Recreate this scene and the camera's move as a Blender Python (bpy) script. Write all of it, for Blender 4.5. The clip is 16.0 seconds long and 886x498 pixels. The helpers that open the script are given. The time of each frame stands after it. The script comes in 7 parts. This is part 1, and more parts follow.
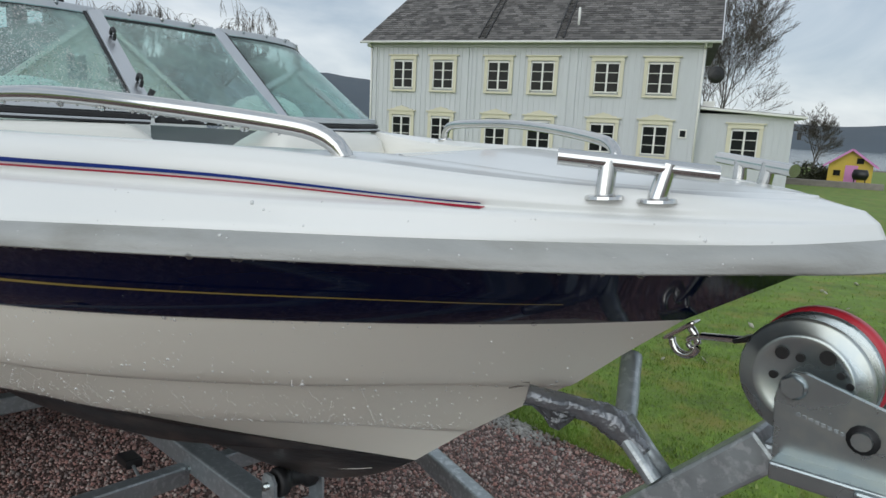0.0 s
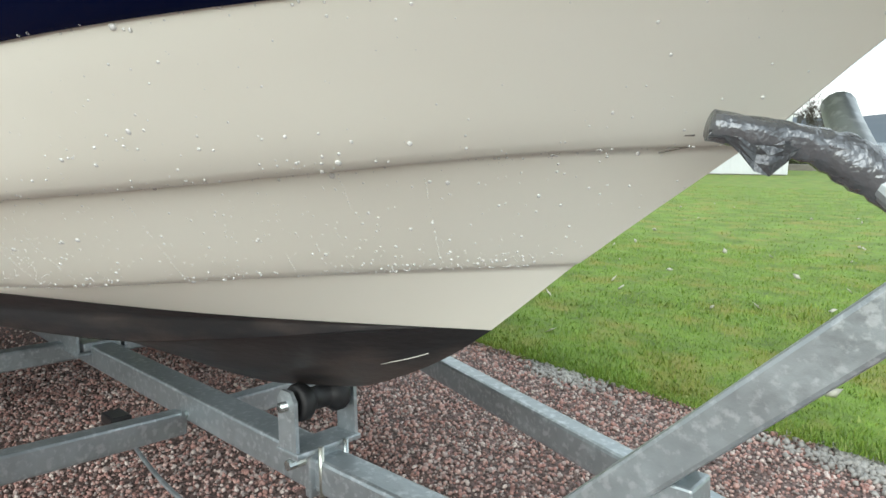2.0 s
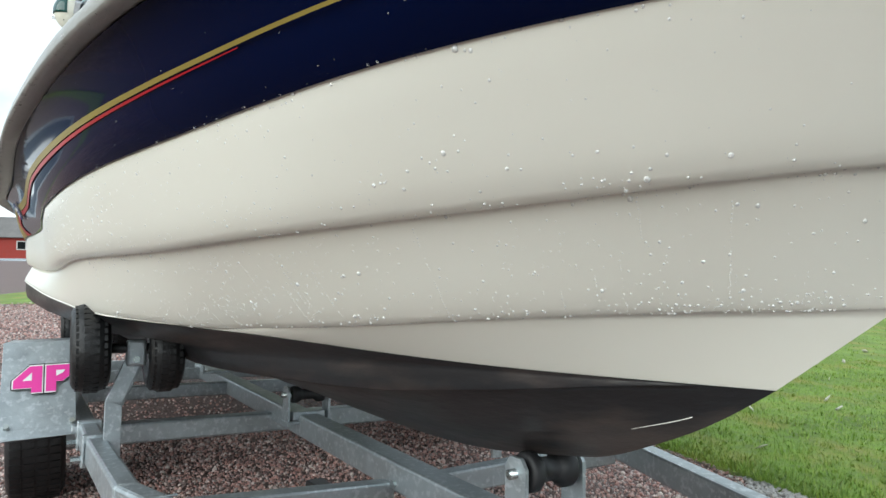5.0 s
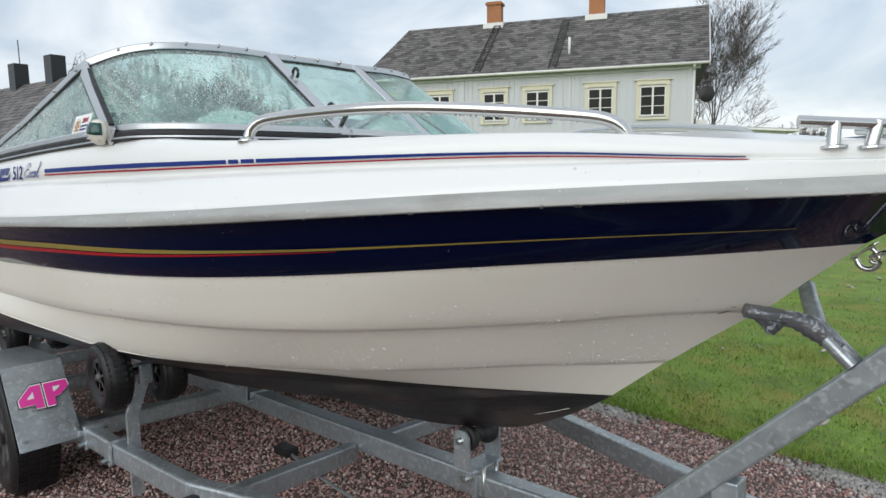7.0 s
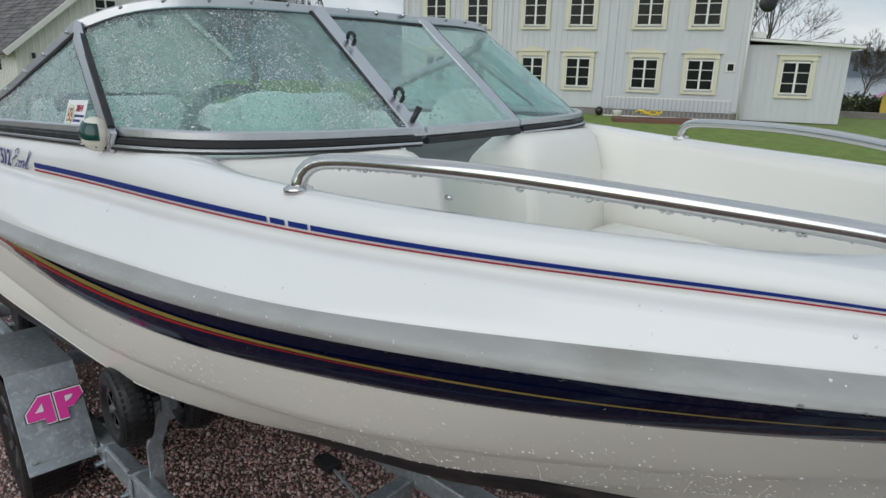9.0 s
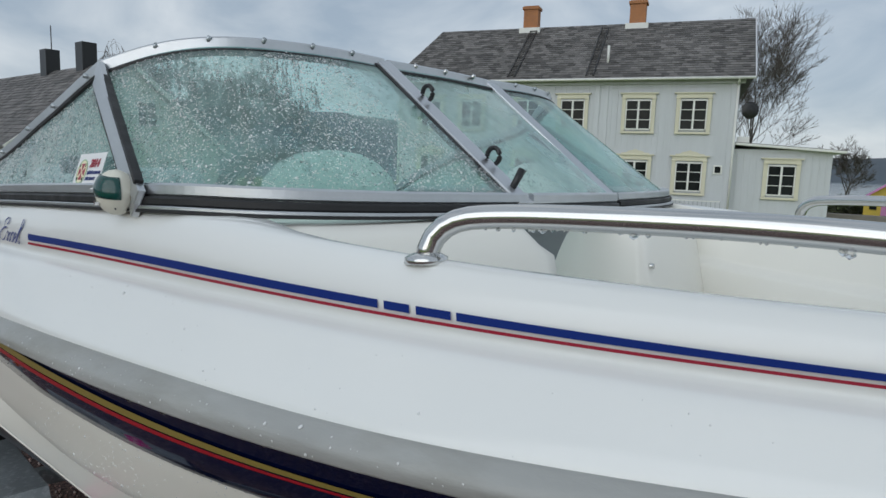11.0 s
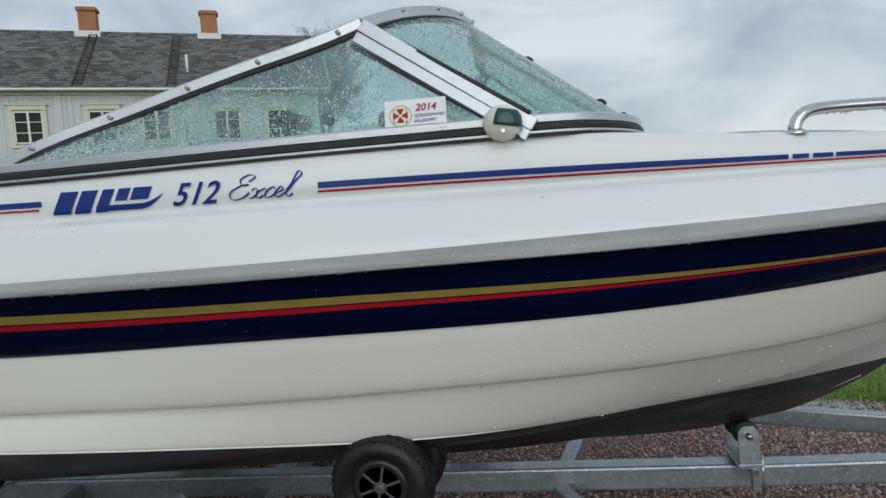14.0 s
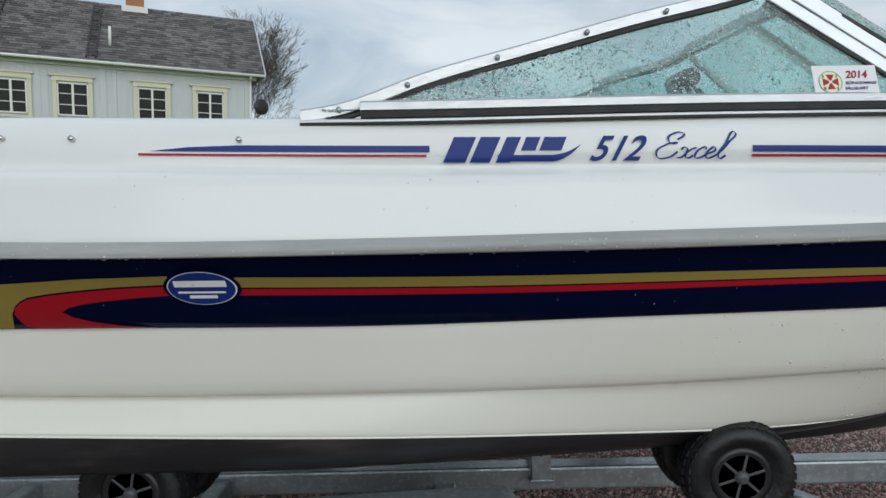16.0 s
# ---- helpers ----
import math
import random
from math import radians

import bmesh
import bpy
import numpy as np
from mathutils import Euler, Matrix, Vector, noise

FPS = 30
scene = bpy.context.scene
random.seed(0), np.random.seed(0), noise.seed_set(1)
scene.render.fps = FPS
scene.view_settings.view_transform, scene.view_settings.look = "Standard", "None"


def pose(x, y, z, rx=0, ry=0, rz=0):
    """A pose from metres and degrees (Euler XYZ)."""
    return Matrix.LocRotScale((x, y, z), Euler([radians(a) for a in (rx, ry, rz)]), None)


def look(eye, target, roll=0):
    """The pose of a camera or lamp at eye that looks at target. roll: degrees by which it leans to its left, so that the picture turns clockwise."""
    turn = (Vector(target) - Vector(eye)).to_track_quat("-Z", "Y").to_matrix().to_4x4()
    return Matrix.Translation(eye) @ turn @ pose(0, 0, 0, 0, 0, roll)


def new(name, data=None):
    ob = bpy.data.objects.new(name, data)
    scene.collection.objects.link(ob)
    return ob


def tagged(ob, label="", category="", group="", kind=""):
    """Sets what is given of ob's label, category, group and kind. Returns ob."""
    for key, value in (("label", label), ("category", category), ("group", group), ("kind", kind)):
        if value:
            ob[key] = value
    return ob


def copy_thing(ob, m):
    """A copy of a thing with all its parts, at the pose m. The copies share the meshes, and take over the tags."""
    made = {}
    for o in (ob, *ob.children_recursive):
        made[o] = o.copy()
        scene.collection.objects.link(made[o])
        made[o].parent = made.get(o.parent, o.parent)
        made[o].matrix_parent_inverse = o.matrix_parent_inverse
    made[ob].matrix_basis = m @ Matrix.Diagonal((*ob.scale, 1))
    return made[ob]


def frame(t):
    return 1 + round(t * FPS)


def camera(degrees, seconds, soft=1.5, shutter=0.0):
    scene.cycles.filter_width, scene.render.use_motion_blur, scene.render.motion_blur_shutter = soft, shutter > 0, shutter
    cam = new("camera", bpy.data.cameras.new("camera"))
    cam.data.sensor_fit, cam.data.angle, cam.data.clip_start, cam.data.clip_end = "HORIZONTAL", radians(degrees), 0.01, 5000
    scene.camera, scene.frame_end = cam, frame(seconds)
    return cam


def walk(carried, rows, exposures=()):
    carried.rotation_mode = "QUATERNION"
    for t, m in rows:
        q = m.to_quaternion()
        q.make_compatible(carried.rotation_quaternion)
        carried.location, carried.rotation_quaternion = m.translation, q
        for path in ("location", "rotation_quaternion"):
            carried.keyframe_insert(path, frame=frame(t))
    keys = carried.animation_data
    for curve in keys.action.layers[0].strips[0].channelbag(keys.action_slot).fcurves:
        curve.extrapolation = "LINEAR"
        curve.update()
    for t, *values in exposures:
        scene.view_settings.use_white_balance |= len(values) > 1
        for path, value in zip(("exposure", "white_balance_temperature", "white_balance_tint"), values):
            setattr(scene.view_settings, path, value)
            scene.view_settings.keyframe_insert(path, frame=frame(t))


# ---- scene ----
cam = camera(69.7, 16.0, soft=1.5)
PATH = [
    (0, (2.637, -0.859, 1.355), (1.249, 0.533, 0.983), 2.7),
    (0.5, (2.621, -0.835, 1.294), (1.204, 0.538, 0.965), 1.9),
    (1, (2.596, -0.801, 1.212), (1.155, 0.562, 0.959), -1.6),
    (1.5, (2.477, -0.76, 1.13), (1.13, 0.685, 0.819), -0.4),
    (2, (2.344, -0.721, 0.956), (0.953, 0.675, 0.613), -0.0),
    (2.5, (2.305, -0.699, 0.754), (0.748, 0.555, 0.673), 0.1),
    (3, (2.261, -0.703, 0.657), (0.686, 0.518, 0.831), -1.3),
    (3.5, (2.255, -0.717, 0.624), (0.656, 0.457, 0.88), -1.8),
    (4, (2.245, -0.749, 0.625), (0.601, 0.354, 0.902), -1.8),
    (4.5, (2.229, -0.788, 0.641), (0.535, 0.248, 0.882), -1.0),
    (5, (2.244, -0.843, 0.85), (0.532, 0.191, 0.862), 0.9),
    (5.2, (2.272, -0.879, 0.965), (0.587, 0.195, 0.874), 0.2),
    (7.3, (2.572, -1.475, 1.293), (1.199, -0.05, 1.002), -0.8),
    (7.5, (2.583, -1.482, 1.318), (1.216, -0.063, 0.975), -1.0),
    (8, (2.49, -1.444, 1.381), (1.137, -0.077, 0.832), 1.3),
    (8.5, (2.265, -1.336, 1.454), (0.901, -0.01, 0.838), 0.6),
    (9, (2.075, -1.203, 1.516), (0.67, 0.106, 0.956), 1.3),
    (9.5, (1.968, -1.102, 1.566), (0.513, 0.181, 1.079), 0.0),
    (10, (1.944, -1.087, 1.558), (0.458, 0.15, 1.045), -0.2),
    (10.2, (1.928, -1.086, 1.54), (0.405, 0.135, 1.105), -0.5),
    (12.3, (1.112, -1.469, 1.284), (0.024, 0.207, 1.202), -1.5),
    (12.5, (1.052, -1.539, 1.295), (0.031, 0.171, 1.117), -4.3),
    (13, (0.98, -1.725, 1.287), (0.272, 0.141, 1.146), -1.7),
    (13.5, (0.907, -1.894, 1.296), (0.296, 0.003, 1.128), -0.6),
    (14, (0.708, -2.091, 1.265), (0.38, -0.131, 1.036), -2.3),
    (14.5, (0.578, -2.133, 1.239), (0.216, -0.171, 1.098), 1.9),
    (15, (0.323, -2.109, 1.217), (0.091, -0.128, 1.063), 2.8),
    (15.5, (0.02, -2.129, 1.197), (-0.055, -0.139, 1.019), -1.6),
    (16, (-0.27, -2.076, 1.189), (-0.321, -0.09, 0.965), 1.5),
]
EXPOSURES = [(0.0, -0.22, 6300, 8), (0.5, -0.15, 6300, 8), (1.0, 0.0, 6400, 8), (1.5, 0.45, 7000, 9), (2.0, 0.9, 6550, 3), (2.5, 0.9, 6600, 5), (3.0, 0.75, 6650, 8), (4.5, 0.8, 6600, 6), (5.2, 0.8, 6250, 3), (6.3, 0.4, 6400, 8), (7.5, 0.05, 6550, 10), (8.0, 0.12, 6650, 11), (8.5, 0.0, 6500, 10), (9.5, -0.46, 6250, 9), (10.2, -0.46, 6200, 9), (12.3, -0.5, 6150, 6), (13.5, -0.45, 6150, 6), (16.0, -0.3, 6200, 7)]
walk(cam, [(t, look(eye, target, roll)) for t, eye, target, roll in PATH], EXPOSURES)

# ---- world, sun, exposure ----
scene.view_settings.exposure = 0.0
world = bpy.data.worlds.new("overcast_sky")
scene.world = world
world.use_nodes = True
wn, wl = world.node_tree.nodes, world.node_tree.links
wn.clear()
w_out = wn.new("ShaderNodeOutputWorld")
w_bg = wn.new("ShaderNodeBackground")
w_sky = wn.new("ShaderNodeTexSky")
w_sky.sky_type, w_sky.sun_disc = "NISHITA", False
w_sky.sun_elevation, w_sky.sun_rotation = radians(15), radians(162)
w_gain = wn.new("ShaderNodeMix")
w_gain.data_type, w_gain.blend_type = "RGBA", "MULTIPLY"
w_gain.inputs[0].default_value = 1.0
w_gain.inputs[7].default_value = (0.12, 0.12, 0.12, 1)
w_noise = wn.new("ShaderNodeTexNoise")
w_noise.inputs["Scale"].default_value, w_noise.inputs["Detail"].default_value = 3.4, 6.0
w_noise.inputs["Roughness"].default_value, w_noise.inputs["Distortion"].default_value = 0.52, 0.5
w_ramp = wn.new("ShaderNodeValToRGB")
w_ramp.color_ramp.elements[0].position, w_ramp.color_ramp.elements[0].color = 0.34, (0.53, 0.62, 0.73, 1)
w_ramp.color_ramp.elements[1].position, w_ramp.color_ramp.elements[1].color = 0.66, (1.02, 1.05, 1.08, 1)
w_mix = wn.new("ShaderNodeMix")
w_mix.data_type = "RGBA"
w_mix.inputs[0].default_value = 0.86
w_co = wn.new("ShaderNodeTexCoord")
w_map = wn.new("ShaderNodeMapping")
w_map.inputs["Scale"].default_value = (1.0, 1.0, 2.3)
wl.new(w_co.outputs["Generated"], w_map.inputs[0])
wl.new(w_map.outputs[0], w_noise.inputs[0])
wl.new(w_sky.outputs[0], w_gain.inputs[6])
wl.new(w_gain.outputs[2], w_mix.inputs[6])
wl.new(w_noise.outputs[0], w_ramp.inputs[0])
wl.new(w_ramp.outputs[0], w_mix.inputs[7])
wl.new(w_mix.outputs[2], w_bg.inputs[0])
w_bg.inputs[1].default_value = 1.0
wl.new(w_bg.outputs[0], w_out.inputs[0])
sun_data = bpy.data.lights.new("sun", "SUN")
sun_data.energy, sun_data.angle, sun_data.color = 1.75, radians(75), (0.99, 0.98, 0.97)
sun = new("sun", sun_data)
sun.matrix_world = look((4.6, -14, 5.2), (0, 0, 0))


# ---- materials ----
def mat(name, color, rough=0.5, metal=0.0, vary=0.0, scale=8.0, bump=0.0, bump_scale=60.0, spot=None, coat=0.0, spec=0.5, axis=(1, 1, 1), spot_scale=3.0, spot_at=(0.52, 0.68), per_piece=0.0):
    """A surface with a base colour, two scales of variation, stains and fine relief."""
    m = bpy.data.materials.new(name)
    m.use_nodes = True
    nt = m.node_tree
    n, l = nt.nodes, nt.links
    b = n["Principled BSDF"]
    b.inputs["Base Color"].default_value = (*color, 1)
    b.inputs["Roughness"].default_value, b.inputs["Metallic"].default_value = rough, metal
    b.inputs["Specular IOR Level"].default_value = spec
    b.inputs["Coat Weight"].default_value, b.inputs["Coat Roughness"].default_value = coat, 0.06
    co = n.new("ShaderNodeTexCoord")
    mp = n.new("ShaderNodeMapping")
    mp.inputs["Scale"].default_value = axis
    l.new(co.outputs["Object"], mp.inputs[0])
    src = None
    if vary > 0:
        tx = n.new("ShaderNodeTexNoise")
        tx.inputs["Scale"].default_value, tx.inputs["Detail"].default_value = scale, 6
        l.new(mp.outputs[0], tx.inputs[0])
        tx2 = n.new("ShaderNodeTexNoise")
        tx2.inputs["Scale"].default_value, tx2.inputs["Detail"].default_value = scale * 0.13, 3
        l.new(mp.outputs[0], tx2.inputs[0])
        ad = n.new("ShaderNodeMath")
        ad.operation = "ADD"
        l.new(tx.outputs[0], ad.inputs[0])
        l.new(tx2.outputs[0], ad.inputs[1])
        rp = n.new("ShaderNodeMapRange")
        rp.inputs[1].default_value, rp.inputs[2].default_value = 0.6, 1.4
        rp.inputs[3].default_value, rp.inputs[4].default_value = 1 - vary, 1 + vary
        l.new(ad.outputs[0], rp.inputs[0])
        if per_piece > 0:
            oi = n.new("ShaderNodeNewGeometry")
            pr = n.new("ShaderNodeMapRange")
            pr.inputs[3].default_value, pr.inputs[4].default_value = 1 - per_piece, 1 + per_piece
            l.new(oi.outputs["Random Per Island"], pr.inputs[0])
            mu = n.new("ShaderNodeMath")
            mu.operation = "MULTIPLY"
            l.new(rp.outputs[0], mu.inputs[0])
            l.new(pr.outputs[0], mu.inputs[1])
            fac = mu.outputs[0]
        else:
            fac = rp.outputs[0]
        vm = n.new("ShaderNodeVectorMath")
        vm.operation = "SCALE"
        vm.inputs[0].default_value = color
        l.new(fac, vm.inputs["Scale"])
        src = vm.outputs[0]
        rr = n.new("ShaderNodeMapRange")
        rr.inputs[1].default_value, rr.inputs[2].default_value = 0.3, 0.7
        rr.inputs[3].default_value, rr.inputs[4].default_value = max(0.02, rough * 0.75), min(1, rough * 1.25)
        l.new(tx.outputs[0], rr.inputs[0])
        l.new(rr.outputs[0], b.inputs["Roughness"])
    if spot is not None:
        st = n.new("ShaderNodeTexNoise")
        st.inputs["Scale"].default_value, st.inputs["Detail"].default_value, st.inputs["Roughness"].default_value = spot_scale, 8, 0.6
        l.new(mp.outputs[0], st.inputs[0])
        sr = n.new("ShaderNodeMapRange")
        sr.inputs[1].default_value, sr.inputs[2].default_value = spot_at
        l.new(st.outputs[0], sr.inputs[0])
        mx = n.new("ShaderNodeMix")
        mx.data_type = "RGBA"
        l.new(sr.outputs[0], mx.inputs[0])
        if src:
            l.new(src, mx.inputs[6])
        else:
            mx.inputs[6].default_value = (*color, 1)
        mx.inputs[7].default_value = (*spot, 1)
        src = mx.outputs[2]
    if src:
        l.new(src, b.inputs["Base Color"])
    if bump > 0:
        bt = n.new("ShaderNodeTexNoise")
        bt.inputs["Scale"].default_value, bt.inputs["Detail"].default_value = bump_scale, 4
        l.new(mp.outputs[0], bt.inputs[0])
        bp = n.new("ShaderNodeBump")
        bp.inputs["Strength"].default_value, bp.inputs["Distance"].default_value = bump, 0.01
        l.new(bt.outputs[0], bp.inputs["Height"])
        l.new(bp.outputs[0], b.inputs["Normal"])
    return m


def many(m, colours, share=1.0):
    """Gives each loose piece of a mesh a colour of its own out of a row of colours, over the material's own fine grain."""
    n, l = m.node_tree.nodes, m.node_tree.links
    b = n["Principled BSDF"]
    geo = n.new("ShaderNodeNewGeometry")
    ramp = n.new("ShaderNodeValToRGB")
    ramp.color_ramp.interpolation = "CONSTANT"
    while len(ramp.color_ramp.elements) < len(colours):
        ramp.color_ramp.elements.new(0.5)
    for i, (e, c) in enumerate(zip(ramp.color_ramp.elements, colours)):
        e.position, e.color = i / len(colours), (*c, 1)
    l.new(geo.outputs["Random Per Island"], ramp.inputs[0])
    mx = n.new("ShaderNodeMix")
    mx.data_type, mx.inputs[0].default_value = "RGBA", share
    old = b.inputs["Base Color"].links[0].from_socket
    tone = n.new("ShaderNodeMix")
    tone.data_type, tone.blend_type, tone.inputs[0].default_value = "RGBA", "OVERLAY", 0.45
    l.new(ramp.outputs[0], tone.inputs[6])
    l.new(old, tone.inputs[7])
    l.new(old, mx.inputs[6])
    l.new(tone.outputs[2], mx.inputs[7])
    l.new(mx.outputs[2], b.inputs["Base Color"])
    return m


def glass(name, tint, rough=0.0, amount=0.64, gloss=(0.05, 0.9)):
    """A clear pane: tinted see-through with a glossy face."""
    m = bpy.data.materials.new(name)
    m.use_nodes = True
    n, l = m.node_tree.nodes, m.node_tree.links
    n.clear()
    out = n.new("ShaderNodeOutputMaterial")
    tr = n.new("ShaderNodeBsdfTransparent")
    tr.inputs[0].default_value = (*tint, 1)
    gl = n.new("ShaderNodeBsdfGlossy")
    gl.inputs["Roughness"].default_value = rough
    gl.inputs[0].default_value = (1, 1, 1, 1)
    lw = n.new("ShaderNodeLayerWeight")
    lw.inputs[0].default_value = 0.5
    pw = n.new("ShaderNodeMath")
    pw.operation, pw.inputs[1].default_value = "POWER", 3.5
    l.new(lw.outputs["Facing"], pw.inputs[0])
    fr = n.new("ShaderNodeMapRange")
    fr.inputs[3].default_value, fr.inputs[4].default_value = gloss
    l.new(pw.outputs[0], fr.inputs[0])
    mx = n.new("ShaderNodeMixShader")
    l.new(fr.outputs[0], mx.inputs[0])
    l.new(tr.outputs[0], mx.inputs[1])
    l.new(gl.outputs[0], mx.inputs[2])
    df = n.new("ShaderNodeBsdfTranslucent")
    df.inputs[0].default_value = (0.62, 0.84, 0.82, 1)
    tx = n.new("ShaderNodeTexNoise")
    tx.inputs["Scale"].default_value, tx.inputs["Detail"].default_value = 5.0, 6
    co = n.new("ShaderNodeTexCoord")
    l.new(co.outputs["Object"], tx.inputs[0])
    rp = n.new("ShaderNodeMapRange")
    rp.inputs[1].default_value, rp.inputs[2].default_value = 0.35, 0.75
    rp.inputs[3].default_value, rp.inputs[4].default_value = (1 - amount) * 0.4, (1 - amount) * 1.8
    l.new(tx.outputs[0], rp.inputs[0])
    m2 = n.new("ShaderNodeMixShader")
    l.new(rp.outputs[0], m2.inputs[0])
    l.new(mx.outputs[0], m2.inputs[1])
    l.new(df.outputs[0], m2.inputs[2])
    l.new(m2.outputs[0], out.inputs[0])
    return m


GELCOAT = mat("white_gelcoat", (0.775, 0.785, 0.765), 0.22, vary=0.02, scale=3, coat=0.35, bump=0.02, bump_scale=9)
CREAM = mat("cream_gelcoat", (0.78, 0.772, 0.700), 0.30, coat=0.10, spot=(0.74, 0.715, 0.63), spot_scale=1.3, spot_at=(0.30, 0.85), bump=0.015, bump_scale=6)
NAVY = mat("navy_gelcoat", (0.0010, 0.0042, 0.027), 0.06, vary=0.1, scale=4, spec=0.085)
RAILGREY = mat("grey_rub_rail", (0.36, 0.365, 0.35), 0.45, vary=0.16, scale=18, bump=0.16, bump_scale=70, spot=(0.22, 0.215, 0.18), spot_scale=6, spot_at=(0.50, 0.82), axis=(0.5, 1, 2))
ANTIFOUL = mat("worn_black_bottom_paint", (0.016, 0.016, 0.0175), 0.38, vary=0.4, scale=6, bump=0.2, bump_scale=40, spot=(0.060, 0.047, 0.042), spot_scale=4.5, spot_at=(0.50, 0.64), axis=(0.35, 1, 1.4))
STEEL = mat("polished_stainless_steel", (0.62, 0.62, 0.61), 0.14, 1.0, vary=0.05, scale=20)
ALU = mat("brushed_aluminium", (0.58, 0.60, 0.62), 0.37, 0.9, vary=0.06, scale=30, axis=(1, 6, 6))
RUBBER = mat("black_rubber", (0.012, 0.012, 0.013), 0.55, vary=0.2, scale=20, bump=0.1)
PLASTIC = mat("black_plastic", (0.015, 0.015, 0.016), 0.35)
GALV = mat("galvanised_steel", (0.37, 0.41, 0.43), 0.40, 0.65, vary=0.22, scale=26, bump=0.10, bump_scale=70, spot=(0.50, 0.54, 0.56), spot_scale=60, spot_at=(0.52, 0.62))
ZINC = mat("bright_zinc_plate", (0.40, 0.45, 0.46), 0.28, 0.88, vary=0.08, scale=12, spot=(0.70, 0.68, 0.55), spot_scale=6, spot_at=(0.5, 0.8))
TAPE = mat("silver_duct_tape", (0.20, 0.21, 0.225), 0.24, 0.6, vary=0.25, scale=30, bump=1.0, bump_scale=34)
BLUE = mat("blue_vinyl", (0.008, 0.028, 0.19), 0.35, spec=0.3)
RED = mat("red_vinyl", (0.34, 0.006, 0.030), 0.35, spec=0.3)
GOLD = mat("gold_vinyl", (0.27, 0.205, 0.045), 0.4, spec=0.3)
REDBAND = mat("red_band_vinyl", (0.36, 0.006, 0.016), 0.35, spec=0.25)
WHITEPRINT = mat("white_print", (0.82, 0.82, 0.82), 0.4)
PINK = mat("pink_vinyl", (0.80, 0.05, 0.36), 0.35)
TEALGLASS = glass("tinted_windscreen_glass", (0.62, 0.86, 0.83))
GREENLENS = mat("dark_green_lens", (0.0, 0.050, 0.042), 0.16, coat=0.25)
IVORY = mat("ivory_plastic", (0.70, 0.68, 0.58), 0.4)
LINER = mat("cream_cockpit_liner", (0.78, 0.77, 0.71), 0.4, vary=0.03, scale=4)
VINYL = mat("grey_white_seat_vinyl", (0.62, 0.62, 0.60), 0.5, vary=0.06, scale=9, bump=0.1)
DOORGREY = mat("grey_door_panel", (0.33, 0.36, 0.37), 0.35, vary=0.05, scale=5)
WEBGREY = mat("worn_dark_grey_plastic", (0.07, 0.072, 0.075), 0.38, vary=0.2, scale=30)
TYRE = mat("tyre_rubber", (0.0065, 0.0068, 0.0075), 0.5, vary=0.3, scale=18, bump=0.3, bump_scale=50)
YELLOWTAG = mat("yellow_reflector", (0.62, 0.51, 0.22), 0.3)
ORANGE = mat("orange_lamp_lens", (0.75, 0.15, 0.01), 0.2)
SIDING = mat("pale_grey_painted_boards", (0.56, 0.58, 0.60), 0.65, vary=0.06, scale=3, axis=(6, 6, 0.6))
TRIMYEL = mat("pale_yellow_trim_paint", (0.64, 0.61, 0.47), 0.6, vary=0.05, scale=5)
WHITEWOOD = mat("white_window_paint", (0.74, 0.74, 0.70), 0.5)
DARKPANE = mat("dark_window_glass", (0.018, 0.020, 0.020), 0.05, vary=0.5, scale=2.5, spec=0.10)
SLATE = mat("weathered_grey_roof_tiles", (0.125, 0.118, 0.112), 0.72, vary=0.30, scale=5, per_piece=0.5)
BRICK = mat("chimney_brick", (0.36, 0.16, 0.07), 0.85, vary=0.2, scale=7)
STONE = mat("foundation_stone", (0.22, 0.20, 0.18), 0.9, vary=0.3, scale=4)
BARK = mat("bare_bark", (0.11, 0.095, 0.082), 0.9, vary=0.25, scale=6)
GRAVELBED = mat("damp_red_gravel_bed", (0.20, 0.135, 0.120), 0.75, vary=0.6, scale=120, bump=1.0, bump_scale=95, spot=(0.07, 0.05, 0.045), spot_scale=70, spot_at=(0.45, 0.58))
LAWN = mat("lawn_ground", (0.15, 0.235, 0.036), 0.9, vary=0.55, scale=22, bump=0.8, bump_scale=140, spot=(0.25, 0.24, 0.055), spot_scale=2.6, spot_at=(0.50, 0.66))
GRASS = many(mat("grass_blades", (0.20, 0.30, 0.045), 0.45, vary=0.5, scale=4.5, spot=(0.29, 0.27, 0.06), spot_scale=2.6, spot_at=(0.50, 0.66)), [(0.13, 0.24, 0.028), (0.22, 0.34, 0.045), (0.16, 0.28, 0.03), (0.30, 0.40, 0.06), (0.19, 0.30, 0.035), (0.40, 0.43, 0.13)], 0.65)
WATER = mat("lake_water", (0.10, 0.13, 0.15), 0.15, vary=0.1, scale=0.05, bump=0.2, bump_scale=0.4)
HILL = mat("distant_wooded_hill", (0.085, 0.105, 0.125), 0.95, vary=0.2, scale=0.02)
YELLOWPAINT = mat("yellow_board_paint", (0.62, 0.45, 0.07), 0.6, vary=0.08, scale=3)
PINKDOOR = mat("pink_door_paint", (0.66, 0.27, 0.55), 0.6)
PURPLE = mat("purple_roof_felt", (0.09, 0.05, 0.09), 0.8, vary=0.2, scale=3)
REDPAINT = mat("falu_red_paint", (0.40, 0.06, 0.045), 0.8, vary=0.1, scale=3)


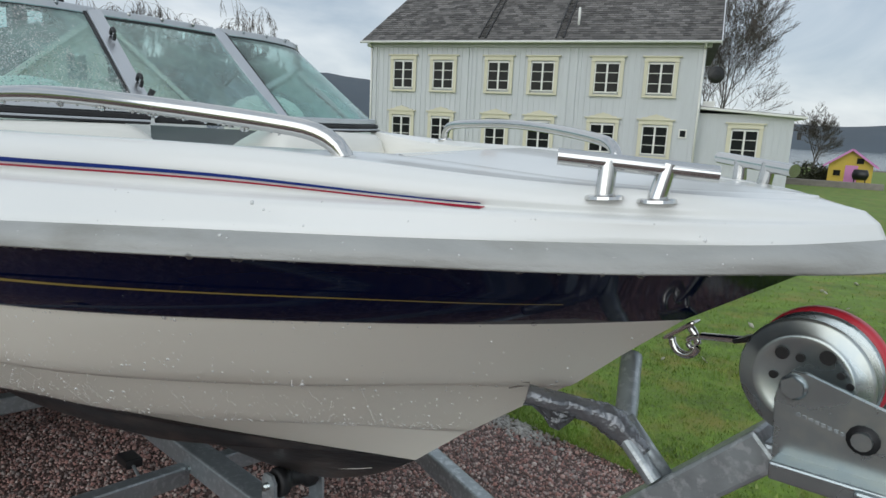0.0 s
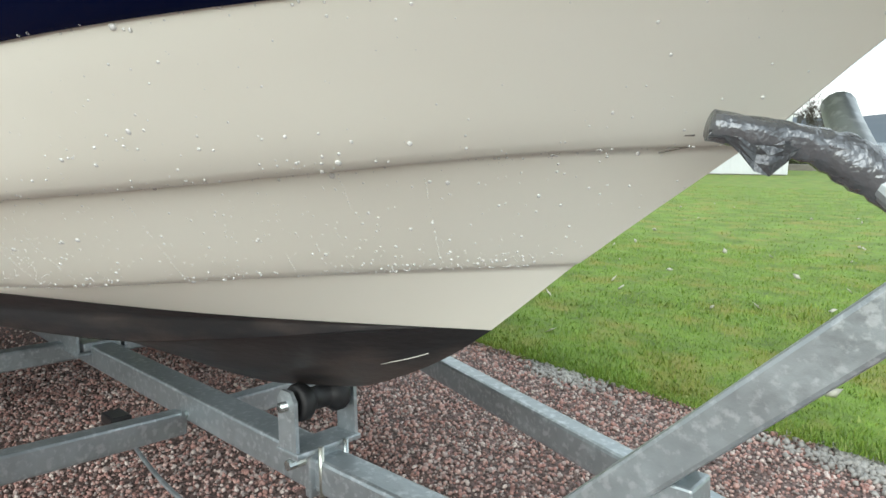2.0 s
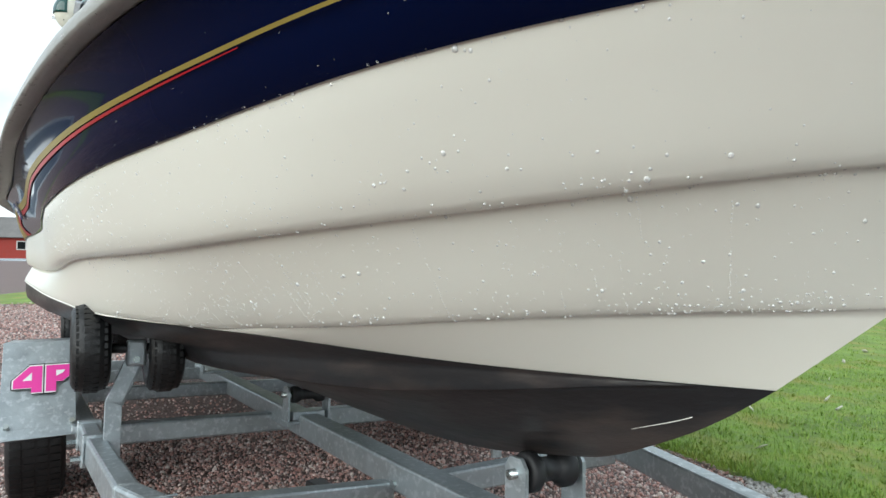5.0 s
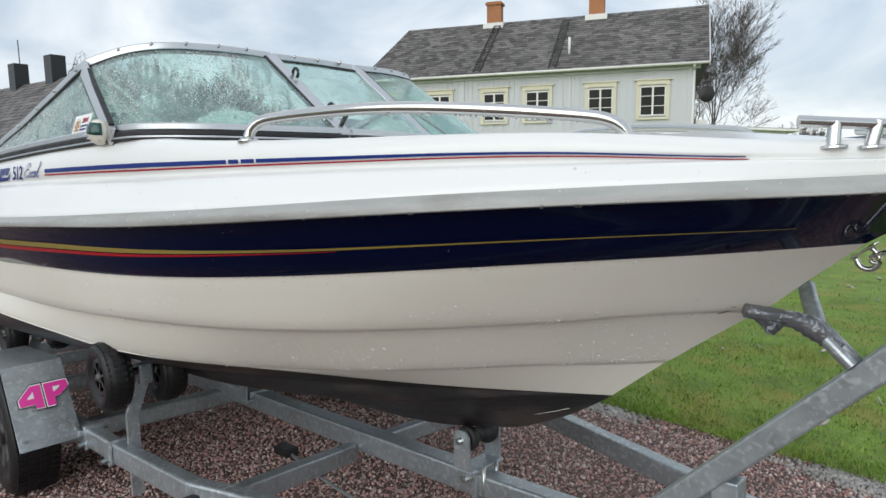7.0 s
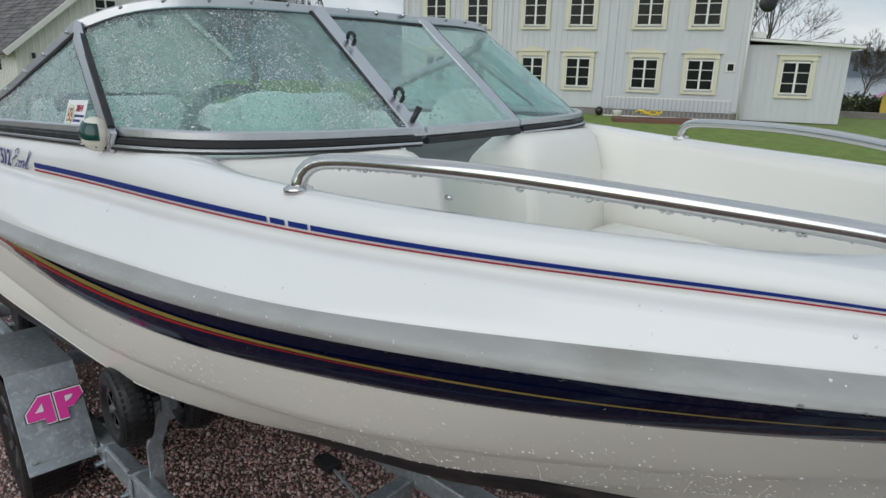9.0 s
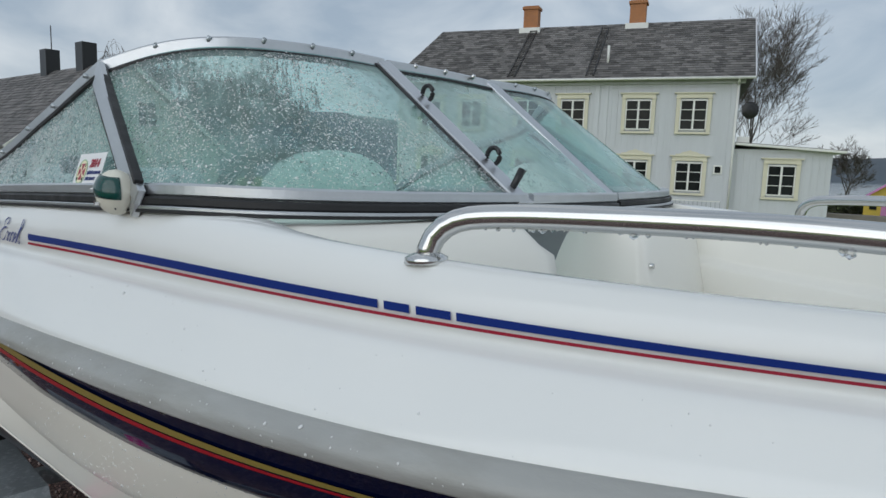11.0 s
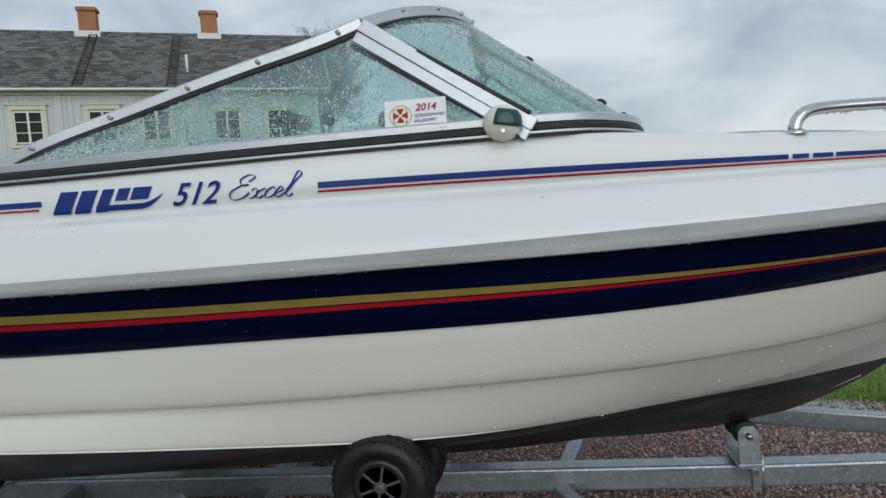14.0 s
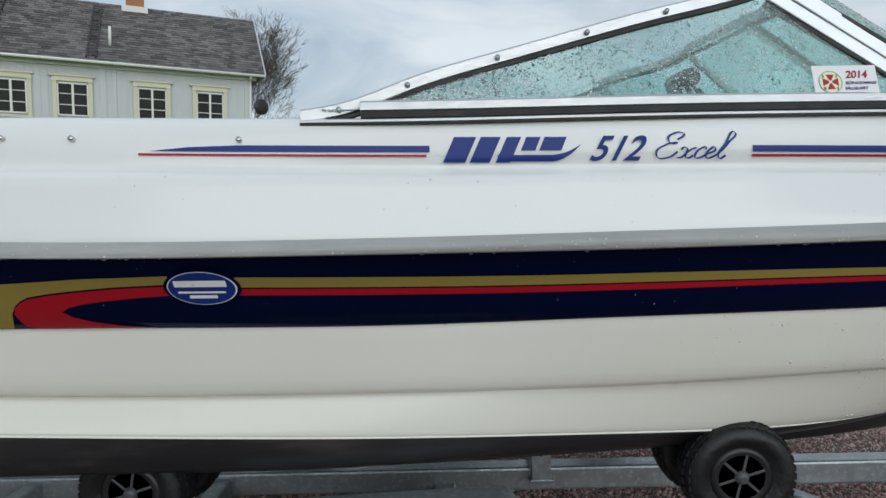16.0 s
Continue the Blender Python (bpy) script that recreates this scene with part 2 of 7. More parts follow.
# ---- mesh tools ----
def mesh_from(name, verts, faces, material, smooth=True):
    me = bpy.data.meshes.new(name)
    me.from_pydata([tuple(map(float, v)) for v in verts], [], [tuple(map(int, q)) for q in faces])
    me.materials.append(material)
    me.validate()
    me.update()
    if smooth:
        me.shade_smooth()
    return me


SIDE = [None]  # the turn for parts of the far side of the boat, whose middle line stands askew to the trailer
TURNED = set()


def put(name, me, parent=None, m=None, label=""):
    ob = new(name, me)
    ob.parent = parent
    if m is not None:
        ob.matrix_basis = m
    if SIDE[0] is not None and parent is not None and parent.name not in TURNED:
        ob.matrix_basis = SIDE[0] @ ob.matrix_basis
    if SIDE[0] is not None:
        TURNED.add(ob.name)
    if label:
        ob["label"] = label
    return ob


def part(name, bm, material, parent, label="", smooth=False, m=None):
    """One bmesh as one mesh object under a thing or a part."""
    me = bpy.data.meshes.new(name)
    bmesh.ops.recalc_face_normals(bm, faces=bm.faces[:])
    bm.to_mesh(me)
    bm.free()
    me.materials.append(material)
    if smooth:
        me.shade_smooth()
    return put(name, me, parent, m, label)


def thing(name, label, category, group="", kind="", m=None):
    ob = new(name)
    if m is not None:
        ob.matrix_basis = m
    return tagged(ob, label, category, group, kind)


def box(size, at=(0, 0, 0), bevel=0.0, turn=None, bm=None, seg=2):
    """A box with rounded edges, centred at a place, added to a bmesh."""
    bm = bm or bmesh.new()
    m = Matrix.Translation(at) @ (turn or Matrix()) @ Matrix.Diagonal((*size, 1))
    got = bmesh.ops.create_cube(bm, size=1.0, matrix=m)
    if bevel > 0:
        edges = list({e for v in got["verts"] for e in v.link_edges})
        bmesh.ops.bevel(bm, geom=edges, offset=bevel, segments=seg, profile=0.5, affect="EDGES")
    return bm


def span(a, b, w, h, bevel=0.004, bm=None, up=(0, 0, 1)):
    """A bar of width w and height h from a to b."""
    a, b = Vector(a), Vector(b)
    d = b - a
    x = d.normalized()
    y = Vector(up).cross(x).normalized()
    z = x.cross(y)
    turn = Matrix((x, y, z)).transposed().to_4x4()
    return box((d.length, w, h), (a + b) / 2, bevel, turn, bm)


def rod(a, b, r, bm=None, seg=14, r2=None):
    a, b = Vector(a), Vector(b)
    bm = bm or bmesh.new()
    d = b - a
    m = Matrix.Translation((a + b) / 2) @ d.to_track_quat("Z", "Y").to_matrix().to_4x4()
    bmesh.ops.create_cone(bm, cap_ends=True, segments=seg, radius1=r, radius2=r if r2 is None else r2, depth=d.length, matrix=m)
    return bm


def lathe(profile, at, axis="Y", seg=28, bm=None):
    """A turned body: profile of (along, radius) about an axis through a place."""
    bm = bm or bmesh.new()
    rings = []
    for s, r in profile:
        ring = []
        for k in range(seg):
            a = 2 * math.pi * k / seg
            c, d = r * math.cos(a), r * math.sin(a)
            p = {"Y": (c, s, d), "X": (s, c, d), "Z": (c, d, s)}[axis]
            ring.append(bm.verts.new((at[0] + p[0], at[1] + p[1], at[2] + p[2])))
        rings.append(ring)
    for i in range(len(rings) - 1):
        for k in range(seg):
            bm.faces.new((rings[i][k], rings[i][(k + 1) % seg], rings[i + 1][(k + 1) % seg], rings[i + 1][k]))
    bm.faces.new(rings[0][::-1])
    bm.faces.new(rings[-1])
    return bm


def smooth_path(points, n):
    """Points along a smooth curve through the given ones."""
    p = np.array(points, float)
    s = np.r_[0, np.cumsum(np.linalg.norm(np.diff(p, axis=0), axis=1))]
    q = np.linspace(0, s[-1], n)
    return np.stack([spline(s, p[:, k], q) for k in range(3)], -1)


def spline(xk, yk, x):
    """A natural cubic spline through (xk, yk), read at x."""
    xk, yk, x = np.asarray(xk, float), np.asarray(yk, float), np.asarray(x, float)
    n, h = len(xk), np.diff(xk)
    a, b = np.eye(n), np.zeros(n)
    for i in range(1, n - 1):
        a[i, i - 1], a[i, i], a[i, i + 1] = h[i - 1], 2 * (h[i - 1] + h[i]), h[i]
        b[i] = 6 * ((yk[i + 1] - yk[i]) / h[i] - (yk[i] - yk[i - 1]) / h[i - 1])
    k = np.linalg.solve(a, b)
    j = np.clip(np.searchsorted(xk, x) - 1, 0, n - 2)
    d, hh = x - xk[j], h[j]
    return yk[j] + d * ((yk[j + 1] - yk[j]) / hh - hh * (2 * k[j] + k[j + 1]) / 6) + d * d * k[j] / 2 + d**3 * (k[j + 1] - k[j]) / (6 * hh)


def sweep(path, profile, up=(0, 0, 1), closed=True, caps=True):
    """Verts and faces of a profile of (side, up) carried along a path."""
    p = np.array(path, float)
    t = np.gradient(p, axis=0)
    t /= np.linalg.norm(t, axis=1)[:, None]
    side = np.cross(t, np.array(up, float))
    side /= np.linalg.norm(side, axis=1)[:, None] + 1e-12
    top = np.cross(side, t)
    k = len(profile)
    verts = [p[i] + side[i] * a + top[i] * b for i in range(len(p)) for a, b in profile]
    faces = []
    for i in range(len(p) - 1):
        for j in range(k if closed else k - 1):
            j2 = (j + 1) % k
            faces.append((i * k + j, i * k + j2, (i + 1) * k + j2, (i + 1) * k + j))
    if closed and caps:
        faces += [tuple(range(k))[::-1], tuple(range((len(p) - 1) * k, len(p) * k))]
    return verts, faces


def ring(r, n=12, r2=None):
    return [(r * math.cos(2 * math.pi * k / n), (r2 or r) * math.sin(2 * math.pi * k / n)) for k in range(n)]


def tube(name, path, r, material, parent, n=12, label="", steps=0):
    pts = smooth_path(path, steps) if steps else path
    v, q = sweep(pts, ring(r, n))
    return put(name, mesh_from(name, v, q, material), parent, None, label)


def grid_faces(rows, cols, base=0):
    return [(base + i * cols + j, base + i * cols + j + 1, base + (i + 1) * cols + j + 1, base + (i + 1) * cols + j) for i in range(rows - 1) for j in range(cols - 1)]


def loft(name, lines, material, parent, label="", mirror=True, flip=False, weld=False):
    """A surface over lines of equal length, with its mirror image across the middle plane."""
    a = np.array(lines, float)
    rows, cols = a.shape[:2]
    v = a.reshape(-1, 3)
    q = grid_faces(rows, cols)
    if flip:
        q = [f[::-1] for f in q]
    if mirror:
        v2 = np.array([PORT @ Vector(p) for p in v * (1, -1, 1)])
        q = q + [tuple(len(v) + i for i in f[::-1]) for f in q]
        v = np.concatenate([v, v2])
    me = mesh_from(name, v, q, material)
    if weld:
        bm = bmesh.new()
        bm.from_mesh(me)
        bmesh.ops.remove_doubles(bm, verts=bm.verts[:], dist=0.0004)
        bm.to_mesh(me)
        bm.free()
        me.shade_smooth()
    return put(name, me, parent, None, label)


# ---- the boat: lines of its starboard side, bow along +x, in its own level frame ----
TRIM = 4.2  # bow-up lean of boat and trailer, degrees
LEAN = pose(0, 0, 0, 0, -TRIM, 0)
AFT = -2.35
SKEW = 2.2  # degrees by which the boat's middle line turns about its stem
ABOUT = Matrix.Translation((2.3, 0, 0))
PORT = ABOUT @ Matrix.Rotation(radians(2 * SKEW), 4, "Z") @ ABOUT.inverted()
MIDDLE = ABOUT @ Matrix.Rotation(radians(SKEW), 4, "Z") @ ABOUT.inverted()


def mid_y(x):
    """Where the middle line runs."""
    return (x - 2.3) * math.tan(radians(SKEW))


SX = [AFT, -1.7, -1.2, -0.9, -0.4, 0.1, 0.6, 1.0, 1.4, 1.7, 2.0, 2.25]
N_U = 120
U = 1 - (1 - np.linspace(0, 1, N_U)) ** 1.5


def line(xs, ys, zs, end, y_end=0.0, z_end=None):
    """A line along the hull from the transom to its end at the stem."""
    xs, ys, zs = list(xs) + [end], list(ys) + [y_end], list(zs) + [zs[-1] if z_end is None else z_end]
    x = AFT + (end - AFT) * U
    return np.stack([x, spline(xs, ys, x), spline(xs, zs, x)], -1)


KX = [AFT, -1, 0, 0.477, 0.963, 1.27, 1.40, 1.473, 1.578, 1.699]
KEEL = line(KX, [mid_y(x) for x in KX], [0.440, 0.405, 0.370, 0.357, 0.345, 0.361, 0.380, 0.393, 0.430, 0.486], 1.792, mid_y(1.792), 0.543)
BLK = line(SX[:9] + [1.6], [-1.0, -1.0, -0.985, -0.952, -0.889, -0.815, -0.716, -0.518, -0.259, -0.133], [0.84, 0.81, 0.785, 0.758, 0.712, 0.672, 0.640, 0.611, 0.566, 0.552], 1.792, mid_y(1.792), 0.543)
STR2 = line([AFT, -1.2, -0.4, 0.1, 0.3, 0.7, 1.0, 1.3, 1.6, 1.8], [-1.0, -0.985, -0.89, -0.81, -0.736, -0.631, -0.526, -0.418, -0.253, -0.115], [0.845, 0.79, 0.715, 0.68, 0.645, 0.620, 0.627, 0.635, 0.650, 0.652], 1.940, mid_y(1.94), 0.652)
# aft of the bow the lower strake runs into the paint edge
w_ = np.clip((STR2[:, 0] - 0.84) / 0.24, 0, 1)[:, None]
w_ = w_ * w_ * (3 - 2 * w_)
STR2 = STR2 * w_ + np.stack([STR2[:, 0], np.interp(STR2[:, 0], BLK[:, 0], BLK[:, 1]) - 0.001, np.interp(STR2[:, 0], BLK[:, 0], BLK[:, 2]) + 0.004], -1) * (1 - w_)
STR1 = line(SX[:11], [-0.985, -0.975, -0.95, -0.914, -0.872, -0.836, -0.790, -0.690, -0.548, -0.375, -0.157], [0.94, 0.892, 0.857, 0.831, 0.803, 0.785, 0.784, 0.775, 0.780, 0.790, 0.799], 2.155, mid_y(2.155), 0.793)
NAVB = line(SX, [-1.04, -1.04, -1.02, -0.991, -0.937, -0.898, -0.857, -0.794, -0.671, -0.547, -0.353, -0.118], [1.05, 1.02, 0.995, 0.979, 0.949, 0.934, 0.922, 0.918, 0.922, 0.931, 0.936, 0.936], 2.343, 0, 0.936)
# outer lower edge of the rub rail, and the line where the grey rail meets the white deck
RX = [AFT, -1.7, -1.3, -0.9, -0.4, 0.1, 0.6, 1.0, 1.4, 1.7, 2.0, 2.25, 2.42, 2.52]
RBOT = line(RX + [2.585], [-1.035, -1.062, -1.074, -1.069, -1.027, -0.994, -0.954, -0.898, -0.808, -0.696, -0.542, -0.371, -0.232, -0.128, -0.05], [1.190, 1.156, 1.132, 1.107, 1.086, 1.071, 1.061, 1.052, 1.050, 1.050, 1.048, 1.042, 1.038, 1.037, 1.037], 2.612, mid_y(2.612), 1.037)
RTOP = line(RX, [-0.995, -1.028, -1.036, -1.038, -1.003, -0.974, -0.924, -0.870, -0.787, -0.664, -0.502, -0.334, -0.189, -0.092], [1.216, 1.180, 1.155, 1.131, 1.111, 1.100, 1.090, 1.085, 1.081, 1.081, 1.077, 1.071, 1.067, 1.067], 2.572, mid_y(2.572), 1.067)
HTOP = line(RX[:-1], [-1.0, -1.027, -1.039, -1.034, -0.992, -0.959, -0.919, -0.863, -0.773, -0.661, -0.507, -0.336, -0.192], [1.195, 1.161, 1.137, 1.112, 1.091, 1.076, 1.066, 1.057, 1.055, 1.055, 1.053, 1.047, 1.043], 2.53, mid_y(2.53), 1.043)
CREASE = line(SX + [2.40, 2.50], [-1.06, -1.09, -1.09, -1.075, -1.006, -0.930, -0.848, -0.792, -0.712, -0.605, -0.462, -0.305] + [-0.190, -0.092], [1.29, 1.272, 1.258, 1.248, 1.223, 1.203, 1.183, 1.166, 1.149, 1.135, 1.118, 1.104] + [1.094, 1.089], 2.564, mid_y(2.564), 1.086)
STRIPE = line(SX + [2.38, 2.48], [-1.055, -1.075, -1.075, -1.055, -0.992, -0.922, -0.848, -0.792, -0.710, -0.607, -0.460, -0.300] + [-0.192, -0.098], [1.34, 1.32, 1.303, 1.290, 1.268, 1.247, 1.225, 1.204, 1.182, 1.166, 1.145, 1.117] + [1.108, 1.104], 2.548, mid_y(2.548), 1.100)
FEET = line([AFT, -1.2, -0.46, 0.1, 0.75, 1.29, 1.7, 2.07, 2.34, 2.43], [-0.93, -0.945, -0.905, -0.872, -0.803, -0.700, -0.570, -0.380, -0.200, -0.118], [1.385, 1.36, 1.325, 1.308, 1.287, 1.232, 1.200, 1.165, 1.125, 1.118], 2.500, mid_y(2.5), 1.112)


def narrow(a, share):
    """Draw a line's after part inboard, for the sides run in towards the transom."""
    d = share * np.interp(a[:, 0], [AFT, -0.9, -0.74, -0.235, 0.05, 0.36], [0.105, 0.085, 0.077, 0.052, 0.022, 0.0])
    r = (a[:, 1] + d + 1.75) / (a[:, 1] + 1.75)
    return np.stack([a[:, 0], a[:, 1] + d, 1.25 + (a[:, 2] - 1.25) * r], -1)


CREASE, STRIPE = narrow(CREASE, 1.0), narrow(STRIPE, 1.0)
NAVB, STR1, STR2, BLK = narrow(NAVB, 0.55), narrow(STR1, 0.2), narrow(STR2, 0.2), narrow(BLK, 0.2)


def at_x(a, x):
    """The place on a line at x."""
    return np.array([x, np.interp(x, a[:, 0], a[:, 1]), np.interp(x, a[:, 0], a[:, 2])])


def between(a, b, k, out=0.0, up=0.0):
    """A line part of the way from a to b, pushed outboard and up, but not where the sides meet at the stem."""
    w = np.clip((a[-1, 0] - a[:, 0]) / 0.16, 0, 1)[:, None]
    return a + (b - a) * k + w * np.array([0, -out, up])


def fade(a, end, length=0.35):
    return np.clip((end - a[:, 0]) / length, 0, 1)[:, None]


def lap(lo, hi, out, ks, end, aft=1.0):
    """Rows of a clinker panel from a lower crease to an upper one, swollen just over the lower."""
    rows = []
    for k, o in ks:
        r = lo + (hi - lo) * k
        n = np.cross(np.gradient(r, axis=0), hi - lo)
        n /= np.linalg.norm(n, axis=1)[:, None] + 1e-9
        n *= np.where(n[:, 1:2] > 0, -1, 1)
        w = fade(r, end, 0.4)
        rows.append(r + n * out * (np.interp(r[:, 0], [0.5, 1.1], [aft, 1.0])[:, None] if k < 0.9 else 1.0) * o * w * np.where(np.abs(r[:, 1:2]) < 1e-3, 0, 1) * np.array([0.3, 1, 1]))
    return rows


boat = thing("motor_boat", "white fibreglass motor boat with navy band, wet, on trailer", "boat", m=LEAN)
SWELL = [(0, -0.1), (0.006, 0.28), (0.022, 0.60), (0.06, 0.86), (0.14, 1.0), (0.3, 0.93), (0.5, 0.66), (0.75, 0.26), (0.94, -0.04), (1.0, -0.22)]
# the bottom with one spray rail along it; towards the stern the paint edge stands above the chine
CHINE = BLK + np.stack([0 * BLK[:, 0], 0 * BLK[:, 0] + 0.006 * (BLK[:, 0] < 0.4), -np.interp(BLK[:, 0], [AFT, -1.2, -0.6, 0.0, 0.4], [0.085, 0.070, 0.052, 0.022, 0.0])], -1)
bot = []
AFTER = np.interp(KEEL[:, 0], [0.2, 1.0], [1, 0])
k_lo = np.interp(KEEL[:, 0], [-2.3, 0, 0.44, 1.08, 1.44, 1.66], [0.56, 0.60, 0.63, 0.73, 0.86, 0.96])
k_hi = np.interp(KEEL[:, 0], [-2.3, 0, 0.7, 1.13, 1.37, 1.68], [0.66, 0.68, 0.73, 0.84, 0.94, 0.985])
for k, o in [(0 * k_lo, 0), (0.08 * k_lo, 0.01), (0.45 * k_lo, 0.004), (0.85 * k_lo, 0.0), (k_lo - 0.012, 0.0), (k_lo, 0.031), (k_lo + 0.012, 0.030), (k_hi - 0.01, 0.006), (k_hi, 0.0), ((k_hi + 1) / 2, 0.022 * AFTER + 0.002), (0.9 + 0.1 * k_hi, 0.012 * AFTER), (0 * k_lo + 1, 0)]:
    r = KEEL + (CHINE - KEEL) * k[:, None]
    w = fade(r, 1.72, 0.5)[:, 0]
    bot.append(r + np.stack([0 * w, -o * w * 0.6, -o * w], -1))
bot += [CHINE + (BLK - CHINE) * 0.5 + (0, -0.003, 0), BLK]
loft("hull_bottom", bot, ANTIFOUL, boat, "worn matt black antifouling bottom")
low_rows = lap(BLK, STR2, 0.004, [(0, 0), (0.5, 1.0), (0.9, 0.4), (1, 0)], 1.9)
mid_rows = lap(STR2, STR1, 0.017, SWELL, 2.02, 0.25)
top_rows = lap(STR1, NAVB, 0.023, SWELL, 2.25)
loft("hull_side", low_rows + mid_rows[1:] + top_rows[1:], CREAM, boat, "cream gelcoat clinker-style hull side beaded with rain")
nav_rows = [between(NAVB, HTOP, k, o) for k, o in [(0, 0.0), (0.03, 0.004), (0.3, 0.004), (0.6, -0.004), (0.85, -0.006), (1, 0)]]
loft("hull_band", nav_rows, NAVY, boat, "glossy navy blue band below the rail")
loft("transom", [np.concatenate([r[:1] for r in (bot + low_rows[1:] + mid_rows[1:] + top_rows[1:] + nav_rows[1:])]) * (1, s, 1) + (0, (1 - s) * mid_y(AFT), 0) for s in (1, 0.5, 0)], CREAM, boat)

# rub rail round the bow: a rolled grey edge that overhangs the band
tang = np.gradient(RBOT, axis=0)
out = np.stack([-tang[:, 1], tang[:, 0], 0 * tang[:, 0]], -1)
out /= np.linalg.norm(out, axis=1)[:, None]
out *= np.where(out[:, 1:2] > 0, -1, 1)
out[-1] = (1, 0, 0)
rise = lambda k: RBOT + (RTOP - RBOT) * k
rail_rows = [HTOP + (0, 0.004, 0.006), RBOT - out * 0.014 + (0, 0, 0.001), RBOT - out * 0.005, RBOT + out * 0.001 + (0, 0, 0.002), rise(0.13) + out * 0.0045, rise(0.28) + out * 0.0090, rise(0.44) + out * 0.0130, rise(0.60) + out * 0.0150, rise(0.74) + out * 0.0140, rise(0.87) + out * 0.0095, rise(0.96) + out * 0.004, RTOP + (0, 0, 0.001), RTOP - out * 0.006]
loft("rub_rail", rail_rows, RAILGREY, boat, "weathered grey rub rail round the gunwale", weld=True)

# deck moulding
deck_rows = [between(RTOP, RTOP, 0, -0.006, -0.024), RTOP + (0, 0, -0.002), between(RTOP, CREASE, 0.12, 0.004), between(RTOP, CREASE, 0.30, 0.006), between(RTOP, CREASE, 0.55, 0.009), between(RTOP, CREASE, 0.78, 0.012), between(RTOP, CREASE, 0.91, 0.014), between(RTOP, CREASE, 0.98, 0.011), between(CREASE, STRIPE, 0.05, 0.003), between(CREASE, STRIPE, 0.13, -0.006), between(CREASE, STRIPE, 0.22, -0.010), between(CREASE, STRIPE, 0.38, -0.009), between(CREASE, STRIPE, 0.64, -0.003), STRIPE, between(STRIPE, FEET, 0.3, 0.004, 0.006), between(STRIPE, FEET, 0.6, 0.004, 0.010), between(STRIPE, FEET, 0.85, 0.001, 0.005), FEET]
FIN = FEET * 1
fw = np.interp(FEET[:, 0], [-2.3, -1.2, 0.9, 1.3, 1.8, 2.1, 2.5], [0.06, 0.06, 0.06, 0.075, 0.085, 0.09, 0.05])
FIN[:, 1] = np.minimum(FEET[:, 1] + fw, mid_y(FEET[:, 0]))
over = np.interp(FEET[:, 0], [0.95, 1.15, 1.90, 2.04], [0, 1, 1, 0])
FIN[:, 1] = FIN[:, 1] * (1 - over) + (FEET[:, 1] + 0.028) * over
FIN[:, 2] += 0.004 - 0.018 * over
loft("deck_side", deck_rows + [FEET + (FIN - FEET) * 0.5 + np.stack([0 * over, 0 * over, 0.002 + 0.004 * over], -1), FIN], GELCOAT, boat, "white gelcoat deck moulding", weld=True)

aft_edge = np.array([r[0] for r in deck_rows + [FIN]])
loft("stern_coaming", [aft_edge * (1, k, 1) + (0, (1 - k) * mid_y(AFT), 0) for k in (1, 0.6, 0)], GELCOAT, boat)
sx_ = np.linspace(AFT, -1.97, 6)
loft("stern_deck", [np.stack([sx_, mid_y(sx_) + (np.interp(sx_, FIN[:, 0], FIN[:, 1]) - mid_y(sx_)) * k, np.interp(sx_, FIN[:, 0], FIN[:, 2]) - 0.004], -1) for k in (1, 0.5, 0)], GELCOAT, boat, "white deck across the stern")


def hull_half(x, z):
    """Half the hull's breadth at x and height z."""
    pts = [at_x(r, x) for r in (KEEL, BLK, STR2, STR1, NAVB, HTOP, FIN) if x <= r[-1, 0]]
    return abs(np.interp(z, [p[2] for p in pts], [p[1] for p in pts]))

# ---- ground ----
HOUSE_TURN = 25.4
DOWN = Vector((-math.sin(radians(HOUSE_TURN)), math.cos(radians(HOUSE_TURN))))


def ground_z(x, y):
    """Height of the plot: level by the boat, falling gently to the house and then to the lake."""
    d = x * DOWN.x + y * DOWN.y
    s = np.hypot(x, y)
    z = -0.65 * np.clip((d - 2) / 26, 0, 1.3)
    return z - 8.0 * np.clip((s - 75) / 120, 0, 1) ** 1.5


def sheet(name, xs, ys, lift, material, label, category):
    gx, gy = np.meshgrid(xs, ys)
    gz = np.vectorize(ground_z)(gx, gy) + lift(gx, gy)
    v = np.stack([gx, gy, gz], -1).reshape(-1, 3)
    ob = put(name, mesh_from(name, v, grid_faces(len(ys), len(xs)), material))
    return tagged(ob, label, category, kind="structure")


far = [-4000, -1500, -600, -300, -200, -150, -120, -100, -85, -75, -60]
xs = far + list(np.arange(-50, 51, 2.0)) + [-k for k in far[::-1]]
sheet("ground", xs, xs, lambda x, y: 0 * x, GRAVELBED, "damp reddish gravel yard", "ground")
lawn_x = np.r_[-75, -60, -45, -30, -20, -14, np.arange(-10, 8, 0.12), 8.5, 10, 14, 20, 30, 45, 60, 75]
lawn_y0 = np.array([1.43 + 0.05 * noise.noise((x * 1.7, 0, 0)) + 0.03 * noise.noise((x * 6, 3, 0)) for x in lawn_x])
steps = np.r_[0, 0.03, 0.1, 0.4, 1, 2, 4, 7, 11, 16, 22, 30, 45, 70]
v = []
for s in steps:
    for x, y0 in zip(lawn_x, lawn_y0):
        v.append((x, y0 + s, ground_z(x, y0 + s) + (0.0 if s == 0 else 0.018 if s < 0.05 else 0.03)))
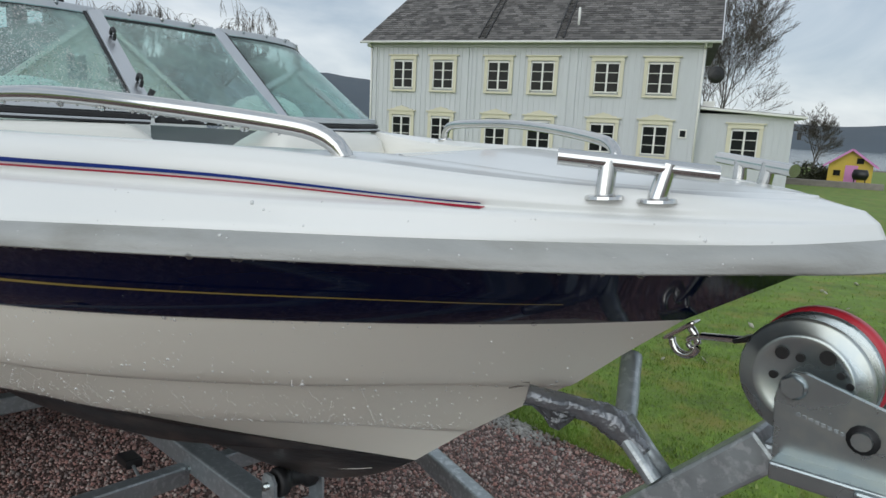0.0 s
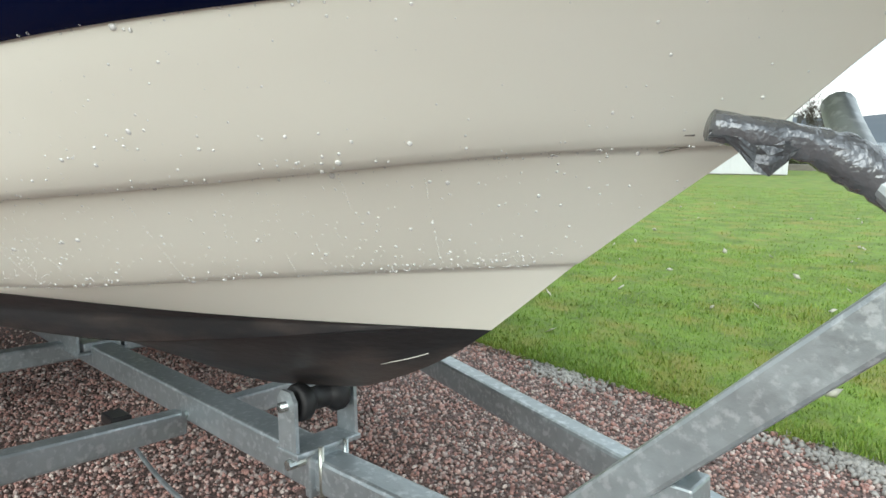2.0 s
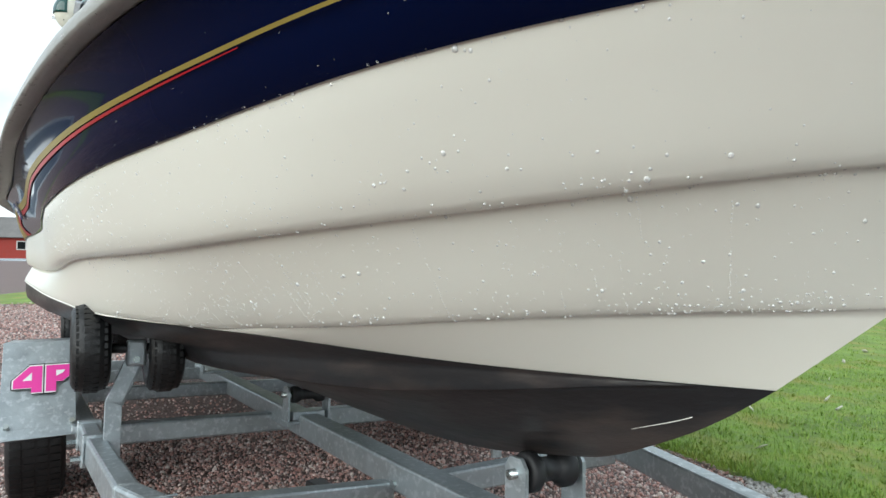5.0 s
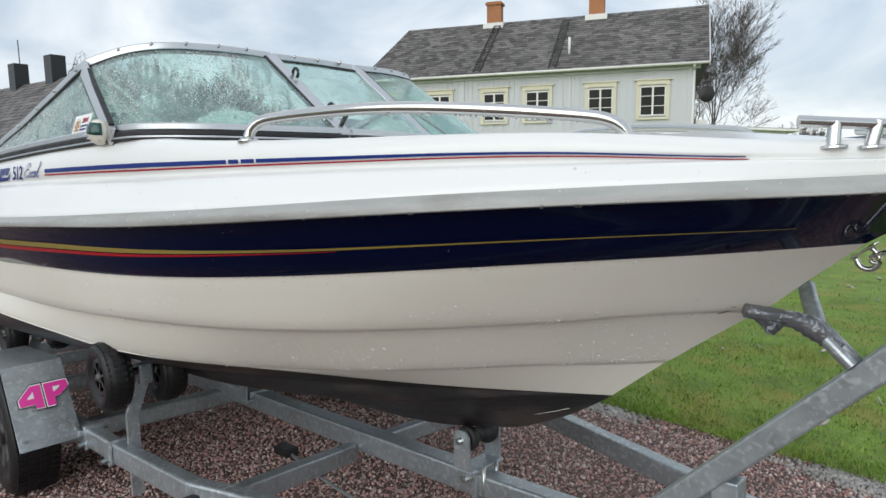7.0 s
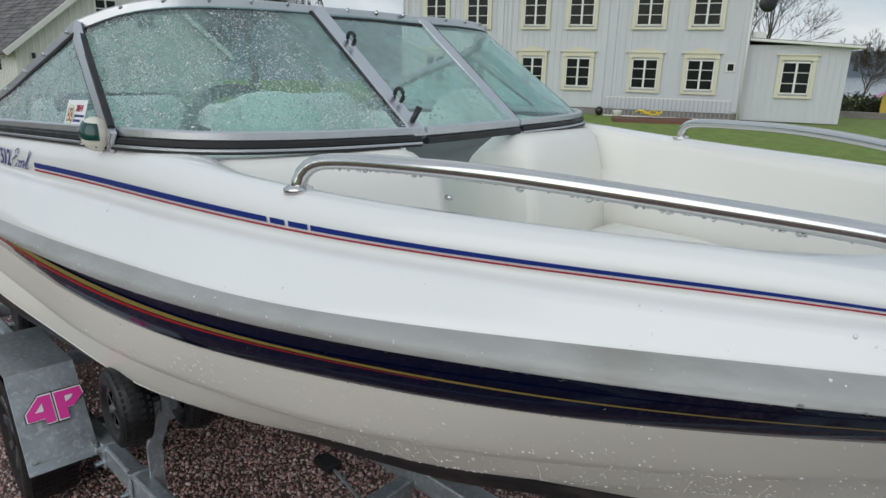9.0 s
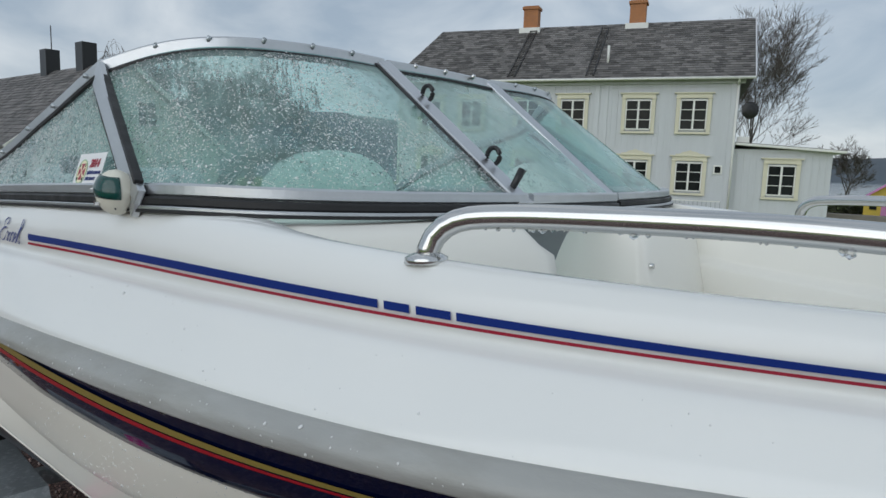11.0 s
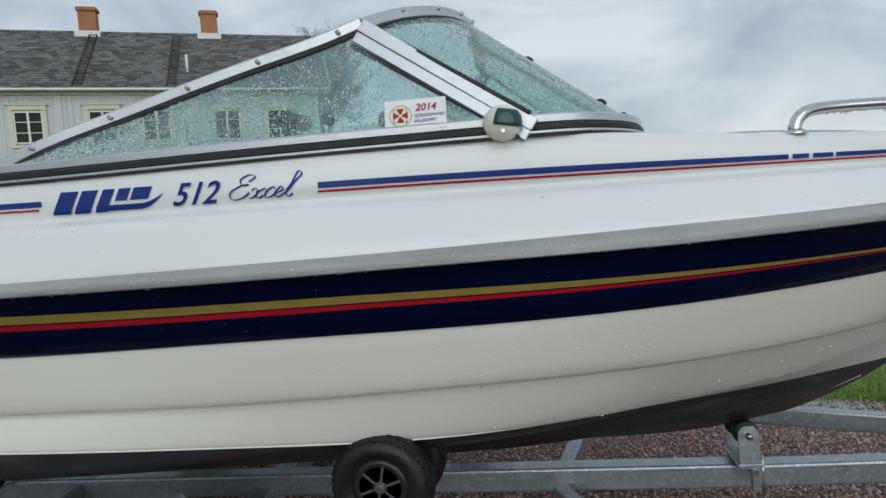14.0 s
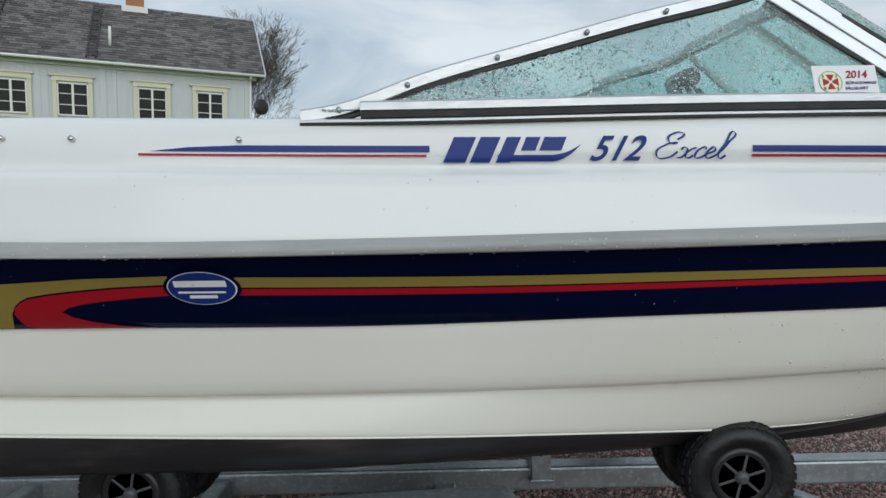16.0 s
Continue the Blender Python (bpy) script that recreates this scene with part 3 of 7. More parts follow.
lawn = tagged(put("lawn", mesh_from("lawn", v, grid_faces(len(steps), len(lawn_x)), LAWN)), "short wet green lawn beside the gravel", "lawn", kind="structure")
lake = tagged(put("lake", mesh_from("lake", [(-4000, -4000, -6), (4000, -4000, -6), (4000, 4000, -6), (-4000, 4000, -6)], [(0, 1, 2, 3)], WATER)), "pale grey lake water under overcast sky", "water", kind="structure")
# far shore
hv, hq = [], []
for k in range(241):
    a = 2 * math.pi * k / 240
    h = 52 + 30 * noise.noise((math.cos(a) * 3, math.sin(a) * 3, 1)) + 10 * noise.noise((math.cos(a) * 14, math.sin(a) * 14, 2))
    h += 105 * math.exp(-((a - 2.70) / 0.42) ** 2) + 40 * math.exp(-((a - 1.45) / 0.22) ** 2)
    for r, z in ((1500, -7), (1560, h * 0.45), (1750, h * 0.9), (2000, h)):
        hv.append((r * math.cos(a), r * math.sin(a), z + (3 * noise.noise((k * 0.9, r, 0)) if z > 0 else 0)))
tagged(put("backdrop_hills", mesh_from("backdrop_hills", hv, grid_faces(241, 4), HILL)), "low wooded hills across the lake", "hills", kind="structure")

# ---- boat: graphics on band and deck ----
BAND_K = (0, 0.03, 0.3, 0.6, 0.85, 1)


def band_at(x, k, off=0.003):
    """A place on the navy band: along x, k from its foot to the rail."""
    pts = [at_x(r, x) for r in nav_rows]
    y = np.interp(k, BAND_K, [p[1] for p in pts])
    z = np.interp(k, BAND_K, [p[2] for p in pts])
    return (x, y - off - 0.006 * np.clip((x - 1.3) / 0.4, 0, 1), z)


def strip(name, xs, low, high, place, material, parent, label="", rows=4):
    """A thin vinyl strip between two heights along x, laid on a surface."""
    a = [[place(x, low(x) + (high(x) - low(x)) * i / (rows - 1)) for x in xs] for i in range(rows)]
    SIDE[0] = PORT
    loft(name, np.array(a) * (1, -1, 1), material, parent, label, mirror=False)
    SIDE[0] = None
    return loft(name, a, material, parent, label, mirror=False)


gk = lambda x: np.interp(x, [-1.2, -0.7, 0.0, 0.5, 1.0, 1.5, 2.12, 2.3], [0.60, 0.63, 0.565, 0.535, 0.495, 0.45, 0.425, 0.42])
gw = lambda x: np.interp(x, [-1.2, 0.2, 0.8, 1.3, 1.8, 2.12, 2.30], [0.068, 0.060, 0.045, 0.024, 0.013, 0.008, 0.004])
strip("gold_stripe", np.linspace(-0.59, 2.28, 96), lambda x: gk(x) - gw(x), lambda x: gk(x) + gw(x), band_at, GOLD, boat, "matt gold vinyl stripe")
rw = lambda x: np.interp(x, [-1.2, 0.2, 0.8, 1.2, 1.55], [0.044, 0.040, 0.028, 0.015, 0.004])
strip("red_stripe", np.linspace(-0.59, 1.55, 70), lambda x: gk(x) - gw(x) - 0.018 - 2 * rw(x), lambda x: gk(x) - gw(x) - 0.018, band_at, REDBAND, boat, "red vinyl stripe")
# the swept ends of both stripes towards the stern
outer_up = lambda x: np.interp(x, [-0.992, -0.988, -0.975, -0.957, -0.92, -0.873, -0.80, -0.704], [0.20, 0.28, 0.36, 0.42, 0.465, 0.505, 0.55, 0.58])
outer_low = lambda x: np.interp(x, [-0.992, -0.988, -0.983, -0.965], [0.20, 0.11, 0.05, 0.012])
inner_up = lambda x: np.interp(x, [-0.906, -0.895, -0.87, -0.831, -0.77, -0.704], [0.25, 0.30, 0.345, 0.385, 0.43, 0.46])
inner_low = lambda x: np.interp(x, [-0.906, -0.895, -0.862, -0.82, -0.758], [0.25, 0.18, 0.105, 0.055, 0.012])
strip("gold_sweep", np.linspace(-1.75, -0.704, 80), lambda x: 0.012 if x < -0.997 else outer_up(x) + 0.022, lambda x: np.interp(x, [-1.75, -1.45, -1.2, -1.015, -0.85, -0.704], [0.012, 0.26, 0.48, 0.60, 0.68, 0.71]), band_at, GOLD, boat, "gold swept vinyl end")
strip("red_sweep_upper", np.linspace(-0.992, -0.704, 50), lambda x: inner_up(x) if x > -0.906 else 0.235, outer_up, band_at, REDBAND, boat)
strip("red_sweep_lower", np.linspace(-0.992, -0.758, 50), outer_low, lambda x: inner_low(x) if x > -0.906 else 0.236, band_at, REDBAND, boat)
# oval badge with plain bars
for name, s, off, m_ in (("badge_edge", 1.0, 0.0, NAVY), ("badge_ring", 0.90, 0.0015, WHITEPRINT), ("oval_badge", 0.865, 0.003, BLUE)):
    pts = [(-0.648 + 0.067 * s * math.cos(a), 0.555 + 0.235 * s * math.sin(a)) for a in np.linspace(0, 2 * math.pi, 41)[:-1]]
    bm = bmesh.new()
    bm.faces.new([bm.verts.new(band_at(x, k, 0.006 + off)) for x, k in pts])
    part(name, bm, m_, boat)
for k0, k1, x0, x1 in ((0.575, 0.655, -0.694, -0.604), (0.495, 0.520, -0.690, -0.608), (0.430, 0.470, -0.672, -0.624)):
    strip("badge_bar", np.linspace(x0, x1, 6), lambda x: k0, lambda x: k1, lambda x, k: band_at(x, k, 0.0105), WHITEPRINT, boat)


ROW_UP = between(STRIPE, FEET, 0.3, 0.004, 0.006)


def deck_at(x, d, off=0.0016):
    """A place on the deck side: d metres above the stripe line, measured up the slope."""
    c, s, f_ = at_x(CREASE, x), at_x(STRIPE, x), at_x(ROW_UP, x)
    if d < 0:
        g = min(1.0, -d / max(1e-3, np.linalg.norm(c - s)))
        p = s + (c - s) * g + np.array([0, np.interp(g, [0, 0.36, 0.62, 0.78, 0.87, 0.95, 1.0], [0, 0.0015, 0.0055, 0.007, 0.004, -0.003, -0.008]), 0])
    else:
        p = s + (f_ - s) * (d / max(1e-3, np.linalg.norm(f_ - s)))
    return (p[0], p[1] - off, p[2] + off * 0.35)


def deck_line(name, x0, x1, d0, d1, taper, material, label=""):
    xs_ = np.linspace(x0, x1, max(6, int(abs(x1 - x0) * 40)))
    t = lambda x: 1 - taper * np.clip((x - 0.9) / 1.35, 0, 1)
    return strip(name, xs_, lambda x: d0, lambda x: d0 + (d1 - d0) * t(x), deck_at, material, boat, label, rows=3)


for x0, x1 in ((0.352, 1.264), (1.272, 1.304), (1.312, 1.352), (1.358, 2.235)):
    deck_line("blue_stripe", x0, x1, -0.009, 0.003, 0.86, BLUE, "chipped blue vinyl pinstripe")
rise = lambda x: 0.0058 * np.clip((x - 0.9) / 1.3, 0, 1)
strip("red_pinstripe", np.linspace(0.350, 2.24, 76), lambda x: -0.0178 + 0.75 * rise(x), lambda x: -0.0132 + 0.32 * rise(x), deck_at, RED, boat, rows=3)
strip("blue_stripe", np.linspace(-0.725, -0.237, 24), lambda x: -0.009, lambda x: np.interp(x, [-0.725, -0.66, -0.57], [-0.0088, -0.001, 0.003]), deck_at, BLUE, boat, rows=3)
strip("red_pinstripe", np.linspace(-0.745, -0.243, 24), lambda x: -0.0175, lambda x: -0.0132, deck_at, RED, boat, rows=3)
# maker's mark as plain slanted blocks with a wave under them
for i, x0 in enumerate((-0.214, -0.166, -0.119, -0.084, -0.051)):
    w = (0.040, 0.036, 0.026, 0.026, 0.040)[i]
    pts = [(x0, -0.028), (x0 + w, -0.028), (x0 + w + 0.022, 0.019), (x0 + 0.022, 0.019)]
    if i > 2:
        pts[0], pts[1] = (x0 + 0.011, -0.006), (x0 + w + 0.011, -0.006)
    bm = bmesh.new()
    low, high = np.array(pts[:2]), np.array(pts[3:1:-1])
    rows_ = [[bm.verts.new(deck_at(*(a + (b - a) * k), 0.0018)) for a, b in zip(low, high)] for k in np.linspace(0, 1, 7)]
    for a, b in zip(rows_, rows_[1:]):
        bm.faces.new((a[0], a[1], b[1], b[0]))
    part("mark_block", bm, BLUE, boat)
strip("mark_wave", np.linspace(-0.115, 0.035, 16), lambda x: -0.026 + 0.030 * max(0, (x + 0.02) / 0.055) ** 2, lambda x: -0.014 + 0.019 * max(0, (x + 0.02) / 0.055) ** 2, deck_at, BLUE, boat, rows=5)


def lettering(name, text, size, material, m, parent, shear=0.0, align="LEFT", space=1.0, bold=0.0):
    c = bpy.data.curves.new(name, "FONT")
    c.body, c.size, c.shear, c.align_x, c.extrude, c.space_character, c.offset = text, size, shear, align, 0.0004, space, bold
    c.resolution_u = 4
    c.materials.append(material)
    return put(name, c, parent, m)


def on_deck(x, d, off=0.0016):
    p, px = Vector(deck_at(x, d, off)), Vector(deck_at(x + 0.1, d, off))
    pu = Vector(deck_at(x, d + 0.015, off))
    ux = (px - p).normalized()
    uz = ux.cross((pu - p).normalized()).normalized()
    uy = uz.cross(ux)
    return Matrix.Translation(p) @ Matrix((ux, uy, uz)).transposed().to_4x4()


lettering("model_number", "512", 0.063, BLUE, on_deck(0.048, -0.024), boat, 0.48, space=1.0, bold=0.0008)


def pen_word(name, strokes, x0, d0, wide, high, shear, nib, material):
    """A word written in a broad-nib script hand, laid on the deck side."""
    verts, faces = [], []
    for pts in strokes:
        p = smooth_path([(a * wide + b * high * shear, b * high, 0) for a, b in pts], 10 * len(pts))
        t = np.gradient(p, axis=0)
        t /= np.linalg.norm(t, axis=1)[:, None] + 1e-12
        side = np.stack([-t[:, 1], t[:, 0]], -1)
        half = 0.0007 + nib * np.abs(side @ np.array([0.85, -0.53])) ** 1.5
        n0 = len(verts)
        for q, s, h in zip(p, side, half):
            for sg in (1, -1):
                verts.append(deck_at(x0 + q[0] + s[0] * h * sg, d0 + q[1] + s[1] * h * sg, 0.0022))
        faces += [(n0 + 2 * i, n0 + 2 * i + 1, n0 + 2 * i + 3, n0 + 2 * i + 2) for i in range(len(p) - 1)]
    return put(name, mesh_from(name, verts, faces, material, smooth=False), boat, None, "blue script lettering")


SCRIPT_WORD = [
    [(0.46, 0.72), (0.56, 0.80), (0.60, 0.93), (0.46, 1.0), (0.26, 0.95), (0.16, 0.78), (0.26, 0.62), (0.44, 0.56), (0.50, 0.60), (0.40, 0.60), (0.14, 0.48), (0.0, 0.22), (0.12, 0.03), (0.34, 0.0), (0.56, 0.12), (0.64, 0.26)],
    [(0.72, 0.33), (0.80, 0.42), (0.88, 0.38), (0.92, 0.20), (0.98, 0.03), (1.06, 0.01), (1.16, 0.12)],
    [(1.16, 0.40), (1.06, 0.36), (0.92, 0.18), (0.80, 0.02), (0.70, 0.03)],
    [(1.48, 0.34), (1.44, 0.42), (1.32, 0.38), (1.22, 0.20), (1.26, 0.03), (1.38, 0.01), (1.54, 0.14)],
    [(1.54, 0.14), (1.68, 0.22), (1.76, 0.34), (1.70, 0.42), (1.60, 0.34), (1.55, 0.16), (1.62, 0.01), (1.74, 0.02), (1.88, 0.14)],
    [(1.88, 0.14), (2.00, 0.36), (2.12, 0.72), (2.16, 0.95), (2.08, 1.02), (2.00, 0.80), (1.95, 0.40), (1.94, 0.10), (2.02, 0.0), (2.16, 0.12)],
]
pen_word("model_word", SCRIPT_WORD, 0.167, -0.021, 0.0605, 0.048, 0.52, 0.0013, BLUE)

# ---- boat: deck fittings ----
for s in (1, -1):
    SIDE[0] = PORT if s < 0 else None
    tag = "polished stainless grab rail with rain drops"
    pts = [(1.292, -0.700, 1.226), (1.295, -0.697, 1.246), (1.312, -0.688, 1.266), (1.352, -0.672, 1.2745), (1.45, -0.643, 1.273), (1.60, -0.601, 1.265), (1.75, -0.545, 1.248), (1.90, -0.467, 1.224), (1.99, -0.412, 1.207), (2.028, -0.388, 1.195), (2.048, -0.373, 1.176), (2.055, -0.366, 1.153)]
    rail = tube("bow_rail", [(a, b * s, c) for a, b, c in pts], 0.0125, STEEL, boat, 14, tag, steps=60)
    for a, b, c in ((1.292, -0.700, 1.230), (2.055, -0.366, 1.160)):
        part("rail_foot", lathe([(-0.004, 0.024), (0.003, 0.023), (0.007, 0.015)], (a, b * s, c), "Z", 20), STEEL, rail, smooth=True)
    f1, f2 = Vector((2.341, -0.218 * s, 1.118)), Vector((2.387, -0.183 * s, 1.114))
    d = (f2 - f1).normalized()
    mid = (f1 + f2) / 2
    cleat = part("mooring_cleat", rod(mid - d * 0.082 + Vector((0, 0, 0.043)), mid + d * 0.094 + Vector((0, 0, 0.034)), 0.0097, seg=28), STEEL, boat, "polished steel mooring cleat", smooth=False)
    for f_, lean in ((f1, 0.004), (f2, 0.012)):
        part("cleat_leg", rod(f_, f_ + d * lean + Vector((0, 0, 0.042)), 0.0112, seg=32, r2=0.0102), STEEL, cleat, smooth=False)
        part("cleat_foot", lathe([(-0.002, 0.0225), (0.0015, 0.0220), (0.0030, 0.0195), (0.0035, 0.0120)], f_, "Z", 32), STEEL, cleat, smooth=False)
SIDE[0] = None
for x, s in ((-0.572, 1), (-0.86, 1), (-0.98, 1), (-1.08, 1)):
    part("canopy_stud", rod(deck_at(x, 0.012, -0.002), deck_at(x, 0.012, 0.008), 0.005, seg=10), STEEL, boat, smooth=True)
for a, b in (((-1.13, -0.955, 1.385), (-1.36, -0.955, 1.39)),):
    aft_cleat = part("mooring_cleat", rod(a, b, 0.0085, seg=16), STEEL, boat, "polished steel mooring cleat")
    for x in (-1.17, -1.25):
        part("cleat_leg", rod((x, -0.955, 1.34), (x + 0.02, -0.955, 1.386), 0.0085), STEEL, aft_cleat, smooth=True)

# bow eye with its plate
bow_eye = part("bow_eye", span((2.318, 0, 0.906), (2.362, 0, 0.938), 0.026, 0.006), STEEL, boat, "steel bow eye on its plate")
eye_pts = [(2.326, 0, 0.908), (2.332, 0, 0.893), (2.348, 0, 0.886), (2.363, 0, 0.897), (2.362, 0, 0.914), (2.352, 0, 0.928)]
tube("eye_loop", eye_pts, 0.0055, STEEL, bow_eye, 10, steps=24)

# ---- boat: cockpit liner ----
IN = np.stack([FIN[:, 0], FIN[:, 1], FIN[:, 2]], -1)
m_ = (IN[:, 0] > -2.2) & (IN[:, 0] < 2.07)
edge = IN[m_]
drop = [(0.0, 0.0), (0.012, -0.006), (0.020, -0.025), (0.027, -0.118), (0.033, -0.128), (0.058, -0.134), (0.066, -0.148), (0.070, -0.27)]
foot_row = np.array([(p[0], -min(abs(p[1]) - 0.07, hull_half(p[0], 0.80) - 0.05), 0.80) for p in edge])
loft("side_liner", [edge + (0, dy, dz) for dy, dz in drop] + [foot_row], LINER, boat, "cream moulded cockpit side")
front = [IN[IN[:, 0] >= 2.04] * (1, s, 1) + np.stack([0 * IN[IN[:, 0] >= 2.04][:, 0], (1 - s) * mid_y(IN[IN[:, 0] >= 2.04][:, 0]), 0 * IN[IN[:, 0] >= 2.04][:, 0]], -1) for s in (1.0, 0.66, 0.33, 0.0)]
loft("bow_deck", [r + np.stack([0 * r[:, 0], 0 * r[:, 0], 0.004 * i * np.clip((2.49 - r[:, 0]) / 0.25, 0, 1)], -1) for i, r in enumerate(front)], GELCOAT, boat, "white bow deck", weld=True)
fy = at_x(IN, 2.07)
lip = [np.array([(2.07 + dx, mid_y(2.07) + t * (fy[1] - mid_y(2.07)), fy[2] + dz + 0.006 * (1 - t * t)) for t in np.linspace(1, 0, 12)]) for dx, dz in ((0.02, -0.004), (0.0, 0.001), (-0.014, -0.002), (-0.022, -0.04), (-0.05, -0.20), (-0.10, -0.30))]
loft("cockpit_front", lip, LINER, boat)
fx_ = np.linspace(-2.2, 1.86, 30)
fh = np.array([max(0.05, hull_half(x, 0.80) - 0.045) for x in fx_])
loft("cockpit_floor", [np.stack([fx_, mid_y(fx_) + (-fh - mid_y(fx_)) * k, 0 * fx_ + 0.80], -1) for k in (1, 0.5, 0)], LINER, boat, "cream cockpit floor")
for s in (1, -1):
    SIDE[0] = PORT if s < 0 else None
    bm = bmesh.new()
    pts = [(1.10, 0.21), (1.84, 0.08), (1.84, 0.34), (1.70, 0.44), (1.40, 0.56), (1.10, 0.66)]
    lo = [bm.verts.new((x, -min(y, hull_half(x, 0.80) - 0.06) * s, 0.80)) for x, y in pts]
    hi = [bm.verts.new((x, -min(y, hull_half(x, 0.86) - 0.06) * s, 0.966)) for x, y in pts]
    bm.faces.new(hi)
    for i in range(len(pts)):
        bm.faces.new((lo[i], lo[(i + 1) % 6], hi[(i + 1) % 6], hi[i]))
    bmesh.ops.bevel(bm, geom=[e for e in bm.edges if e.verts[0].co.z > 0.9 and e.verts[1].co.z > 0.9], offset=0.02, segments=3, affect="EDGES")
    seat = part("bow_seat", bm, LINER, boat, "cream moulded bow seat box", smooth=False)
    bm = bmesh.new()
    hatch = [(1.45 + (x - 1.45) * 0.80, -0.37 * s + (-min(y, hull_half(x, 0.86) - 0.06) * s + 0.37 * s) * 0.76) for x, y in pts]
    for z0, z1 in ((0.9655, 0.971),):
        va, vb = [bm.verts.new((x, y, z0)) for x, y in hatch], [bm.verts.new((x, y, z1)) for x, y in hatch]
        bm.faces.new(vb)
        for i in range(6):
            bm.faces.new((va[i], va[(i + 1) % 6], vb[(i + 1) % 6], vb[i]))
    part("seat_hatch", bm, GELCOAT, seat)
    part("hatch_pull", box((0.045, 0.016, 0.006), (1.32, -0.30 * s, 0.977), 0.003), STEEL, seat)
    # console with rounded shoulder at the passage
    rows = []
    for dx, z in ((-0.62, 1.262), (-0.2, 1.262), (-0.03, 1.262), (0.02, 1.255), (0.045, 1.235), (0.06, 1.19), (0.085, 1.05), (0.10, 0.80)):
        row = []
        for t in np.linspace(0, 1, 26):
            yy = 0.80 - t * (0.575 if s > 0 else 0.612)
            zz = z - (0.05 * max(0, (t - 0.86) / 0.14) ** 2 if z > 1.2 else 0)
            fx = np.interp(yy, [0.225, 0.33, 0.45, 0.56, 0.66, 0.73, 0.80], [1.045, 1.042, 1.032, 1.012, 0.985, 0.935, 0.84])
            row.append((fx + dx, -min(yy, hull_half(fx + dx, zz) - 0.04) * s, zz))
        row.append((row[-1][0], row[-1][1] - 0.003 * -s, 0.80))
        rows.append(row)
    loft("console", rows, LINER, boat, "cream moulded console under the windscreen", mirror=False)
    for x, z in ((1.117, 1.141), (1.134, 1.006)):
        part("console_screw", rod((x - 0.01, -0.214 * s, z), (x + 0.006, -0.214 * s, z), 0.006, seg=10), STEEL, boat, smooth=True)
    # domed instrument hood, and seats behind the screen
    hood = lathe([(0.0, 0.152), (0.04, 0.150), (0.08, 0.135), (0.11, 0.105), (0.128, 0.068), (0.135, 0.025)], (0.70, -0.425 * s, 1.258), "Z", 36)
    for v_ in hood.verts:
        v_.co.x = 0.70 + (v_.co.x - 0.70) * 0.80
    part("instrument_hood", hood, LINER, boat, "pale domed instrument hood", smooth=True)
    seat = part("seat_backrest", box((0.12, 0.50, 0.50), (-0.28, -0.50 * s, 1.16), 0.05, pose(0, 0, 0, 0, -12, 0), seg=4), VINYL, boat, "pale vinyl cockpit seat", smooth=True)
    part("seat_cushion", box((0.48, 0.50, 0.14), (-0.02, -0.50 * s, 0.98), 0.045, seg=4), VINYL, seat, smooth=True)
    part("seat_base", box((0.40, 0.42, 0.14), (-0.04, -0.50 * s, 0.87), 0.02), LINER, seat)
SIDE[0] = None
part("rear_bench", box((0.5, 1.5, 0.4), (-1.75, 0, 1.02), 0.06, seg=4), VINYL, boat, "pale vinyl stern bench", smooth=True, m=MIDDLE)
wheel_ring = [(0.45 - 0.06 * math.sin(a), -0.378 + 0.165 * math.cos(a), 1.25 + 0.155 * math.sin(a)) for a in np.linspace(0, 2 * math.pi, 33)]
steer = tube("steering_wheel", wheel_ring, 0.018, RUBBER, boat, 10, "black rubber steering wheel")
for a in (0.4, 2.7, 4.71):
    part("spoke", rod((0.45, -0.378, 1.25), (0.45 - 0.055 * math.sin(a), -0.378 + 0.155 * math.cos(a), 1.25 + 0.145 * math.sin(a)), 0.011), RUBBER, steer, smooth=True)
part("hub", rod((0.44, -0.378, 1.255), (0.60, -0.378, 1.22), 0.035), RUBBER, steer, smooth=True)
lever = part("throttle_box", box((0.14, 0.05, 0.10), (0.30, -0.80, 1.25), 0.012), PLASTIC, boat, "black throttle control")
part("throttle_arm", rod((0.30, -0.77, 1.27), (0.27, -0.77, 1.375), 0.011), STEEL, lever, smooth=True)
part("throttle_grip", rod((0.27, -0.80, 1.378), (0.27, -0.70, 1.378), 0.019), PLASTIC, lever, smooth=True)
bm = bmesh.new()
bm.faces.new([bm.verts.new(p) for p in [(0.95, y, z) for y, z in ((-0.20, 1.262), (0.112, 1.256), (0.085, 1.243), (0.060, 1.230), (0.031, 1.212), (0.012, 1.190), (-0.003, 1.170), (-0.012, 1.156), (-0.026, 1.150), (-0.062, 1.158), (-0.13, 1.195), (-0.20, 1.225))]])
bmesh.ops.solidify(bm, geom=bm.faces[:], thickness=0.008)
door_grey = part("passage_door", bm, DOORGREY, boat, "grey plastic flap below the opening pane")

# ---- boat: windscreen ----
screen = part("windscreen", span((0.93, -0.22, 1.277), (0.93, -0.20, 1.277), 0.004, 0.004, 0), ALU, boat, "aluminium framed wrap-round windscreen with teal glass")
TOPS = [(-0.47, -0.905, 1.326), (-0.40, -0.889, 1.336), (-0.274, -0.868, 1.377), (-0.104, -0.833, 1.424), (0.069, -0.809, 1.466), (0.225, -0.790, 1.501), (0.40, -0.770, 1.540), (0.445, -0.758, 1.556)]
TOPF = [(0.445, -0.758, 1.556), (0.500, -0.702, 1.579), (0.558, -0.645, 1.592), (0.603, -0.580, 1.597), (0.628, -0.500, 1.599), (0.638, -0.370, 1.601), (0.618, -0.220, 1.603)]
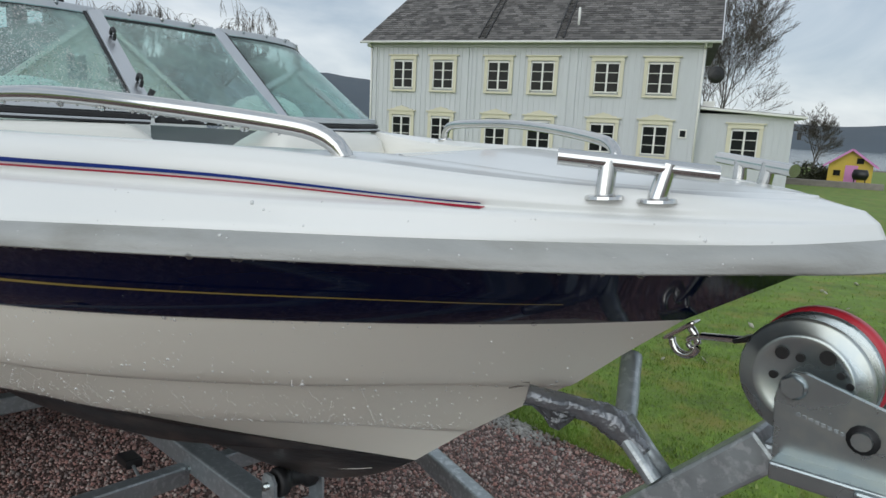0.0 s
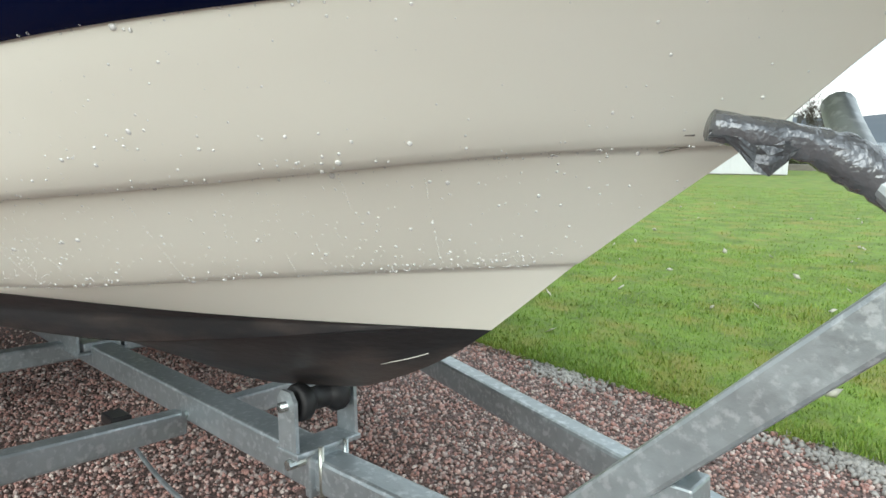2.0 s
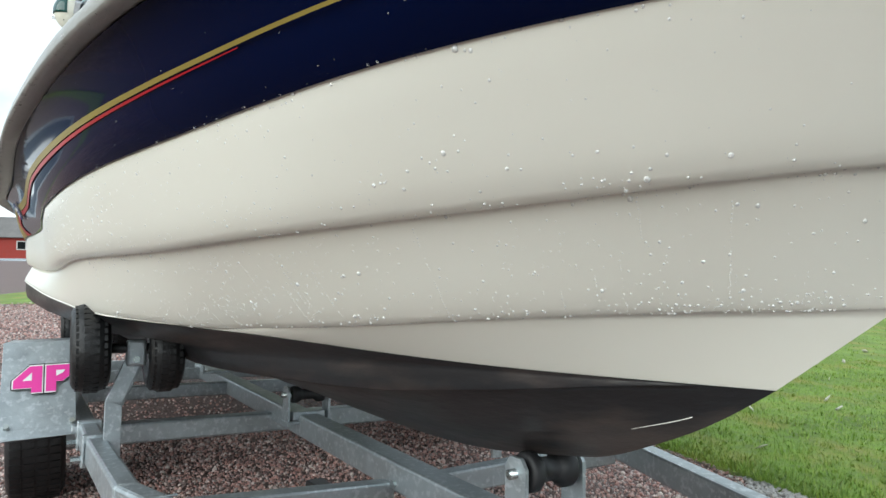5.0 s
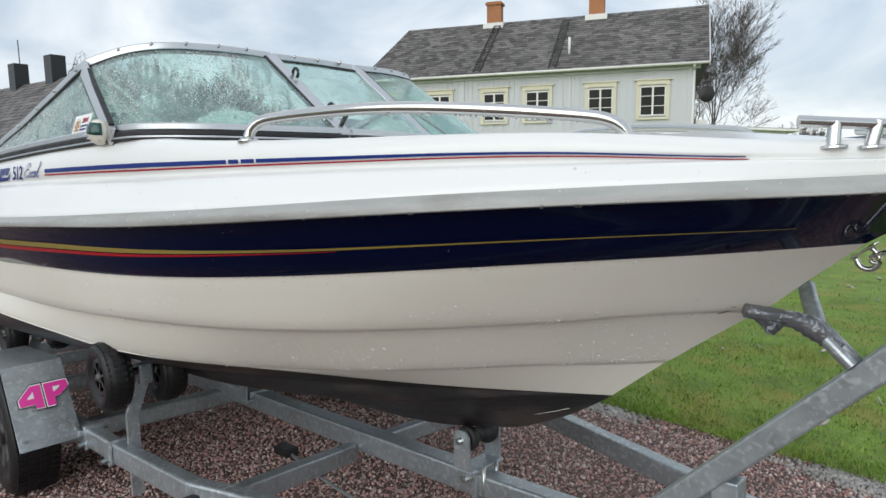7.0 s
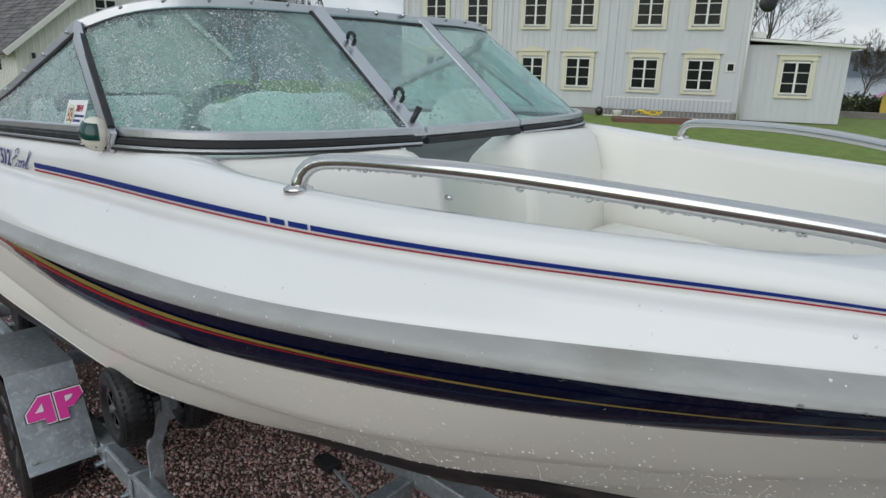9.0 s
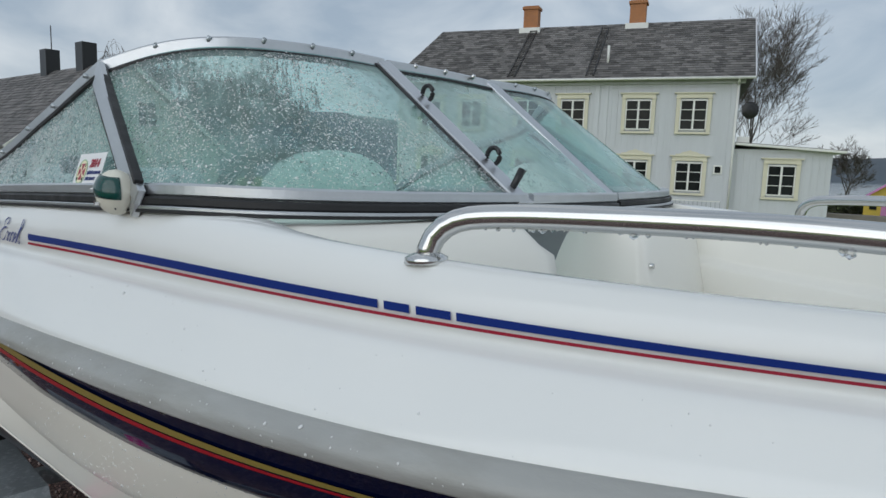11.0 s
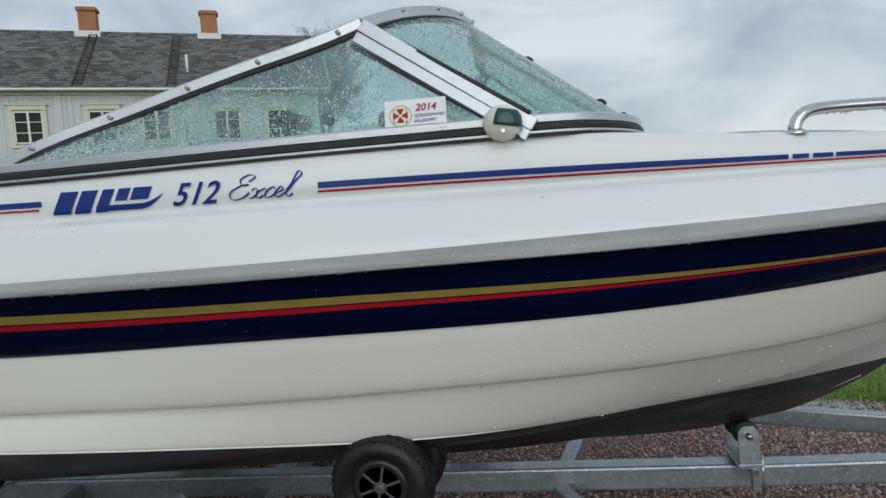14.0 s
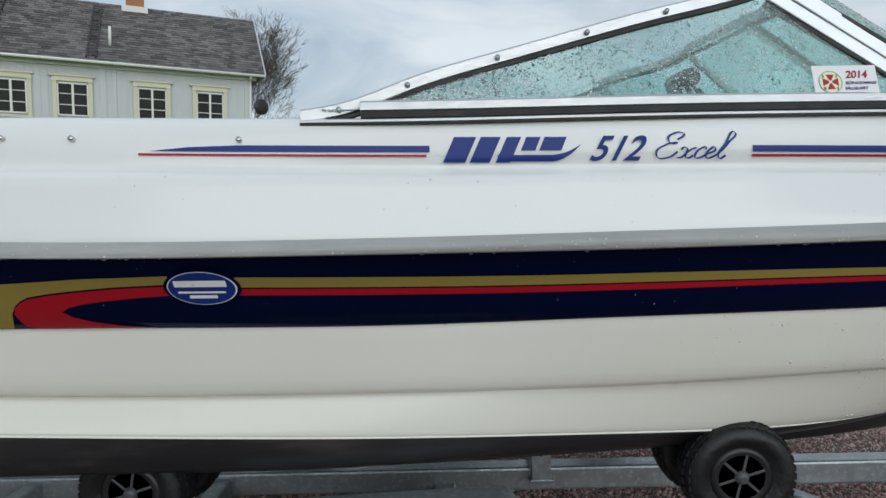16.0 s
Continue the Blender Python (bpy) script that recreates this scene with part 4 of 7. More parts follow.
BASES = [(-0.47, -0.905, 1.330), (-0.20, -0.893, 1.322), (0.10, -0.874, 1.316), (0.45, -0.840, 1.308), (0.752, -0.803, 1.300)]
BASEF = [(0.752, -0.803, 1.300), (0.86, -0.772, 1.296), (0.935, -0.715, 1.290), (0.985, -0.635, 1.285), (1.015, -0.53, 1.281), (1.035, -0.38, 1.278), (1.045, -0.232, 1.276)]


def pane(name, top, base, n, label=""):
    t, b = smooth_path(top, n), smooth_path(base, n)
    rows = [b + (t - b) * k for k in np.linspace(0, 1, 8)]
    a = np.array(rows)
    v = a.reshape(-1, 3)
    q = grid_faces(8, n)
    me = mesh_from(name, v, q, TEALGLASS)
    ob = put(name, me, screen, None, label)
    ob.visible_shadow = False
    return ob


def bar(name, path, w, h, material, n=40, off=(0, 0), label=""):
    """A bar with rounded section along a smooth path."""
    p = smooth_path(path, n)
    c = min(w, h) * 0.22
    prof = [(-w / 2, -h / 2 + c), (-w / 2 + c, -h / 2), (w / 2 - c, -h / 2), (w / 2, -h / 2 + c), (w / 2, h / 2 - c), (w / 2 - c, h / 2), (-w / 2 + c, h / 2), (-w / 2, h / 2 - c)]
    v, q = sweep(p, [(a + off[0], b + off[1]) for a, b in prof])
    return put(name, mesh_from(name, v, q, material, smooth=False), screen, None, label)


TOPS_S, TOPF_S, BASES_S, BASEF_S = TOPS, TOPF, BASES, BASEF


def far_side(pts, inner):
    """A screen line carried to the port side, its inner end drawn to the door post there."""
    p = [PORT @ Vector((a, -b, c)) for a, b, c in pts]
    d = Vector(inner) - p[-1]
    n_ = len(p) - 1
    return [tuple(q + d * (i / n_) ** 1.2) for i, q in enumerate(p)]


for s in (1, -1):
    if s < 0:
        TOPF, BASEF = far_side(TOPF, (0.594, 0.172, 1.603)), far_side(BASEF, (0.966, 0.205, 1.276))
        TOPS, BASES = [tuple(PORT @ Vector((a, -b, c))) for a, b, c in TOPS], [tuple(PORT @ Vector((a, -b, c))) for a, b, c in BASES]
    pane("side_pane", TOPS, [(a, b, c + 0.012) for a, b, c in BASES], 34, "triangular teal side glass with rain drops")
    pane("front_pane", TOPF, [(a, b, c + 0.012) for a, b, c in BASEF], 34, "curved teal front glass with rain drops")
    bar("top_rail", [(a, b, c + 0.004) for a, b, c in TOPS], 0.014, 0.024, ALU, 44)
    bar("top_rail", TOPF, 0.016, 0.026, ALU, 44)
    bar("top_seal", [(a + 0.010, b - 0.003 * s, c - 0.017) for a, b, c in TOPF], 0.016, 0.013, RUBBER, 44)
    bar("top_seal", [(a + 0.004, b - 0.003 * s, c - 0.012) for a, b, c in TOPS], 0.014, 0.010, RUBBER, 44)
    for pth, n_ in ((BASES, 30), (BASEF, 40)):
        inner = [(-0.36, pth[0][1] + 0.004 * s, 1.3265)] + list(pth[1:]) if n_ == 30 else pth
        bar("base_rail", [(a, b, c + 0.016) for a, b, c in inner], 0.016, 0.020, ALU, n_)
        bar("base_seal", [(a + 0.001, b - 0.004 * s, c - 0.001) for a, b, c in inner], 0.022, 0.014, RUBBER, n_)
        bar("base_trim", [(a + 0.002, b - 0.006 * s, c - 0.011) for a, b, c in pth], 0.026, 0.006, ALU, n_)
        bar("base_joint", [(a + 0.002, b - 0.007 * s, c - 0.016) for a, b, c in pth], 0.026, 0.005, RUBBER, n_)
    # corner post, two flat strips with a seam
    a0, a1 = Vector((0.440, -0.764 * s, 1.541)), Vector((0.776, -0.813 * s, 1.291))
    if s < 0:
        a0, a1 = PORT @ a0, PORT @ a1
    out = Vector((0.0, -0.016 * s, 0.002))
    for k, w in ((-0.0125, 0.024), (0.0140, 0.028)):
        sh = Vector((0.6, 0, 0.8)) * k
        part("corner_post", span(a0 + sh + out * 0.3, a1 + sh * 0.9 + out * 0.3, w, 0.012, 0.002, up=(0.0, -s, 0.15)), ALU, screen, "flat aluminium corner post")
    part("post_seal", span(a0 + Vector((-0.018, -0.004 * s, -0.026)), a1 + Vector((-0.024, -0.004 * s, -0.006)), 0.010, 0.012, 0.002, up=(0, -s, 0.15)), RUBBER, screen)
    part("post_seal", span(a0 + Vector((0.025, -0.003 * s, 0.010)), a1 + Vector((0.002, -0.003 * s, 0.034)), 0.009, 0.014, 0.002, up=(0, -s, 0.15)), RUBBER, screen)
    # posts either side of the opening middle pane
    t0, b0 = (Vector((0.618, -0.220, 1.606)), Vector((1.050, -0.236, 1.278))) if s > 0 else (Vector((0.594, 0.170, 1.606)), Vector((0.966, 0.204, 1.278)))
    part("door_post", span(t0, b0, 0.042, 0.016, 0.003, up=(0.58, 0, 0.8)), ALU, screen, "aluminium door post")
    part("post_seal", span(t0 + Vector((0, -0.026 * s, -0.004)), b0 + Vector((0, -0.026 * s, -0.004)), 0.010, 0.014, 0.002, up=(0.58, 0, 0.8)), RUBBER, screen)
    for (x, y, z), n_ in zip(TOPS[1:7], range(6)):
        st = part("canopy_stud", rod((x, y + 0.002 * s, z), (x, y - 0.014 * s, z + 0.004), 0.0048, seg=10), GALV, screen, smooth=True)
    for x, y, z in smooth_path(TOPF, 7)[1:6]:
        part("canopy_stud", rod((x + 0.004, y, z + 0.004), (x + 0.013, y, z + 0.011), 0.0046, seg=10), GALV, screen, smooth=True)
mid_t, mid_b = [(0.616, -0.205, 1.603), (0.610, -0.02, 1.604), (0.596, 0.155, 1.603)], [(1.045, -0.22, 1.276), (1.015, -0.01, 1.276), (0.970, 0.19, 1.276)]
pane("middle_pane", mid_t, [(a, b, c + 0.012) for a, b, c in mid_b], 12, "teal glass of the opening middle pane")
bar("top_rail", mid_t, 0.016, 0.024, ALU, 12)
bar("top_seal", [(a + 0.02, b, c - 0.018) for a, b, c in mid_t], 0.014, 0.010, RUBBER, 12)
bar("base_rail", [(a, b, c + 0.014) for a, b, c in mid_b], 0.020, 0.024, ALU, 12)
bar("base_seal", [(a + 0.004, b, c - 0.006) for a, b, c in mid_b], 0.022, 0.016, RUBBER, 12)
for y in (-0.12, -0.02, 0.08):
    part("canopy_stud", rod((0.614, y, 1.606), (0.624, y, 1.614), 0.0055, seg=10), STEEL, screen, smooth=True)
for k in (0.34, 0.78):
    p = Vector((0.618, -0.226, 1.606)).lerp(Vector((1.050, -0.236, 1.278)), k) + Vector((0.006, 0.010, 0.010))
    hook = [(p.x + 0.016 * math.cos(a), p.y, p.z + 0.014 + 0.016 * math.sin(a)) for a in np.linspace(-1.2, 3.4, 14)]
    tube("latch", hook, 0.005, PLASTIC, screen, 8, "black plastic latch hook")
p = Vector((0.618, -0.226, 1.606)).lerp(Vector((1.050, -0.236, 1.278)), 0.915)
part("latch_lever", rod(p, p + Vector((0.012, 0.02, 0.040)), 0.006, r2=0.008), PLASTIC, screen, "black latch lever", smooth=True)
# navigation light on the corner post foot
bm = bmesh.new()
bmesh.ops.create_uvsphere(bm, u_segments=28, v_segments=18, radius=1.0, matrix=Matrix.Translation((0.722, -0.832, 1.312)) @ pose(0, 0, 0, 0, 12, -6) @ Matrix.Diagonal((0.038, 0.029, 0.035, 1)))
nav = part("navigation_light", bm, IVORY, boat, "ivory starboard navigation light with green lens", smooth=True)
bm = bmesh.new()
bmesh.ops.create_uvsphere(bm, u_segments=40, v_segments=26, radius=1.0)
gone = [fc for fc in bm.faces if not (abs(math.atan2(fc.calc_center_median().y, fc.calc_center_median().x) + 0.95) < 0.95 and -0.12 < fc.calc_center_median().z < 0.72)]
bmesh.ops.delete(bm, geom=gone, context="FACES")
bmesh.ops.transform(bm, matrix=Matrix.Translation((0.722, -0.832, 1.312)) @ pose(0, 0, 0, 0, 12, -6) @ Matrix.Diagonal((0.040, 0.031, 0.037, 1)), verts=bm.verts[:])
bmesh.ops.solidify(bm, geom=bm.faces[:], thickness=0.003)
part("lens", bm, GREENLENS, nav, "dark green lens", smooth=True)
part("seam", rod((0.687, -0.836, 1.300), (0.750, -0.842, 1.286), 0.0012, seg=8), RUBBER, nav)
part("screw", rod((0.724, -0.858, 1.296), (0.724, -0.864, 1.296), 0.0035, seg=10), STEEL, nav)

# year sticker inside the side glass
SA = Vector((0.490, -0.8215, 1.386))
sx = Vector((0.124, 0.0085, -0.0035))
sy = Vector((0.0, -0.0215, -0.064))
stn = sx.cross(sy).normalized()
stn = stn if stn.y < 0 else -stn
ux, uy = sx.normalized(), -sy.normalized()
SM = Matrix.Translation(SA) @ Matrix((ux, uy, ux.cross(uy))).transposed().to_4x4()
sticker = tagged(part("year_sticker", box((0.124, 0.066, 0.0008), (0.062, -0.033, -0.004)), WHITEPRINT, boat, "white rescue society sticker with red cross", m=SM))
rim = [(0.032 + 0.022 * math.cos(a), -0.034 + 0.022 * math.sin(a), -0.0028) for a in np.linspace(0, 2 * math.pi, 33)]
STG = mat("pale_green_print", (0.35, 0.55, 0.30), 0.4)
YPRINT = mat("yellow_print", (0.85, 0.80, 0.55), 0.4)
part("sticker_disc", rod((0.032, -0.034, -0.0034), (0.032, -0.034, -0.0028), 0.0215, seg=32), YPRINT, sticker)
for ch, x, y in (("S", 0.0165, -0.0250), ("S", 0.0420, -0.0250), ("R", 0.0165, -0.0500), ("S", 0.0420, -0.0500)):
    lettering("ring_letter", ch, 0.0085, PLASTIC, Matrix.Translation((x, y, -0.0022)), sticker, 0.1)
v, q = sweep(rim, [(-0.0010, 0), (0.0010, 0), (0.0010, 0.0004), (-0.0010, 0.0004)])
put("sticker_ring", mesh_from("sticker_ring", v, q, STG), sticker)
bm = bmesh.new()
for a in range(4):
    c, d = math.cos(a * math.pi / 2), math.sin(a * math.pi / 2)
    pts = [(0.003, 0.002), (0.015, 0.008), (0.015, -0.008), (0.003, -0.002)]
    bm.faces.new([bm.verts.new((0.032 + c * x - d * y, -0.034 + d * x + c * y, -0.0025)) for x, y in pts])
part("sticker_cross", bm, RED, sticker)
lettering("year_print", "2014", 0.021, RED, Matrix.Translation((0.062, -0.026, -0.0028)), sticker, 0.2, bold=0.0004)
lettering("society_print", "SJÖRÄDDNINGS", 0.0082, BLUE, Matrix.Translation((0.060, -0.039, -0.0028)), sticker, 0.2)
lettering("society_print", "SÄLLSKAPET", 0.0082, BLUE, Matrix.Translation((0.058, -0.050, -0.0028)), sticker, 0.2)
part("red_dot_sticker", rod((-0.215, -0.868, 1.352), (-0.215, -0.872, 1.352), 0.007), RED, boat)
# ---- trailer ----
trailer = thing("boat_trailer", "galvanised steel boat trailer with rubber rollers", "trailer", m=LEAN @ Matrix.Translation((0.7, -0.06, 0)) @ Matrix.Rotation(radians(1.26), 4, "Z") @ Matrix.Rotation(radians(-2.6), 4, "X") @ Matrix.Translation((-0.7, 0, 0)))
P = lambda name, bm, material=GALV, parent=trailer, label="", smooth=False: part(name, bm, material, parent, label, smooth)
ZS, ZC = 0.250, 0.195  # middle heights of side and centre beams
P("centre_beam", span((-1.75, 0, ZC + 0.066), (1.345, 0, ZC), 0.076, 0.076, 0.008), label="wet galvanised box beam")
P("drawbar", span((1.345, 0, ZC - 0.002), (1.80, 0, ZC - 0.006), 0.068, 0.072, 0.008))
P("drawbar", span((1.80, 0, ZC - 0.006), (3.25, 0, ZC - 0.02), 0.066, 0.070, 0.008))
collar = P("post_collar", box((0.055, 0.088, 0.090), (1.80, 0, ZC - 0.004), 0.004))
for y in (-0.048, 0.048):
    P("collar_bolt", rod((1.80, y - 0.012 * (1 if y > 0 else -1), ZC + 0.02), (1.80, y + 0.012 * (1 if y > 0 else -1), ZC + 0.02), 0.010, seg=8), ZINC, collar)
for s in (1, -1):
    y_r = 0.694 if s > 0 else 0.655  # the near rail runs a little farther out
    P("side_rail", span((-1.95, -(y_r + 0.02) * s, ZS), (0.30, -y_r * s, ZS), 0.050, 0.070, 0.008))
    P("side_rail", span((0.29, -y_r * s, ZS), (0.84, -(y_r + 0.655) / 2 * s, ZS), 0.050, 0.070, 0.008))
    P("side_bend", span((0.83, -(y_r + 0.657) / 2 * s, ZS), (0.945, -0.634 * s, ZS - 0.004), 0.050, 0.070, 0.008))
    P("front_rail", span((0.935, -0.637 * s, ZS - 0.003), (2.82, -0.060 * s, ZC - 0.035), 0.052, 0.070, 0.008))
    P("weld_seam", span((0.945, -0.598 * s, ZS + 0.031), (0.950, -0.655 * s, ZS + 0.031), 0.006, 0.004, 0.001))
    # clamp straps
    for x in (0.30, 0.06):
        strap = P("clamp_strap", box((0.024, 0.066, 0.086), (x, -y_r * s, ZS), 0.004))
        P("clamp_bolt", rod((x, -(y_r + 0.020) * s, ZS - 0.022), (x, -(y_r + 0.057) * s, ZS - 0.022), 0.010, seg=8), ZINC, strap)
        P("clamp_ear", box((0.044, 0.006, 0.060), (x, -(y_r + 0.029) * s, ZS - 0.005), 0.003), GALV, strap)
    # bracket of the twin side rollers: a flat bar clamped inside the rail, cranked towards the axle
    for x0 in (0.355, -0.93):
        post = P("roller_post", span((x0, -(y_r - 0.038) * s, 0.10), (x0, -(y_r - 0.032) * s, 0.385), 0.042, 0.012, 0.002, up=(1, 0, 0)), label="cranked flat galvanised roller post")
        P("post_crook", span((x0, -(y_r - 0.031) * s, 0.378), (x0, -(y_r - 0.078) * s, 0.500), 0.042, 0.012, 0.002, up=(1, 0, 0)), GALV, post)
        P("post_stay", span((x0 - 0.030, -(y_r - 0.040) * s, 0.370), (x0 - 0.030, -(y_r - 0.088) * s, 0.490), 0.036, 0.010, 0.002, up=(1, 0, 0)), GALV, post)
        P("axle_plate", box((0.034, 0.050, 0.072), (x0, -(y_r - 0.080) * s, 0.512), 0.008), GALV, post)
        P("plate_bolt", rod((x0 + 0.014, -(y_r - 0.080) * s, 0.495), (x0 + 0.024, -(y_r - 0.080) * s, 0.495), 0.009, seg=8), ZINC, post)
        P("axle", rod((x0, -(y_r + 0.06) * s, 0.524), (x0, -(y_r - 0.20) * s, 0.524), 0.013), PLASTIC, post, smooth=True)
# members between the side rails and the centre beam, the axle beam
for xo, xi in ((0.915, 0.745),):
    for s in (1, -1):
        P("cross_member", span((xo, -0.618 * s, ZS - 0.020), (xi, -0.036 * s, ZC - 0.035), 0.052, 0.062, 0.006))
    P("member_bolt", rod((xi + 0.04, -0.046, ZC - 0.005), (xi + 0.04, -0.030, ZC - 0.005), 0.010, seg=8), ZINC)
P("axle_beam", span((-0.28, -0.80, 0.187), (-0.28, 0.72, 0.187), 0.072, 0.072, 0.008))
P("cross_member", span((-1.00, -0.68, 0.236), (-1.00, 0.64, 0.236), 0.052, 0.062, 0.006))
P("cross_member", span((-1.62, -0.68, 0.250), (-1.62, 0.64, 0.250), 0.052, 0.062, 0.006))
P("rear_bar", span((-1.98, -0.98, ZS + 0.02), (-1.98, 0.98, ZS + 0.02), 0.06, 0.07, 0.006))
for y in (-0.97, 0.97):
    P("side_lamp", box((0.05, 0.03, 0.035), (-1.94, y, 0.29), 0.006), ORANGE, label="orange side marker lamp")
# lamp bracket that hangs below the bend
P("lamp_tab", box((0.09, 0.006, 0.055), (0.90, -0.672, ZS - 0.055), 0.002))
# clamp on the centre beam with its bolt
tie = P("beam_clamp", box((0.020, 0.094, 0.092), (1.345, 0, ZC), 0.004))
P("clamp_bolt", rod((1.335, -0.045, ZC + 0.03), (1.335, -0.085, ZC + 0.03), 0.011, seg=8), ZINC, tie)
for y in (-0.03, 0.03):
    P("clamp_rod", rod((1.372, y, ZC - 0.06), (1.372, y, ZC + 0.06), 0.006), ZINC, tie, smooth=True)


def keel_roller(x, z, half=0.054, r=0.038):
    """A dumb-bell rubber roller on two upright cheeks."""
    base = P("roller_bracket", box((0.075, 2 * half + 0.045, 0.012), (x, 0, z - 0.095), 0.003), label="galvanised keel roller bracket")
    for s in (1, -1):
        bm = bmesh.new()
        pr = [(-0.030, -0.105), (0.030, -0.105), (0.030, 0.012), (0.016, 0.030), (-0.016, 0.030), (-0.030, 0.012)]
        va = [bm.verts.new((x + a, s * (half + 0.012), z + b)) for a, b in pr]
        vb = [bm.verts.new((x + a, s * (half + 0.020), z + b)) for a, b in pr]
        bm.faces.new(va)
        bm.faces.new(vb[::-1])
        for i in range(6):
            bm.faces.new((va[i], va[(i + 1) % 6], vb[(i + 1) % 6], vb[i]))
        P("cheek", bm, GALV, base)
    P("pin", rod((x, -half - 0.034, z), (x, half + 0.034, z), 0.010), ZINC, base, smooth=True)
    P("keel_roller", lathe([(-half, 0.020), (-half, r * 0.92), (-half + 0.006, r), (-half + 0.022, r), (-half + 0.036, r * 0.70), (-half * 0.3, r * 0.62), (half * 0.3, r * 0.62), (half - 0.036, r * 0.70), (half - 0.022, r), (half - 0.006, r), (half, r * 0.92), (half, 0.020)], (x, 0, z), "Y", 30), RUBBER, base, "wet black rubber keel roller", smooth=True)
    return base


keel_roller(1.325, 0.340, 0.056)
P("roller_riser", box((0.06, 0.13, 0.012), (1.325, 0.0, 0.240), 0.004))
keel_roller(0.03, 0.328, 0.060, 0.030)
P("roller_riser", box((0.06, 0.12, 0.030), (0.03, 0.0, 0.255), 0.004))
keel_roller(-1.3, 0.385, 0.070, 0.030)
P("roller_riser", box((0.06, 0.12, 0.012), (-1.3, 0.0, 0.290), 0.004))

# inclined winch post with its leg and gusset
stand = thing("winch_stand", "inclined galvanised winch post with taped bow stop", "winch post", m=LEAN)
post = part("winch_post", span((1.78, 0, 0.160), (2.475, 0, 0.799), 0.075, 0.054, 0.006), GALV, stand)
P("post_leg", span((2.070, 0, 0.165), (2.070, 0, 0.395), 0.055, 0.062, 0.004, up=(1, 0, 0)), GALV, post)
P("post_head", span((2.44, 0, 0.785), (2.78, 0, 0.785), 0.070, 0.040, 0.006), GALV, post)
# forked bow stop, wrapped in tape
stop = P("bow_stop", rod((2.325, -0.034, 0.700), (2.262, -0.034, 0.768), 0.0125), GALV, post, "galvanised bow stop tube")
P("bow_stop_tube", rod((2.333, -0.012, 0.700), (2.266, -0.012, 0.772), 0.0125), GALV, stop, smooth=True)
tube("bow_stop_arm", [(2.262, -0.010, 0.762), (2.244, 0.030, 0.785), (2.222, 0.075, 0.815), (2.212, 0.098, 0.832)], 0.0175, GALV, stop, 14, steps=10)
rng = random.Random(4)
arm = smooth_path([(2.300, -0.024, 0.728), (2.272, -0.030, 0.757), (2.248, -0.045, 0.778), (2.212, -0.080, 0.795), (2.160, -0.120, 0.812)], 30)
tv, tq = [], []
for i, p in enumerate(arm):
    t = np.gradient(arm, axis=0)[i]
    t /= np.linalg.norm(t)
    a_ = np.cross(t, (0, 0, 1))
    a_ /= np.linalg.norm(a_)
    b_ = np.cross(a_, t)
    for k in range(18):
        an = 2 * math.pi * k / 18
        r = 0.0165 + 0.006 * math.exp(-((i - 9) / 4) ** 2) + rng.uniform(-0.0008, 0.0010) + 0.0016 * math.sin(3 * an + i * 1.9) * math.exp(-((i - 10) / 7) ** 2)
        tv.append(p + (a_ * math.cos(an) * (1 + 0.25 * math.exp(-((i - 29) / 6) ** 2)) + b_ * math.sin(an) * (1 - 0.15 * math.exp(-((i - 29) / 6) ** 2))) * r)
for i in range(29):
    for k in range(18):
        tq.append((i * 18 + k, i * 18 + (k + 1) % 18, (i + 1) * 18 + (k + 1) % 18, (i + 1) * 18 + k))
tq += [tuple(range(18)), tuple(range(29 * 18, 30 * 18))]
put("duct_tape", mesh_from("duct_tape", tv, tq, TAPE), stop, None, "crumpled silver duct tape wrapping")
bm = bmesh.new()
fl = [[(2.166 + 0.062 * i / 6, -0.137 + 0.050 * i / 6 + 0.003 * math.sin(i * 2 + j), 0.806 - 0.012 * i / 6 - 0.042 * j / 4 * max(0.15, 1 - abs(i - 3.6) / 3.0) + 0.0015 * rng.random()) for i in range(7)] for j in range(5)]
gv = [[bm.verts.new(p) for p in row] for row in fl]
for j in range(4):
    for i in range(6):
        bm.faces.new((gv[j][i], gv[j][i + 1], gv[j + 1][i + 1], gv[j + 1][i]))
bmesh.ops.solidify(bm, geom=bm.faces[:], thickness=0.0012)
P("tape_flap", bm, TAPE, stop, "loose flap of silver tape")

# hand winch
winch = tagged(part("hand_winch", box((0.16, 0.13, 0.008), (2.585, 0, 0.812), 0.002), ZINC, None, m=LEAN), "zinc plated hand winch with red strap reel", "winch")
W = lambda name, bm, material=ZINC, label="", smooth=False: part(name, bm, material, winch, label, smooth)
for y0, y1 in ((-0.086, -0.080), (0.066, 0.072)):
    bm = bmesh.new()
    pr = [(2.494, 0.812), (2.493, 0.885), (2.498, 0.908), (2.510, 0.921), (2.525, 0.922), (2.665, 0.880), (2.670, 0.812)]
    va = [bm.verts.new((a, y0, b)) for a, b in pr]
    vb = [bm.verts.new((a, y1, b)) for a, b in pr]
    bm.faces.new(va)
    bm.faces.new(vb[::-1])
    for i in range(7):
        bm.faces.new((va[i], va[(i + 1) % 7], vb[(i + 1) % 7], vb[i]))
    bmesh.ops.bevel(bm, geom=bm.edges[:], offset=0.0015, segments=1, affect="EDGES")
    W("side_plate", bm, ZINC, "zinc side plate")
W("foot_flange", box((0.18, 0.034, 0.022), (2.590, -0.098, 0.809), 0.003))
W("flange_rib", box((0.09, 0.010, 0.012), (2.63, -0.116, 0.812), 0.004))
C0 = (2.513, 0, 0.903)
